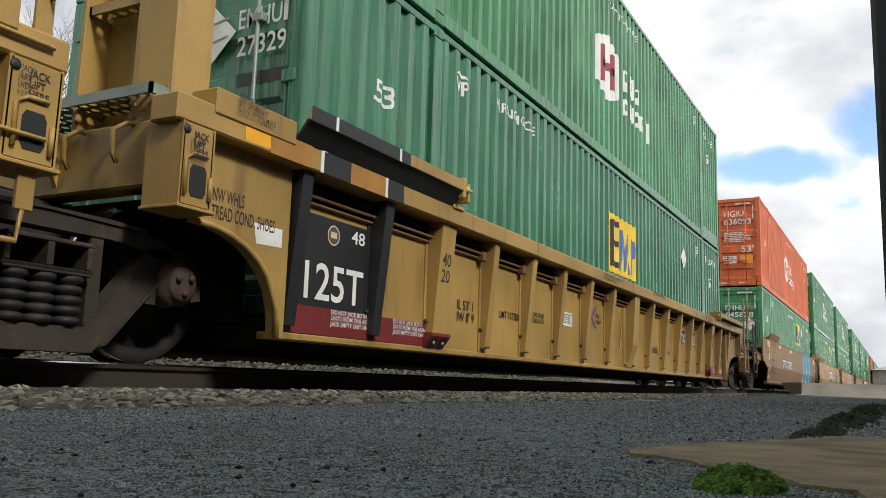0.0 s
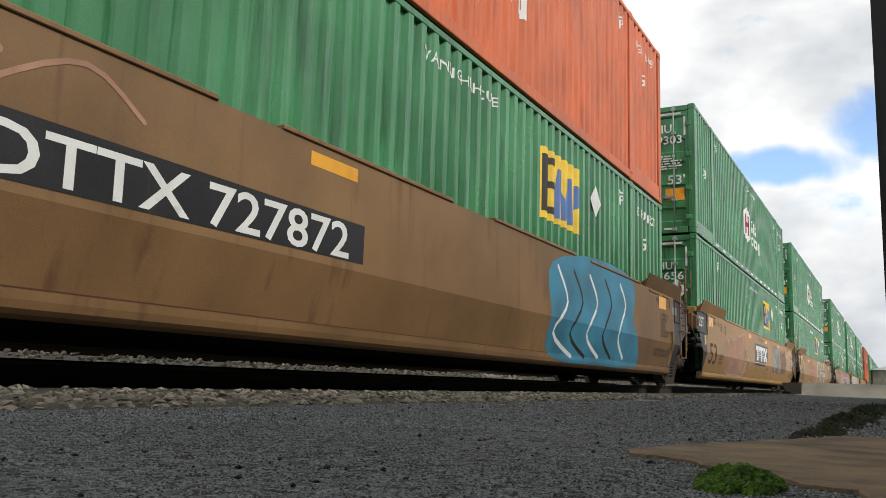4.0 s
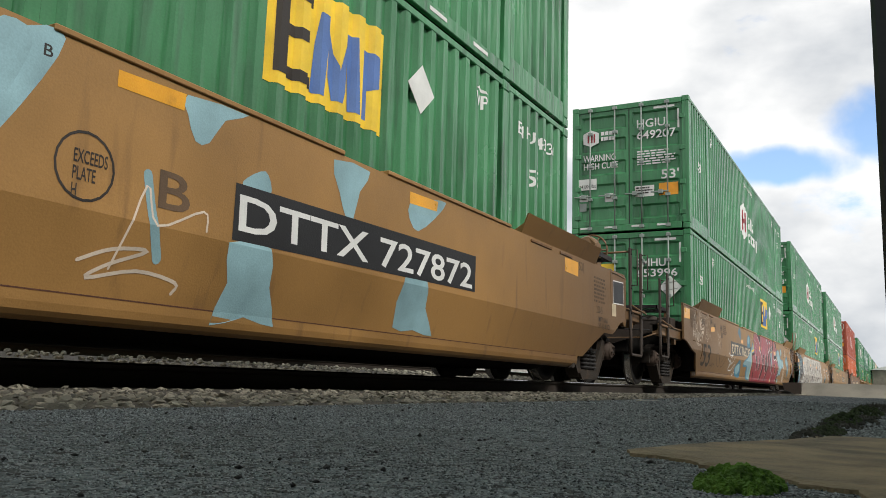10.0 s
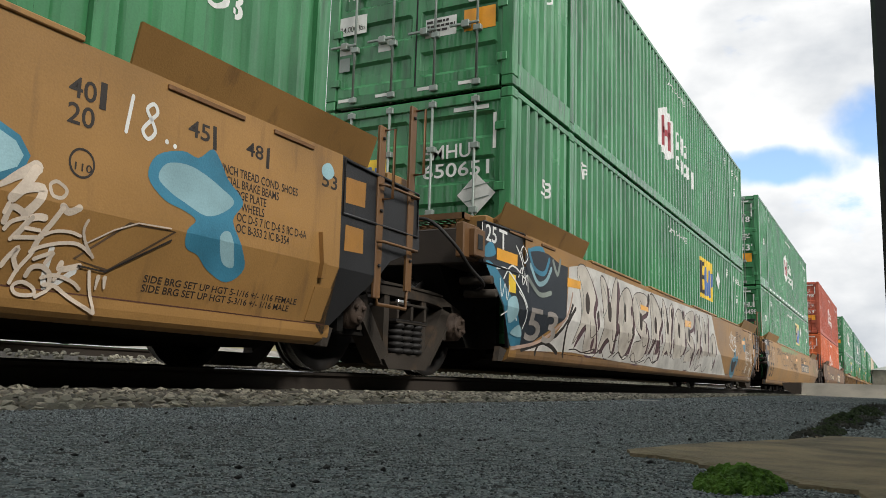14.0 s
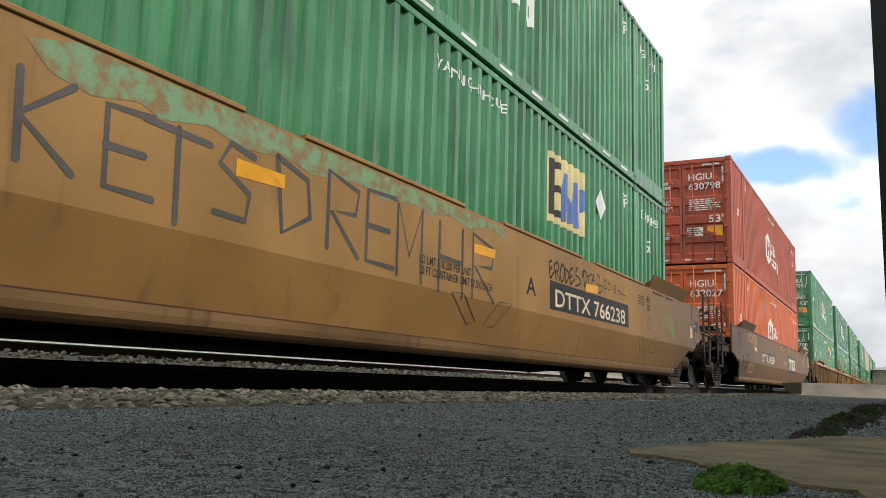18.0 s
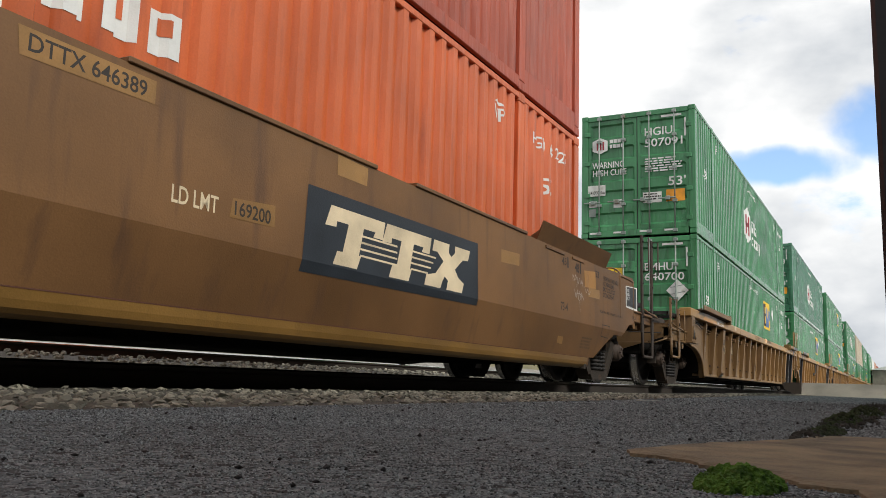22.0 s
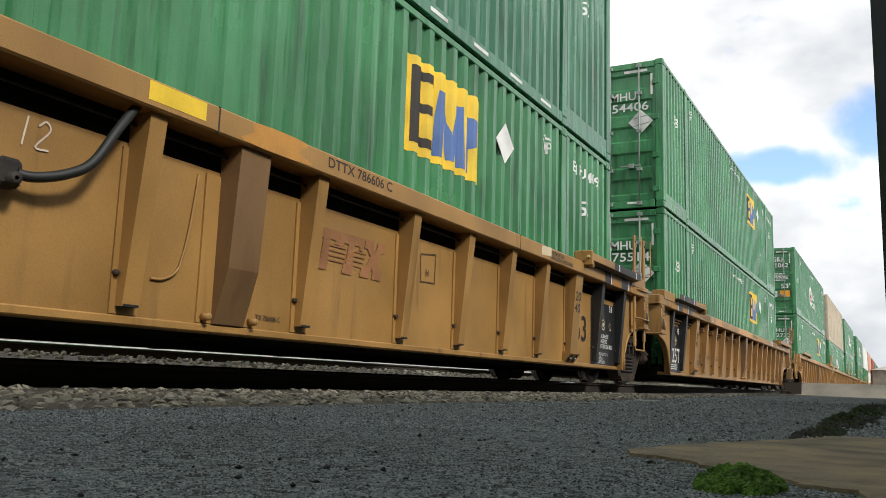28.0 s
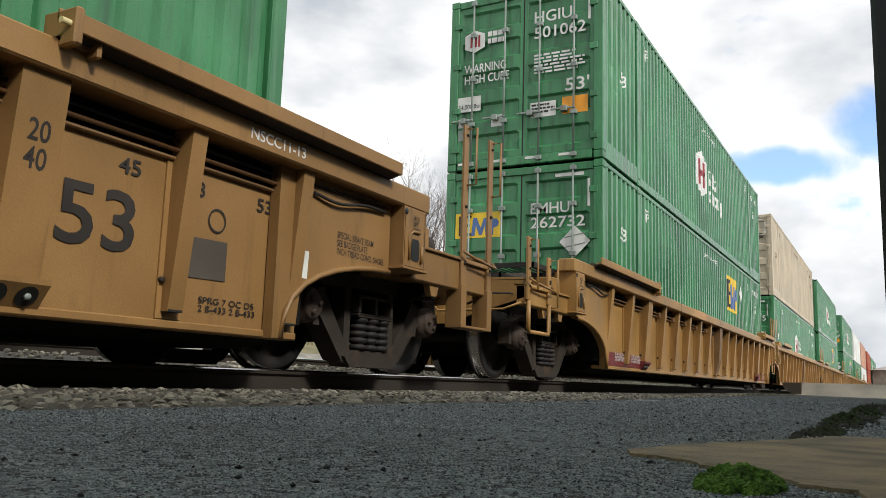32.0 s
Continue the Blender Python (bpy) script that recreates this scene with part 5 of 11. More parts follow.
                truck(car, -1.76, detail > 0)
            else:
                ladder(car, 16.62, CAR["brown"], z1=1.90, dx=0.46, top2=2.2)
        else:
            pm = CAR["soot"]
            if which == "near":
                coupler_end(car, -1, -1.60, CAR["soot"] if tanks else m, ((-2.72, 0.80, 1.96), (-3.26, 0.80, 1.80)), 0.48, (0.84, 1.02),
                            [(-1.75, -2.65, 0.05, 2.5, 1.40), (-2.7, -3.2, 0.2, 2.4, 1.16)], tanks=tanks, brake=near_brake, tall_step=False, post_mat=pm, beam_mat=CAR["soot"])
            else:
                coupler_end(car, 1, 18.05, m, ((far_posts[0], 0.80, tall), (far_posts[1], 0.80, tall)), 0.43, (0.94, 1.10), far_decks, brake=far_brake, tall_step=False, post_mat=pm, beam_mat=CAR["soot"])
                if not far_brake:
                    for x in (18.75, 19.35):
                        part("brace", Geo().tube([(x, -0.14, 1.60), (x - 0.1, 0.75, 1.12)], 0.03, 6), pm, car)
            if detail:
                e0, e1, zt = (-1.68, -0.5, 1.52) if which == "near" else (17.38, 18.07, 1.53)
                part("panel_rim", Geo().tube(curve([(e0, -0.2, 0.90), (e0, -0.2, zt - 0.05), (e0 + 0.05, -0.2, zt), (e1 - 0.06, -0.2, zt - 0.01), (e1, -0.2, zt - 0.07), (e1, -0.2, 0.90)], 3), 0.013, 6), m, car)
            part("bulkhead", Geo().box(-1.5 if which == "near" else 16.4, -0.2 if which == "near" else 17.9, 0.05, WIDTH - 0.05, 0.98, 1.25, 0.01), UNDER, car)
            part("end_sheet", Geo().box(-0.25 if which == "near" else 16.3, -0.18 if which == "near" else 16.37, -0.1, WIDTH + 0.1, 0.3, 1.3), UNDER, car)
            truck(car, -1.43 if which == "near" else 17.65, detail > 0)
    return car


RIBS = [8.08 + s * d for d in (1.09, 2.11, 3.125, 4.11, 5.12) for s in (-1, 1)]
MIDDLE_RIBS = [8.08 + s * d for d in (0.75, 2.07, 3.10, 4.10, 5.08) for s in (-1, 1)]
WIDE_RIBS = [1.93, 14.23]


def ribbed_car(i, paint, near, far, label, black_near=False, black_far=False, detail=2, brake=False, maroon=False, pillar=False, belly=0.13):
    """A well car with a deep top chord, upright ribs and arched ends."""
    m = CAR[paint]
    car = thing("well_car", Matrix.Translation((STACKS[i], SIDE, RAIL)), label, "rail car", "well cars of the train")
    near_art, far_art = near == "joint", far == "joint"
    ribs = MIDDLE_RIBS if near_art and far_art else RIBS
    e0, e1 = (-1.38 if near_art else -1.90), (17.38 if far_art else 17.84)
    low = 0.222 if paint == "rust" else 0.19
    gt0 = 1.69 if paint.startswith("yellow") else 1.585
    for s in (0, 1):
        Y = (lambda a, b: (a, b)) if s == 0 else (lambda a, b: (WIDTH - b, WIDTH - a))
        part("top_chord", Geo().box(e0, e1, *Y(-0.25, -0.03), 1.33, 1.49, 0.012), CAR["ochre"] if paint == "rust" else m, car)
        part("side_sheet", Geo().box(-0.22, 16.38, *Y(-0.04, -0.02), low + 0.03, 1.17), m, car)
        # near-black sheet gives the shade band below the chord as colour
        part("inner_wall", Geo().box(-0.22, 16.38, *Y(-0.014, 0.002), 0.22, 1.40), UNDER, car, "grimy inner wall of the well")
        # ledge in darker umber: the shadow line below the pipe put into its colour
        if not (near_art and far_art and i):
            part("ledge", Geo().box(-0.22, 16.38, *Y(-0.075, -0.03), 1.150, 1.174, 0.008), CAR["umber"], car)
        part("bottom_sill", Geo().box(-0.22, 16.38, *Y(-0.06, 0.10), low, low + 0.05, 0.008), m, car)
        for a, b, flip in ((-0.34 if near_art else -1.16, 1.90, False), (14.26, 16.5 if far_art else 17.2, True)):
            y = (lambda q: q) if s == 0 else (lambda q: WIDTH - q)
            gz, gt = 1.488, (1.585 if flip else gt0)
            q = [(a, y(-0.25), gz), (b, y(-0.25), gz), (b, y(-0.345), gt - 0.07), (a, y(-0.345), gt - 0.07)]
            k = 0.02 if s == 0 else -0.02
            v = q + [(p[0], p[1] + k, p[2] + 0.006) for p in q]
            black = black_near if not flip else black_far
            g = Geo().add(v, [(0, 1, 2, 3), (7, 6, 5, 4), (0, 4, 5, 1), (1, 5, 6, 2), (2, 6, 7, 3), (3, 7, 4, 0)])
            g.box(a, b, *Y(-0.245, -0.20), 1.486, 1.53)
            gd = part("container_guide", Geo().box(a, b, *Y(-0.359, -0.341), gt - 0.075, gt + 0.02, 0.004), m, car, "steel container guide with an upright lip")
            # dark colour here stands in for the shaded underside of the guide
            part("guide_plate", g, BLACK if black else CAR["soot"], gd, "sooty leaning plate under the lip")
            if black and s == 0:
                c, d = (a, 0.94) if not flip else (15.2, b)
                on_lip = lambda u, w: (u, -0.3605, w)
                part("guide_paint", painted(quad(c, gt - 0.076, d - c, 0.096), on_lip), BLACK, gd, "black paint on the guide")
                for u in (0.18, 1.02) if not flip else (b - 1.1, b - 0.25):
                    part("guide_mark", painted(quad(u - 0.25 * (not flip), gt - 0.077, 0.032, 0.098), lambda u, w: (u, -0.3615, w)), LETTER, gd, "white mark on the guide")
            for u in (a + 0.15, (a + b) / 2, b - 0.12) if detail and s == 0 else ():
                part("gusset", Geo().prism([(y(-0.24), 1.492), (y(-0.10), 1.492), (y(-0.10), 1.50), (y(-0.30), gt - 0.02)], u - 0.012, u + 0.012, "x"), m, gd)
            if detail:
                xx = b if not flip else a
                y0, y1 = Y(-0.30, -0.12)
                la = part("latch", Geo().box(xx - 0.03, xx + 0.02, y0 - 0.065, y1, gt - 0.14, gt + 0.05, 0.012).box(xx + 0.13, xx + 0.16, y0 - 0.03, y1, gt - 0.15, gt + 0.03, 0.01)
                     .box(xx - 0.03, xx + 0.17, y0 + 0.03, y1, 1.47, 1.51, 0.008).box(xx - 0.03, xx + 0.16, y0 + 0.06, y0 + 0.08, gt - 0.02, gt + 0.06, 0.006), m, gd, "cast container latch")
                part("latch_pin", Geo().tube([(xx - 0.08, y0 - 0.02, gt - 0.035), (xx + 0.19, y0 - 0.02, gt - 0.035)], 0.017, 8).tube([(xx + 0.05, y0 - 0.02, gt - 0.035), (xx + 0.12, y0 - 0.02, gt - 0.035)], 0.032, 10), SIGN_PALE if s == 0 else m, la, "pale worn latch pin")
        if s == 0:
            for u in ribs + WIDE_RIBS + [0.93, 15.23, -0.13, 16.25]:
                wide = u in WIDE_RIBS
                w = 0.128 if wide else 0.058
                black = (black_near and u < 1.1) or (black_far and u > 15)
                foot = 0.36 if wide else 0.285
                y_foot = -0.125 if wide else -0.105
                coat_ = BLACK if black else m
                p = part("rib", Geo().prism([(y_foot, foot), (-0.045, foot), (-0.045, 1.34), (-0.205, 1.34)], u - w, u + w, "x"), coat_, car)
                if detail:
                    part("rib_flange", Geo().box(u - w - 0.036, u + w + 0.036, -0.053, -0.042, 0.245, 1.145), coat_, p)
                if detail:
                    part("flange_bolt", kept("flange_bolt", lambda: Geo().lathe([(0.003, -0.075), (0.016, -0.075), (0.018, -0.05)], (0, 0, 0.46), "y", 8), CAR["soot"]), CAR["soot"], p, at=Matrix.Translation((u - w - 0.02, 0, 0)))
                if wide:
                    # hollow foot: a plate sloping back to the sheet, two round holes painted dark, a bolt in each
                    ft = part("foot_bracket", Geo().prism([(-0.145, 0.362), (-0.145, 0.335), (-0.06, 0.225), (-0.045, 0.225), (-0.045, 0.362)], u - 0.175, u + 0.175, "x"), coat_ if not maroon else MAROON, p)
                    for q in (-0.08, 0.08):
                        hole = lambda a, c: (a, -0.1025 + 0.61 * c - 0.003, 0.28 - 0.79 * c - 0.003)
                        part("slot", painted((circle(u + q, 0.0, 0.058, 14), [tuple(range(14))]), hole), RUBBER, ft)
                        part("bolt", Geo().lathe([(0.003, -0.018), (0.016, -0.018), (0.018, 0.004)], (0, 0, 0), "y", 6), GALV, ft, at=Matrix.Translation((u + q, -0.103, 0.277)))
                elif detail:
                    # black boxes paint in the dark of the rib's open lower end
                    part("drain_hole", kept("drain_hole", lambda: Geo().box(-0.05, 0.05, -0.099, -0.05, 0.2825, 0.287).box(-0.052, 0.052, -0.108, -0.10, 0.284, 0.297), RUBBER), RUBBER, p, at=Matrix.Translation((u, 0, 0)))
            mid = part("rib", Geo().prism([(-0.045, 1.34), (-0.21, 1.34), (-0.165, 0.58), (-0.07, 0.245), (-0.045, 0.245)], 7.98, 8.25, "x"), m if paint.startswith("yellow") else CAR["umber"], car)
            part("rib_flange", Geo().box(7.86, 8.37, -0.054, -0.042, 0.245, 1.145), m, mid)
            part("weld_bead", Geo().tube(curve([(7.80, -0.048, 1.12), (7.76, -0.05, 0.8), (7.70, -0.05, 0.55), (7.60, -0.05, 0.47), (7.50, -0.047, 0.46)], 4), 0.009, 5), m, mid)
            for u in (7.91, 8.32):
                part("lug", Geo().lathe([(0.004, -0.11), (0.022, -0.11), (0.026, -0.05)], (u, 0, 0.28), "y", 10), m, car)
            for z, r in ((1.262, 0.010),) if near_art and far_art and i else ((1.262, 0.010), (1.205, 0.014)):
                part("brake_pipe", Geo().tube([(-0.6, -0.09, z), (16.7, -0.09, z)], r, 8), STEEL if r < 0.012 else CAR["brown"], car)
            for u in () if near_art and far_art and i else ribs[::2]:
                part("pipe_clamp", Geo().box(u - 0.17, u - 0.09, -0.13, -0.045, 1.13, 1.225, 0.01), CAR["brown"], car)
            for u in (3.9, 7.72, 12.2):
                part("chord_seam", Geo().box(u, u + 0.012, -0.2515, -0.20, 1.331, 1.489), CAR["soot"], car)
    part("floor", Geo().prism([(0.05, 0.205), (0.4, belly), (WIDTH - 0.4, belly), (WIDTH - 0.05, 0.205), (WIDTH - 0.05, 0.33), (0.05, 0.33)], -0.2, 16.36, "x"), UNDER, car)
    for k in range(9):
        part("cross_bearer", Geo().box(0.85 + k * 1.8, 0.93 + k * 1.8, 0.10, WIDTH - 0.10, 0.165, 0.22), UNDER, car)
    for which, art, sgn, black in (("near", near_art, -1, black_near), ("far", far_art, 1, black_far)):
        M = (lambda u: u) if which == "near" else (lambda u: 16.16 - u)
        # ed: end of the chord; jack plate: j0 to j1
        ed, ju, foot = (((-1.38, (-1.33, -1.08), -0.30) if art else (-1.90, (-1.85, -1.52), -0.24)) if which == "near" else
                        ((-1.22, (-1.20, -0.92), -0.22) if art else (-1.68, (-1.62, -1.27), 0.04)))
        inner = ju[1] + 0.02
        arch = [(foot + 0.08, 0.19), (foot, 0.19)] + [(foot + (inner - foot) * (1 - math.cos(a)), 0.19 + (0.63 if art else 0.60) * math.sin(a) ** 0.8) for a in [math.pi / 2 * k / 8 for k in range(1, 9)]]
        sh = [(M(u), z) for u, z in [(foot + 0.08, 1.34)] + arch + [(inner, 1.34)]]
        jz = 0.86 if art else 0.84
        for y in (-0.13, WIDTH + 0.05):
            part("end_cheek", Geo().prism(sh, y, y + 0.08), m, car)
            rim = [(M(u), y - 0.005 if y < 1 else y + 0.085, z) for u, z in arch[1:]]
            part("arch_rim", Geo().tube(rim, 0.022, 6), m, car)
            j0, j1 = sorted((M(ju[0]), M(ju[1])))
            ya, yb = (y - 0.12, y + 0.16) if y < 1 else (y - 0.08, y + 0.20)
            g = Geo().box(j0, j1, ya, ya + 0.025, jz, 1.335, 0.012).box(j0, j0 + 0.02, ya, yb, jz, 1.335).box(j1 - 0.02, j1, ya, yb, jz, 1.335)
            bk = part("jack_bracket", g, m, car)
            part("bracket_flange", Geo().box(j0 - 0.02, j1 + 0.02, ya - 0.02, yb, jz - 0.02, jz, 0.004), m, bk)
            if y < 0:
                c = (j0 + j1) / 2 + 0.01
                yf = ya - 0.004
                part("slot", Geo().prism([(c - 0.045, jz + 0.06), (c + 0.045, jz + 0.06), (c + 0.062, jz + 0.09), (c + 0.062, jz + 0.21), (c + 0.045, jz + 0.24), (c - 0.045, jz + 0.24), (c - 0.062, jz + 0.21), (c - 0.062, jz + 0.09)], yf, ya + 0.01), RUBBER, bk)
                part("slot_rim", Geo().tube([(c - 0.10, ya - 0.008, jz + 0.06), (c - 0.10, ya - 0.008, jz + 0.26), (c - 0.05, ya - 0.008, jz + 0.30), (c + 0.06, ya - 0.008, jz + 0.30)], 0.013, 6).tube([(c + 0.09, ya - 0.008, jz + 0.19), (c + 0.09, ya - 0.008, jz + 0.05)], 0.014, 6), m, bk)
                part("hand_hole", Geo().lathe([(0.002, ya - 0.003), (0.028, ya - 0.003), (0.028, ya + 0.01)], (j0 + 0.03, 0, 1.29), "y", 12), RUBBER, bk)
                for du, words_ in ((0.02, "JACK\nLIFT\nHERE"),):
                    words(car, words_, c - 0.05, jz + 0.46, 0.11, 0.135, INK, flat_paint(ya))
        tip = M(ed)
        if art:
            p0, p1 = sorted((M(ed + 0.28), M(ed + 1.02)))
            part("label_plate", Geo().box(p0, p1, -0.262, -0.05, 1.44, 1.60, 0.008), m, car)
            part("end_beam", Geo().box(*sorted((M(ed + 0.12), M(ed + 0.30))), -0.02, WIDTH + 0.02, 1.0, 1.40, 0.015), m, car)
            part("end_rib", Geo().prism([(M(ed + 0.12), 1.40), (M(ed - 0.02), 1.40), (M(ed - 0.02), 1.36), (M(ed + 0.12), 1.05)], 0.86, 0.90), m, car)
            part("walkway_plate", perforated(*sorted((M(ed + 0.02), M(-0.2))), 0.0, 2.5, 1.57), GALV, car, "perforated steel walkway plate")
            part("end_sheet", Geo().prism([(M(-1.0), 1.0), (M(-0.25), 1.0), (M(-0.25), 0.30), (M(-0.35), 0.30)], 0.20, WIDTH - 0.20), UNDER, car)
            if which == "near":
                articulated_joint(car, -1.76)
                truck(car, -1.76, detail > 0)
            else:
                ladder(car, 16.72, m)
            if pillar and which == "near":
                pl = part("guide_pillar", Geo().box(-1.22, -0.92, -0.02, 0.33, 1.0, 3.0, 0.012), m, car, "tall bolted steel pillar over the truck")
                part("pillar_web", Geo().box(-1.02, -0.96, 0.33, 0.82, 1.36, 3.0), m, pl)
                part("pillar_flange", Geo().box(-1.22, -0.92, 0.80, 0.84, 1.36, 3.0, 0.006), m, pl)
                part("pillar_shelf", perforated(-1.2, -0.92, 0.33, 0.80, 2.24), m, pl)
                for y in (0.02, 0.06, 0.28):
                    for z in (1.44, 1.52, 1.6):
                        part("bolt", KEPT["bolt"] if "bolt" in KEPT else Geo().box(-0.01, 0.01, -0.01, 0.01, -0.01, 0.01), m, pl, at=pose(-1.22, y, z, 0, 0, -90))
                for y in (0.72, 0.30):
                    part("chain_loop", loop([(-1.30, y, 1.15), (-1.34, y, 1.2), (-1.34, y, 1.34), (-1.30, y - 0.06, 1.38), (-1.24, y - 0.08, 1.38)], 0.016), m, pl)
        else:
            if which == "near":
                coupler_end(car, -1, -1.70, m, ((-2.53, 0.85, 1.40), (-3.14, 0.85, 1.55)), 0.51, (0.80, 1.02),
                            [(-1.55, -2.50, 0.05, 2.5, 1.36), (-2.56, -3.10, 0.2, 2.4, 1.16)], tall_step=False)
            else:
                coupler_end(car, 1, 17.80, m, ((18.66, 0.78, 2.36), (19.21, 0.78, 2.36)), 0.45, (0.78, 1.07),
                            [(17.9, 19.1, 0.25, 2.4, 1.20)], brake=(19.55, 0.30, 1.50) if brake else None)
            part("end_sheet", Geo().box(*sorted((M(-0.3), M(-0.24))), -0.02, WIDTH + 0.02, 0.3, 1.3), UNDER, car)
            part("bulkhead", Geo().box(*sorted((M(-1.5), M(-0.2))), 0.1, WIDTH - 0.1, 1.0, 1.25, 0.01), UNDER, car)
            truck(car, -1.66 if which == "near" else 17.72, detail > 0)
            part("brake_hose", Geo().tube(curve([(M(-0.22), -0.15, 1.215), (M(-0.5), -0.165, 1.19), (M(-0.85), -0.165, 1.245), (M(-1.15), -0.15, 1.25)], 4), 0.012, 6).tube([(M(-0.2), -0.14, 1.27), (M(-1.2), -0.14, 1.29)], 0.009, 6), STEEL, car, "dark brake pipe")
        if black:
            a, b = sorted((M(-0.11 if which == "near" else -0.05), M(0.93 if which == "near" else 1.0)))
            part("end_panel", Geo().box(a, b, -0.050, -0.042, 0.24, 1.10), BLACK, car, "black painted side panel")
            for c, d, coat_, name in ((-0.60, -0.18, RUSTORANGE, "reflective_tape"), (-0.075, -0.04, LETTER, "white_mark"), (-0.04, 0.286, BLACK, "black_band"),
                                      (0.286, 0.755, RUSTORANGE, "reflective_tape"), (0.755, 0.79, LETTER, "white_mark"), (0.79, 1.03, BLACK, "black_band")):
                part(name, Geo().box(*sorted((M(c), M(d))), -0.2535, -0.24, 1.334, 1.486), coat_, car)
        if maroon:
            a, b = sorted((M(-0.05 if which == "near" else 0.2), M(2.12)))
            part("jack_panel", Geo().box(a, b, -0.056, -0.044, 0.245, 0.44), MAROON, car, "dark red jacking panel with white writing")
            lay2 = flat_paint(-0.056)
            if which == "far":
                part("jack_panel", Geo().box(13.99, 14.23, -0.166, -0.158, 0.235, 0.43), MAROON, car, "dark red jacking panel")
            for u in (a + 0.44, a + 1.3):
                words(car, "DO NOT JACK BOTH\nUNITS FROM THIS AREA\nJACK EMPTY UNIT ONLY", u, 0.47, 0.55, 0.13, LETTER, lay2)
    return car


def stack(i, low, high, detail=2):
    """The two containers in well i."""
    made = []
    for (kind, colour, number, *rest), z in ((low, RAIL + WELL), (high, RAIL + WELL + HEIGHT + 0.02)):
        made.append(container(kind, colour, number, Matrix.Translation((STACKS[i], SIDE, z)), detail=detail, **(rest[0] if rest else {})))
    return made


LOADS = {
    0: (("square", "green", "270418", {"reverse_marks": True}), ("hub", "green", "649105")),
    1: (("square", "teal", "273291", {"reverse_marks": True}), ("hub", "green", "649382")),
    2: (("square", "green", "645828"), ("hub", "orange", "636093")),
    3: (("square", "green", "643656", {"no53": True}), ("hub", "green", "649303", {"dashes": True})),
    4: (("square", "green", "643536"), ("hub", "green", "649476", {"dashes": True})),
    5: (("square", "green", "653996"), ("hub", "green", "649207")),
    6: (("square", "green", "650651"), ("hub", "green", "649747")),
    7: (("square", "green", "644498", {"door_swap": True, "cream": True}), ("hub", "green", "649118", {"dashes": True})),
    8: (("hub", "orange", "632027"), ("hub", "red", "630798")),
    9: (("square", "green", "640700", {"low53": True}), ("hub", "green", "507091")),
    10: (("square", "green", "640093"), ("hub", "teal", "501433", {"dashes": True})),
    11: (("square", "green", "275514"), ("square", "green", "654406")),
    12: (("square", "green", "262732"), ("hub", "green", "501062")),
    13: (("hub", "green", "649155"), ("plain", "tan", "155")),
    14: (("square", "green", "641072"), ("hub", "green", "649031")),
    15: (("square", "green", "651730"), ("hub", "green", "507211")),
    16: (("square", "green", "651180"), ("plain", "white", "288400")),
    17: (("plain", "white", "288112"), ("plain", "rose", "120311")),
    18: (("plain", "red", "630112"), ("plain", "red", "630455")),
    19: (("square", "green", "644001"), ("hub", "green", "507300")),
    20: (("square", "green", "644921"), ("hub", "green", "507411")),
}
MOVING = {}
for i, (low, high) in LOADS.items():
    MOVING[i] = stack(i, low, high, 2 if i < 14 else 0)

CARS = {}
CARS[0] = ribbed_car(0, "yellow", "joint", "joint", "yellow ribbed well car under stacked containers", black_near=True)
CARS[1] = ribbed_car(1, "yellow_far", "joint", "coupler", "yellow ribbed well car with a black 125T panel", black_near=True, maroon=True, pillar=True, brake=True)
CARS[2] = smooth_car(2, "umber", "coupler", "joint", "brown smooth-sided well car with dusty lettering", black_far=True)
CARS[3] = smooth_car(3, "orange_tan", "joint", "joint", "tan smooth-sided well car with a pink painted blotch", black_near=True, black_far=True, chord_paint=CAR["golden"])
CARS[4] = smooth_car(4, "caramel_far", "joint", "coupler", "tan smooth-sided well car with blue and dotted graffiti", black_near=True, far_brake=(18.45, 0.42, 2.02), tall=2.05, far_posts=(18.52, 19.12), far_decks=[(16.95, 17.78, -0.1, 2.4, 1.78)])
CARS[5] = smooth_car(5, "caramel_near", "coupler", "joint", "tan smooth-sided well car with large red graffiti", near_brake=(-2.6, 2.1, 2.25), black_far=True, belly=0.15)
CARS[6] = smooth_car(6, "caramel", "joint", "joint", "tan well car covered in white and dark graffiti", black_near=True, black_far=True, chord_paint=CAR["umber"])
CARS[7] = smooth_car(7, "caramel_far", "joint", "coupler", "tan smooth-sided well car with black handwritten graffiti", black_near=True, belly=0.205, chord_paint=CAR["umber"])
CARS[8] = smooth_car(8, "brown_near", "coupler", "coupler", "dark brown single smooth-sided well car", tanks=True, far_brake=(20.05, 0.78, 1.80), far_decks=[(17.3, 19.1, 0.05, 2.5, 1.55), (19.15, 19.75, 0.1, 2.4, 1.34)], tall=2.36, belly=0.205, chord_paint=CAR["bronze"])
CARS[9] = ribbed_car(9, "rust", "coupler", "joint", "weathered ochre ribbed well car", black_far=True, belly=0.157)
CARS[10] = ribbed_car(10, "ochre", "joint", "joint", "weathered ochre ribbed well car with black end panels", black_near=True, black_far=True, belly=0.16)
CARS[11] = ribbed_car(11, "ochre_far", "joint", "coupler", "ochre ribbed well car with a black 125T panel", black_near=True)
CARS[12] = ribbed_car(12, "ochre", "coupler", "joint", "ochre ribbed well car with yellow ladders", maroon=True)
for i in range(13, 21):
    near, far = (("joint", "joint"), ("joint", "coupler"), ("coupler", "joint"))[(i - 13) % 3]
    CARS[i] = ribbed_car(i, "ochre", near, far, "distant ochre ribbed well car under stacked containers", detail=0)


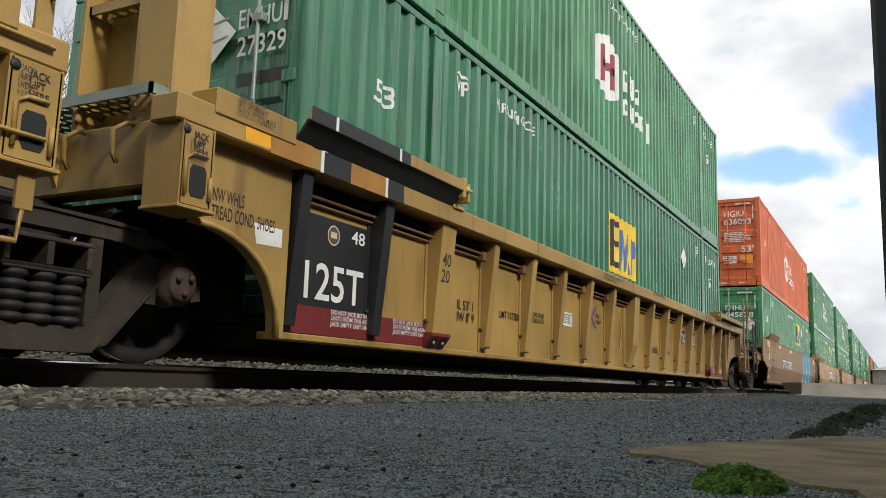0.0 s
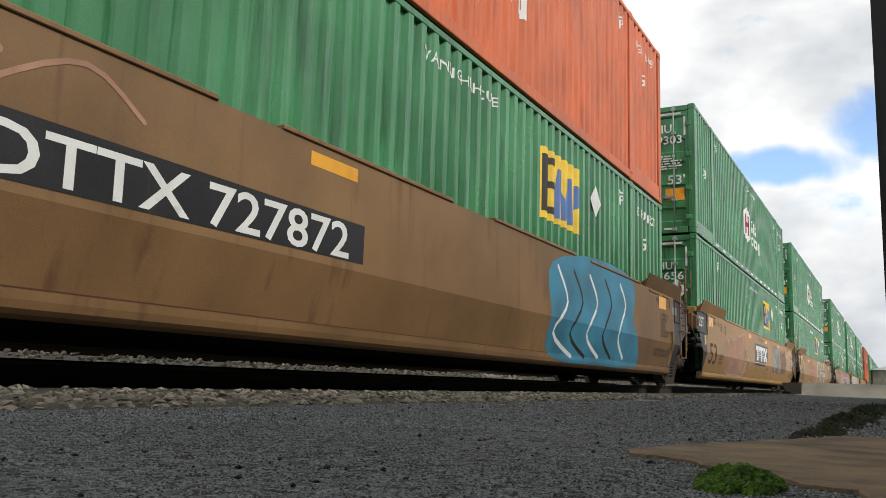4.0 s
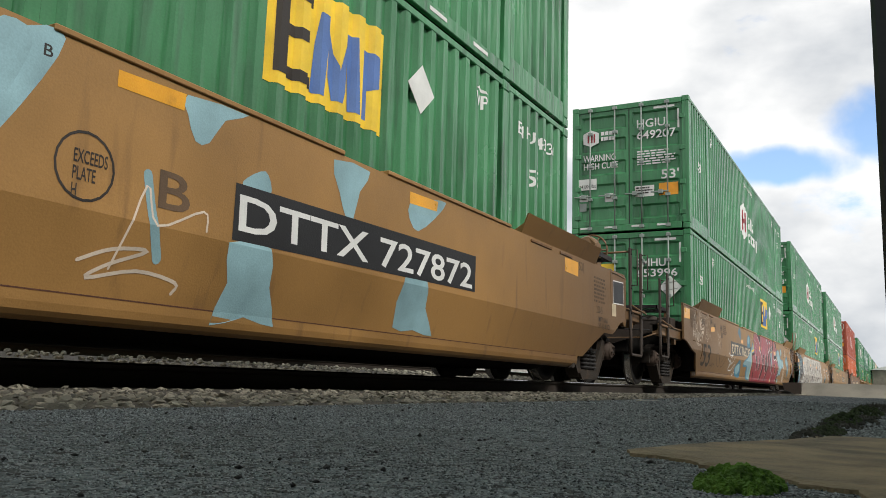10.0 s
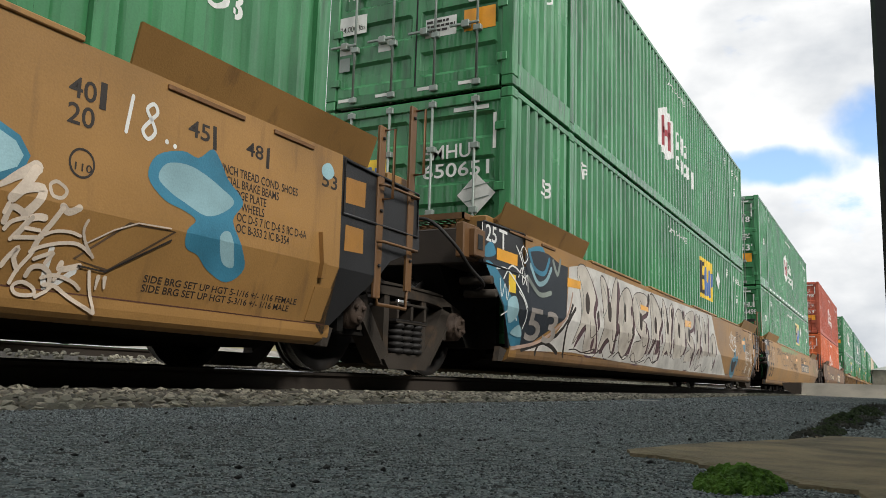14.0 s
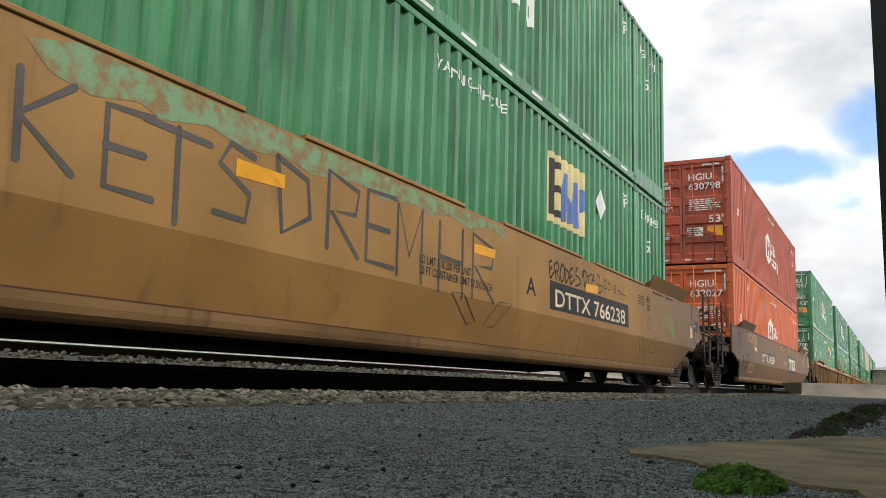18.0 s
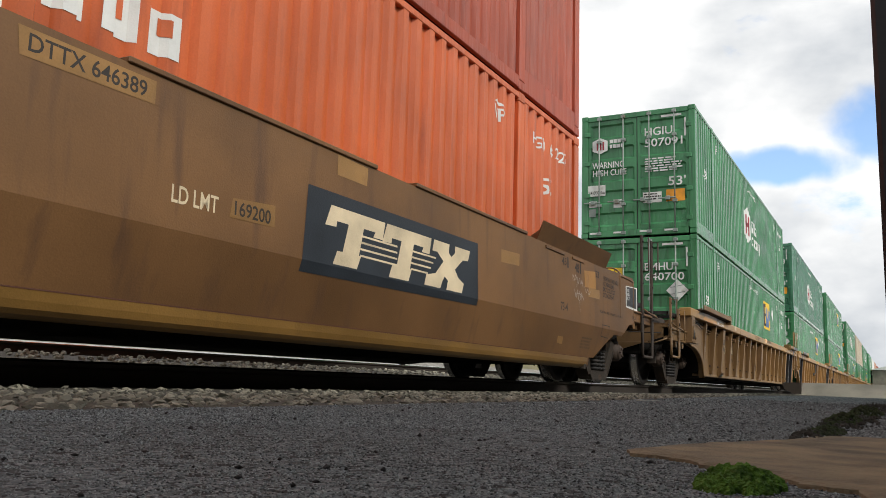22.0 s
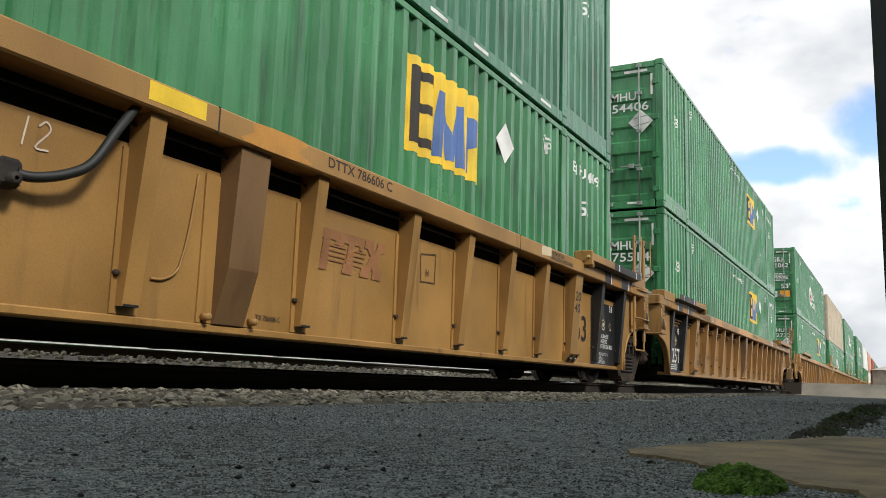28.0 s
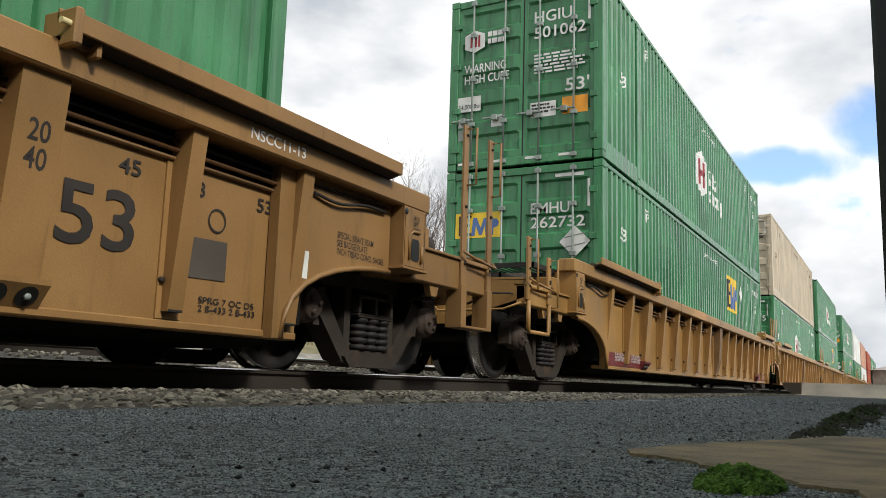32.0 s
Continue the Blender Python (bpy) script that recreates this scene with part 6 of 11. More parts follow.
# ---- paint and writing on the cars ----
def paint_of(name, c, rough=0.55, **k):
    return material(name, c, rough, spread=k.pop("spread", 0.14), scale=k.pop("scale", 2.5), **k)


PINK = paint_of("faded_pink_spray", (0.36, 0.195, 0.125), 0.65)
PALEPINK = paint_of("pale_pink_spray", (0.46, 0.32, 0.25), 0.65)
PALE = paint_of("thin_white_spray", (0.62, 0.52, 0.42), 0.7)
PURPLE = paint_of("purple_chalk", (0.16, 0.06, 0.22), 0.7)
CREAM = paint_of("cream_paint", (0.66, 0.54, 0.36), 0.6)
TEALPAINT = paint_of("teal_blue_spray", (0.045, 0.20, 0.30), 0.5)
SKYPAINT = paint_of("sky_blue_spray", (0.26, 0.42, 0.46), 0.5)
GREYTEAL = paint_of("grey_green_spray", (0.22, 0.25, 0.22), 0.6)
STEELBLUE = paint_of("blue_grey_spray", (0.125, 0.17, 0.19), 0.6)
PALEGREY = paint_of("pale_grey_spray", (0.28, 0.30, 0.275), 0.6)
CLOUDGREY = paint_of("grey_blue_spray", (0.25, 0.33, 0.36), 0.55)
UMBERINK = paint_of("brown_black_spray", (0.060, 0.046, 0.038), 0.6)
WORNWHITE = paint_of("worn_white_marker", (0.40, 0.34, 0.28), 0.7)
WORNAMBER = paint_of("worn_amber_tape", (0.46, 0.27, 0.05), 0.5, dark=(0.22, 0.135, 0.045), scale=7, mottle=0.3)
PLUM = paint_of("plum_spray", (0.12, 0.065, 0.075), 0.6)
DULLRED = paint_of("dull_red_spray", (0.27, 0.11, 0.075), 0.6, dark=(0.30, 0.14, 0.06), scale=4)
REDPAINT = paint_of("crimson_spray", (0.31, 0.026, 0.034), 0.42, dark=(0.17, 0.012, 0.02))
ROSEPAINT = paint_of("rose_spray", (0.34, 0.055, 0.10), 0.45)
NAVY = paint_of("dark_navy_paint", (0.022, 0.028, 0.036), 0.5)
WHITEPAINT = paint_of("dirty_white_spray", (0.55, 0.53, 0.49), 0.55, stain=(0.3, 0.26, 0.22))
BUBBLE = paint_of("thin_grey_brown_spray", (0.10, 0.078, 0.058), 0.65, dark=(0.16, 0.10, 0.055), scale=5)
MAUVE = paint_of("faded_mauve_spray", (0.27, 0.17, 0.13), 0.65)
THINMINT = paint_of("thin_green_overspray", (0.155, 0.185, 0.10), 0.7, dark=(0.24, 0.15, 0.065), scale=9, mottle=0.3)
MINT = paint_of("mint_green_spray", (0.16, 0.26, 0.14), 0.65, dark=(0.24, 0.16, 0.07), scale=12, mottle=0.25)
PALEWALL = paint_of("pale_cream_spray", (0.50, 0.46, 0.40), 0.55, dark=(0.36, 0.32, 0.27), scale=3)
WARMGREY = paint_of("warm_grey_spray", (0.30, 0.27, 0.24), 0.6)
GREYINK = paint_of("grey_marker", (0.085, 0.075, 0.068), 0.65)
OCHREPATCH = paint_of("fresh_ochre_patch", (0.285, 0.152, 0.047), 0.5, stain=(0.2, 0.1, 0.04))
TOUCHUP = paint_of("orange_touch_up_paint", (0.46, 0.215, 0.040), 0.42, dark=(0.40, 0.19, 0.045), scale=5)
DUSKPANEL = paint_of("dusky_brown_panel", (0.085, 0.056, 0.034), 0.6)
SMOKED = paint_of("smoked_black_panel", (0.045, 0.038, 0.032), 0.6)
DARKPANEL = paint_of("faded_black_panel", (0.075, 0.062, 0.048), 0.6)
GHOST = paint_of("ghost_brown_paint", (0.30, 0.135, 0.055), 0.6)
COATS = {}
LEVEL = {"p": -0.045, "c": -0.25, "g": -0.30, "r": -0.16, "k": -0.13, "j": -0.28, "b": -0.052}


def rib_paint(car, name, shape, mat, label="", lift=0.0):
    """Paint on the leaning face of a rib, centred on it."""
    us = [p[0] for p in shape[0]]
    mid = (min(us) + max(us)) / 2
    rib = min(RIBS + WIDE_RIBS, key=lambda r: abs(r - mid))
    y0, z0 = (-0.125, 0.36) if rib in WIDE_RIBS else (-0.105, 0.285)
    ob = part(name, painted(shape, lambda u, v: (u - mid + rib, y0 + (-0.205 - y0) * (v - z0) / (1.34 - z0) - 0.0015, v)), mat, car, label)
    ob.location.y = -lift
    return ob


def coat(i, name, shape, mat, where):
    """Each coat lies just over those that it overlaps."""
    us, vs = [p[0] for p in shape[0]], [p[1] for p in shape[0]]
    box = (min(us), max(us), min(vs), max(vs))
    done = COATS.setdefault((i, where), [])
    level = 1 + max([k for o, k in done if o[0] < box[1] and box[0] < o[1] and o[2] < box[3] and box[2] < o[3]], default=0)
    done.append((box, level))
    lay = car_paint if where == "h" else rib_paint if where == "r" else flat_paint(LEVEL[where])
    return lay(CARS[i], name, shape, mat, "", 0.0003 * level)


def wr(i, s, u, z, w, h, mat, where):
    coat(i, "lettering", fit_box(flat_text(s), u, z, w, h), mat, where)


def pg(i, name, pts, mat, where, smooth=0):
    coat(i, name, poly(curve(pts, smooth, True) if smooth else pts), mat, where)


def sk(i, pts, w, mat, where, smooth, closed):
    coat(i, "painted_line", stroke(curve(pts, smooth, closed) if smooth > 1 else pts, w, closed), mat, where)


def ring(i, u, z, r, w, mat, where):
    coat(i, "painted_ring", stroke(circle(u, z, r), w, True), mat, where)


def disc(i, u, z, r, mat, where):
    coat(i, "round_decal", poly(circle(u, z, r)), mat, where)


def dots(i, pts, count, r, mat, where):
    line = curve(pts, 12, True)
    v, f = [], []
    for k in range(count):
        u, z = line[k * len(line) // count]
        n = len(v)
        v += circle(u, z, r, 8) + [(u - r * 0.4, z), (u + r * 0.4, z), (u, z - r * 3.0)]
        f += [tuple(range(n, n + 8)), (n + 8, n + 9, n + 10)]
    coat(i, "painted_dots", (v, f), mat, where)["kind"] = "stuff"


def sp(i, u, z, w, h, rows, seed, mat, where):
    coat(i, "small_print", bars(u, z, w, h, rows, seed), mat, where)


def bars_emblem(i, u, z, w, h, mat, where):
    """Two slab-footed T shapes and a crossed shape, joined by fine stripes."""
    k = lambda p: [(u + w * a, z + h * b) for a, b in p]
    tee = lambda a: [(a - 0.03, 0.67), (a, 1.02), (a + 0.325, 1.02), (a + 0.31, 0.69), (a + 0.25, 0.69), (a + 0.262, 0.79), (a + 0.19, 0.79), (a + 0.165, 0.30), (a + 0.177, 0.29), (a + 0.155, 0.06), (a + 0.018, 0.06), (a + 0.04, 0.29), (a + 0.07, 0.29), (a + 0.10, 0.78), (a + 0.035, 0.78), (a + 0.03, 0.68)]
    for sh in (tee(0.0), tee(0.338)):
        coat(i, "emblem_letter", poly(k(sh)), mat, where)
    coat(i, "emblem_cross", poly(k([(0.685, 1.02), (0.813, 1.02), (0.808, 0.84), (0.831, 0.77), (0.863, 0.88), (0.863, 1.02), (1.0, 1.02), (0.982, 0.79), (0.932, 0.77), (0.863, 0.53), (0.895, 0.37), (0.945, 0.28), (0.927, 0.07), (0.79, 0.07), (0.804, 0.26), (0.776, 0.33), (0.758, 0.23), (0.74, 0.07), (0.612, 0.07), (0.626, 0.28), (0.699, 0.35), (0.763, 0.63), (0.712, 0.79), (0.671, 0.79)])), mat, where)
    for n in range(4):
        v = 0.29 + 0.115 * n
        for a, b in ((0.172, 0.41), (0.51, 0.64 + 0.02 * n)):
            coat(i, "emblem_stripe", quad(u + w * a, z + h * v, w * (b - a), h * 0.035), mat, where)


def mural():
    """A crowded wall of letter-like shapes in black, grey and white along the pale ground."""
    r = random.Random(15)
    u, n = 1.55, 0
    while u < 10.4:
        w = r.uniform(0.58, 0.92)
        h = 1.05 if u < 9.6 else 0.8
        j = lambda a, b: (u + w * (a + r.uniform(-0.07, 0.07)), 0.36 + h * (b + r.uniform(-0.04, 0.04)))
        if n % 4 == 0:
            body = [j(0.15, 0.95), j(0.5, 1.0), j(0.95, 0.7), j(0.75, 0.45), j(1.0, 0.1), j(0.6, 0.0), j(0.45, 0.35), j(0.1, 0.05), j(0.2, 0.5)]
        elif n % 4 == 1:
            body = [j(0.1, 1.0), j(0.4, 0.9), j(0.5, 0.55), j(0.75, 0.95), j(1.0, 1.0), j(0.8, 0.4), j(0.9, 0.05), j(0.5, 0.2), j(0.1, 0.0), j(0.25, 0.5)]
        elif n % 4 == 2:
            body = [j(0.5, 1.0), j(0.95, 0.8), j(1.0, 0.3), j(0.6, 0.0), j(0.1, 0.2), j(0.0, 0.7)]
        else:
            body = [j(0.0, 0.9), j(0.9, 1.0), j(0.95, 0.75), j(0.4, 0.65), j(0.85, 0.5), j(0.9, 0.1), j(0.2, 0.0), j(0.1, 0.2), j(0.5, 0.3), j(0.05, 0.5)]
        pg(6, "graffiti_shade", [(a + 0.085, b - 0.05) for a, b in body], PLUM, "h", 4)
        pg(6, "graffiti_fill", body, PALEWALL, "h", 4)
        sk(6, body, r.uniform(0.012, 0.022), UMBERINK, "h", 4, True)
        c = j(0.45, 0.6)
        pg(6, "graffiti_fill", [(c[0] + w * 0.11 * a, c[1] + 0.13 * b) for a, b in ((0, 1.1), (0.9, 0.3), (0.5, -1), (-0.6, -0.8), (-0.8, 0.4))], UMBERINK, "h", 4)
        sk(6, [j(0.2, 0.9), j(0.35, 0.7), j(0.25, 0.45)], 0.018, GREYTEAL, "h", 4, False)
        sk(6, [j(0.6, 0.35), j(0.75, 0.2), j(0.95, 0.25)], 0.014, UMBERINK, "h", 4, False)
        sk(6, [j(0.0, -0.02), j(0.3, 0.06), j(0.6, -0.03), j(1.0, 0.05)], 0.016, UMBERINK, "h", 4, False)
        if n % 2:
            sk(6, [(c[0] + 0.06 * math.cos(t), c[1] + 0.26 + 0.06 * math.sin(t)) for t in (0, 1.5, 3, 4.6)], 0.012, UMBERINK, "h", 4, True)
        for k in range(3):
            p = j(r.uniform(0.85, 1.1), r.uniform(0.05, 0.95))
            pg(6, "graffiti_fill", [(p[0] - 0.05, p[1] + 0.02), (p[0] + 0.03, p[1] + 0.09), (p[0] + 0.06, p[1] - 0.01), (p[0] + 0.01, p[1] - 0.10)], PLUM if k else UMBERINK, "h", 3)
        u += w * 1.04
        n += 1


wr(1, '125T', 0.07, 0.49, 0.73, 0.27, LETTER, "b")
wr(1, '48', 0.62, 0.96, 0.18, 0.10, LETTER, "b")
pg(1, "reflective_tape", [(0.09, 1.47), (0.56, 1.48), (0.57, 1.38), (0.10, 1.36)], AMBER, "c")
pg(1, "reflective_tape", [(-0.84, 1.44), (-0.38, 1.47), (-0.37, 1.36), (-0.83, 1.35)], AMBER, "c")
pg(1, "white_band", [(-0.05, 1.50), (0.00, 1.50), (0.02, 1.36), (-0.04, 1.36)], LETTER, "c")
pg(1, "white_band", [(0.69, 1.48), (0.76, 1.49), (0.77, 1.35), (0.70, 1.35)], LETTER, "c")
wr(1, '40\n20', 2.00, 0.81, 0.16, 0.26, INK, "r")
wr(1, "IL 53' 1\nIW 8' 9", 2.41, 0.51, 0.36, 0.21, INK, "p")
wr(1, 'LMT 117200', 3.37, 0.62, 0.51, 0.08, INK, "p")
wr(1, '20 FT CONTAINER\nLIMIT 57,500 EACH', 4.03, 0.63, 0.60, 0.13, INK, "p")
pg(1, "notice", [(5.11, 0.85), (5.60, 0.85), (5.60, 0.68), (5.11, 0.68)], STICKER, "p")
sp(1, 5.13, 0.70, 0.46, 0.13, 6, 2, FADED, "p")
wr(1, 'ext\nroad', 6.06, 0.81, 0.17, 0.13, INK, "p")
wr(1, 'any\nroad', 6.57, 0.80, 0.20, 0.13, INK, "p")
sk(1, [(6.25, 0.99), (6.39, 0.87), (6.54, 0.74)], 0.040, PURPLE, "p", 4, False)
sk(1, [(6.55, 1.00), (6.35, 0.86), (6.27, 0.74)], 0.040, PURPLE, "p", 4, False)
wr(1, 'NWG33G', 9.33, 0.53, 0.62, 0.10, INK, "p")
wr(1, 'L-200-8', 10.58, 0.55, 0.26, 0.05, INK, "p")
pg(1, "number_panel", [(11.49, 1.03), (12.13, 1.06), (12.12, 0.81), (11.48, 0.81)], BLACK, "p")
wr(1, 'DTTX', 11.51, 0.82, 0.57, 0.18, LETTER, "p")
pg(1, "number_panel", [(12.33, 1.06), (13.00, 1.08), (13.00, 0.80), (12.33, 0.80)], BLACK, "p")
wr(1, '90743', 12.36, 0.82, 0.61, 0.20, LETTER, "p")
wr(1, 'DTTX 790743 B', 8.89, 1.43, 0.81, 0.06, INK, "c")
wr(1, '53', 14.41, 0.59, 0.53, 0.29, INK, "p")
pg(1, "badge_plate", [(15.35, 0.90), (15.71, 0.91), (15.71, 0.64), (15.35, 0.63)], BLACK, "p")
wr(1, '45', 14.80, 0.95, 0.15, 0.11, INK, "p")
wr(1, '48', 15.29, 0.95, 0.13, 0.11, INK, "p")
wr(1, '53', 15.95, 0.98, 0.14, 0.10, INK, "p")
ring(1, 15.83, 0.92, 0.08, 0.012, INK, "p")
wr(1, '110', 15.78, 0.89, 0.10, 0.04, INK, "p")
disc(1, 15.98, 0.76, 0.08, FADED, "p")
wr(1, 'SPRG 7 OC D5\n2 B-432 2 B-432', 15.58, 0.48, 0.49, 0.10, INK, "p")
pg(1, "reflective_tape", [(14.30, 1.48), (14.86, 1.48), (14.87, 1.36), (14.31, 1.35)], WORNAMBER, "c")
pg(1, "reflective_tape", [(16.12, 1.46), (17.31, 1.48), (17.32, 1.40), (16.12, 1.35)], WORNAMBER, "c")
pg(1, "badge_plate", [(-0.57, 0.90), (-0.29, 0.90), (-0.29, 0.78), (-0.54, 0.77)], STICKER, "k")
wr(1, 'NW WHLS\nTREAD COND. SHOES', -0.95, 0.86, 0.58, 0.19, INK, "k")
wr(1, 'JACK\nLIFT\nHERE', -1.28, 1.13, 0.12, 0.15, INK, "j")
wr(1, 'SIDE BEARING\nSET UP HEIGHT\n5-3/16 +/- 1/16 MALE', -0.94, 1.49, 0.34, 0.12, INK, "j")
wr(0, 'JACK\nLIFT\nHERE', 17.12, 1.18, 0.07, 0.11, INK, "j")
wr(2, '53', 0.08, 0.52, 0.79, 0.45, INK, "h")
pg(2, "number_panel", [(3.03, 1.10), (6.19, 1.07), (6.18, 0.78), (3.00, 0.77)], BLACK, "h")
wr(2, 'DTTX 727872', 3.17, 0.79, 2.82, 0.26, LETTER, "h")
wr(2, '53', -0.11, 1.38, 0.13, 0.11, INK, "h")
pg(2, "stencil_bar", [(-0.18, 1.49), (-0.13, 1.49), (-0.13, 1.37), (-0.18, 1.37)], INK, "h")
wr(2, '48', 0.67, 1.39, 0.14, 0.09, INK, "h")
pg(2, "stencil_bar", [(0.61, 1.49), (0.64, 1.50), (0.65, 1.36), (0.62, 1.36)], INK, "h")
wr(2, '45', 1.14, 1.38, 0.13, 0.09, INK, "h")
pg(2, "stencil_bar", [(1.09, 1.48), (1.12, 1.49), (1.13, 1.35), (1.10, 1.35)], INK, "h")
wr(2, '40\n20', 1.90, 1.26, 0.16, 0.21, INK, "h")
pg(2, "reflective_tape", [(-0.64, 1.51), (-0.17, 1.51), (-0.18, 1.30), (-0.65, 1.30)], AMBER, "h")
pg(2, "reflective_tape", [(2.14, 1.50), (2.63, 1.51), (2.63, 1.40), (2.15, 1.38)], AMBER, "h")
pg(2, "reflective_tape", [(5.51, 1.48), (6.08, 1.48), (6.08, 1.38), (5.51, 1.38)], AMBER, "h")
sk(2, [(0.73, 0.70), (0.82, 0.86), (1.48, 1.26), (1.93, 1.16), (2.26, 1.13), (3.23, 1.35)], 0.045, PINK, "h", 4, False)
sk(2, [(1.48, 1.26), (1.78, 1.07), (2.11, 0.79)], 0.030, PINK, "h", 4, False)
sk(2, [(2.37, 0.80), (2.92, 0.93), (3.23, 1.22), (3.69, 1.44), (4.07, 1.25)], 0.030, PINK, "h", 4, False)
pg(2, "notice", [(-0.44, 1.12), (-0.27, 1.14), (-0.28, 0.92), (-0.45, 0.91)], CREAM, "h")
pg(2, "painted_patch", [(-0.29, 0.75), (-0.19, 0.76), (-0.21, 0.55), (-0.29, 0.55)], CREAM, "h")
pg(2, "painted_patch", [(-0.29, 0.46), (0.02, 0.46), (0.02, 0.36), (-0.27, 0.36)], CREAM, "h")
sp(2, -1.10, 1.09, 0.42, 0.33, 6, 4, FADED, "h")
sp(2, 0.94, 0.47, 0.61, 0.09, 2, 5, FADED, "h")
sk(2, [(-0.65, 1.24), (-0.60, 1.20), (-0.55, 1.26), (-0.49, 1.20), (-0.44, 1.26), (-0.37, 1.21), (-0.30, 1.26), (-0.23, 1.20), (-0.11, 1.22)], 0.012, LETTER, "h", 4, False)
pg(2, "graffiti_fill", [(10.11, 1.36), (11.69, 1.62), (13.49, 1.53), (13.50, 0.92), (13.98, 0.27), (12.13, 0.23), (10.26, 0.28), (10.06, 0.81)], TEALPAINT, "h", 4)
sk(2, [(10.29, 1.33), (10.61, 0.94), (10.22, 0.55), (10.99, 0.30)], 0.050, LETTER, "h", 4, False)
sk(2, [(10.85, 1.34), (11.16, 0.98), (10.78, 0.57), (11.49, 0.31)], 0.050, INK, "h", 4, False)
sk(2, [(11.46, 1.36), (11.75, 1.02), (11.38, 0.60), (12.03, 0.33)], 0.050, LETTER, "h", 4, False)
sk(2, [(12.11, 1.38), (12.38, 1.06), (12.03, 0.63), (12.58, 0.34)], 0.050, INK, "h", 4, False)
sk(2, [(12.82, 1.40), (13.07, 1.11), (12.73, 0.66), (13.18, 0.36)], 0.050, LETTER, "h", 4, False)
wr(2, '48', 14.89, 1.35, 0.12, 0.11, INK, "h")
pg(2, "stencil_bar", [(15.03, 1.46), (15.07, 1.46), (15.07, 1.31), (15.03, 1.31)], INK, "h")
wr(2, '53', 15.67, 1.36, 0.12, 0.11, INK, "h")
pg(2, "stencil_bar", [(15.79, 1.46), (15.84, 1.46), (15.84, 1.32), (15.79, 1.32)], INK, "h")
pg(2, "reflective_tape", [(15.07, 1.47), (15.54, 1.48), (15.53, 1.28), (15.07, 1.27)], AMBER, "h")
wr(2, '2 INCH TREAD COND. SHOES\nSPECIAL BRAKE BEAMS\nSEE BADGE PLATE\n38 INCH WHEELS\nSPRG 7 OC D-5 7 IC D-6 5 IIC D-6A\nSPRG 2 OC B-353 2 IC B-354', 15.15, 0.80, 0.64, 0.40, INK, "h")
wr(2, 'SIDE BRG SET UP HGT 5-1/16 +/- 1/16 FEMALE\nSIDE BRG SET UP HGT 5-3/16 +/- 1/16 MALE', 14.85, 0.47, 0.98, 0.13, INK, "h")
pg(2, "badge_plate", [(15.97, 1.37), (16.33, 1.38), (16.33, 1.25), (15.98, 1.24)], GALV, "h")
wr(3, '125T', -0.98, 1.21, 0.58, 0.20, LETTER, "h")
wr(3, '53', 0.15, 0.49, 0.81, 0.44, INK, "h")
wr(3, '53', -0.04, 1.36, 0.13, 0.10, INK, "h")
pg(3, "stencil_bar", [(-0.10, 1.46), (-0.07, 1.46), (-0.07, 1.31), (-0.10, 1.31)], INK, "h")
wr(3, '48', 0.76, 1.34, 0.13, 0.10, INK, "h")
pg(3, "stencil_bar", [(0.68, 1.46), (0.72, 1.46), (0.72, 1.31), (0.68, 1.31)], INK, "h")
wr(3, '45', 1.21, 1.34, 0.14, 0.10, INK, "h")
pg(3, "stencil_bar", [(1.16, 1.45), (1.19, 1.45), (1.19, 1.31), (1.16, 1.31)], INK, "h")
wr(3, '40\n20', 1.96, 1.20, 0.17, 0.22, INK, "h")
pg(3, "reflective_tape", [(0.11, 1.47), (0.58, 1.48), (0.58, 1.28), (0.10, 1.27)], AMBER, "h")
pg(3, "notice", [(-0.37, 1.06), (-0.20, 1.06), (-0.20, 0.87), (-0.37, 0.86)], CREAM, "h")
ring(3, 1.99, 0.91, 0.07, 0.012, INK, "h")
sp(3, 1.28, 0.50, 0.46, 0.23, 5, 6, FADED, "h")
sp(3, 1.45, 1.24, 0.29, 0.18, 5, 7, FADED, "h")
pg(3, "graffiti_fill", [(2.08, 1.17), (2.29, 1.09), (2.53, 1.11), (2.81, 1.24), (3.11, 1.16), (3.46, 1.20), (3.65, 1.31), (3.98, 1.28), (4.97, 1.40), (4.88, 0.92), (5.03, 0.63), (4.79, 0.33), (3.57, 0.33), (2.58, 0.34), (2.22, 0.55), (2.18, 0.86)], PINK, "h", 4)
sk(3, [(2.08, 1.17), (2.29, 1.09), (2.53, 1.11), (2.81, 1.24), (3.11, 1.16), (3.46, 1.20), (3.65, 1.31), (3.98, 1.28), (4.97, 1.40), (4.88, 0.92), (5.03, 0.63), (4.79, 0.33), (3.57, 0.33), (2.58, 0.34), (2.22, 0.55), (2.18, 0.86)], 0.025, PALEPINK, "h", 4, True)
sk(3, [(2.35, 0.75), (2.74, 0.89), (2.91, 0.51), (2.62, 0.59), (3.24, 0.62), (2.95, 0.82)], 0.015, PALEPINK, "h", 4, False)
sk(3, [(3.79, 0.86), (4.34, 0.86), (4.46, 0.64), (4.36, 0.46), (3.93, 0.71)], 0.015, PALEPINK, "h", 4, False)
wr(3, 'C', 4.88, 0.80, 0.24, 0.18, INK, "h")
sk(3, [(4.85, 0.44), (4.94, 0.63), (5.11, 0.63), (4.91, 0.43), (5.29, 0.50), (5.28, 0.66), (5.44, 0.81), (5.58, 0.49), (5.74, 0.69), (5.87, 0.56), (5.67, 0.38)], 0.018, PALE, "h", 4, False)
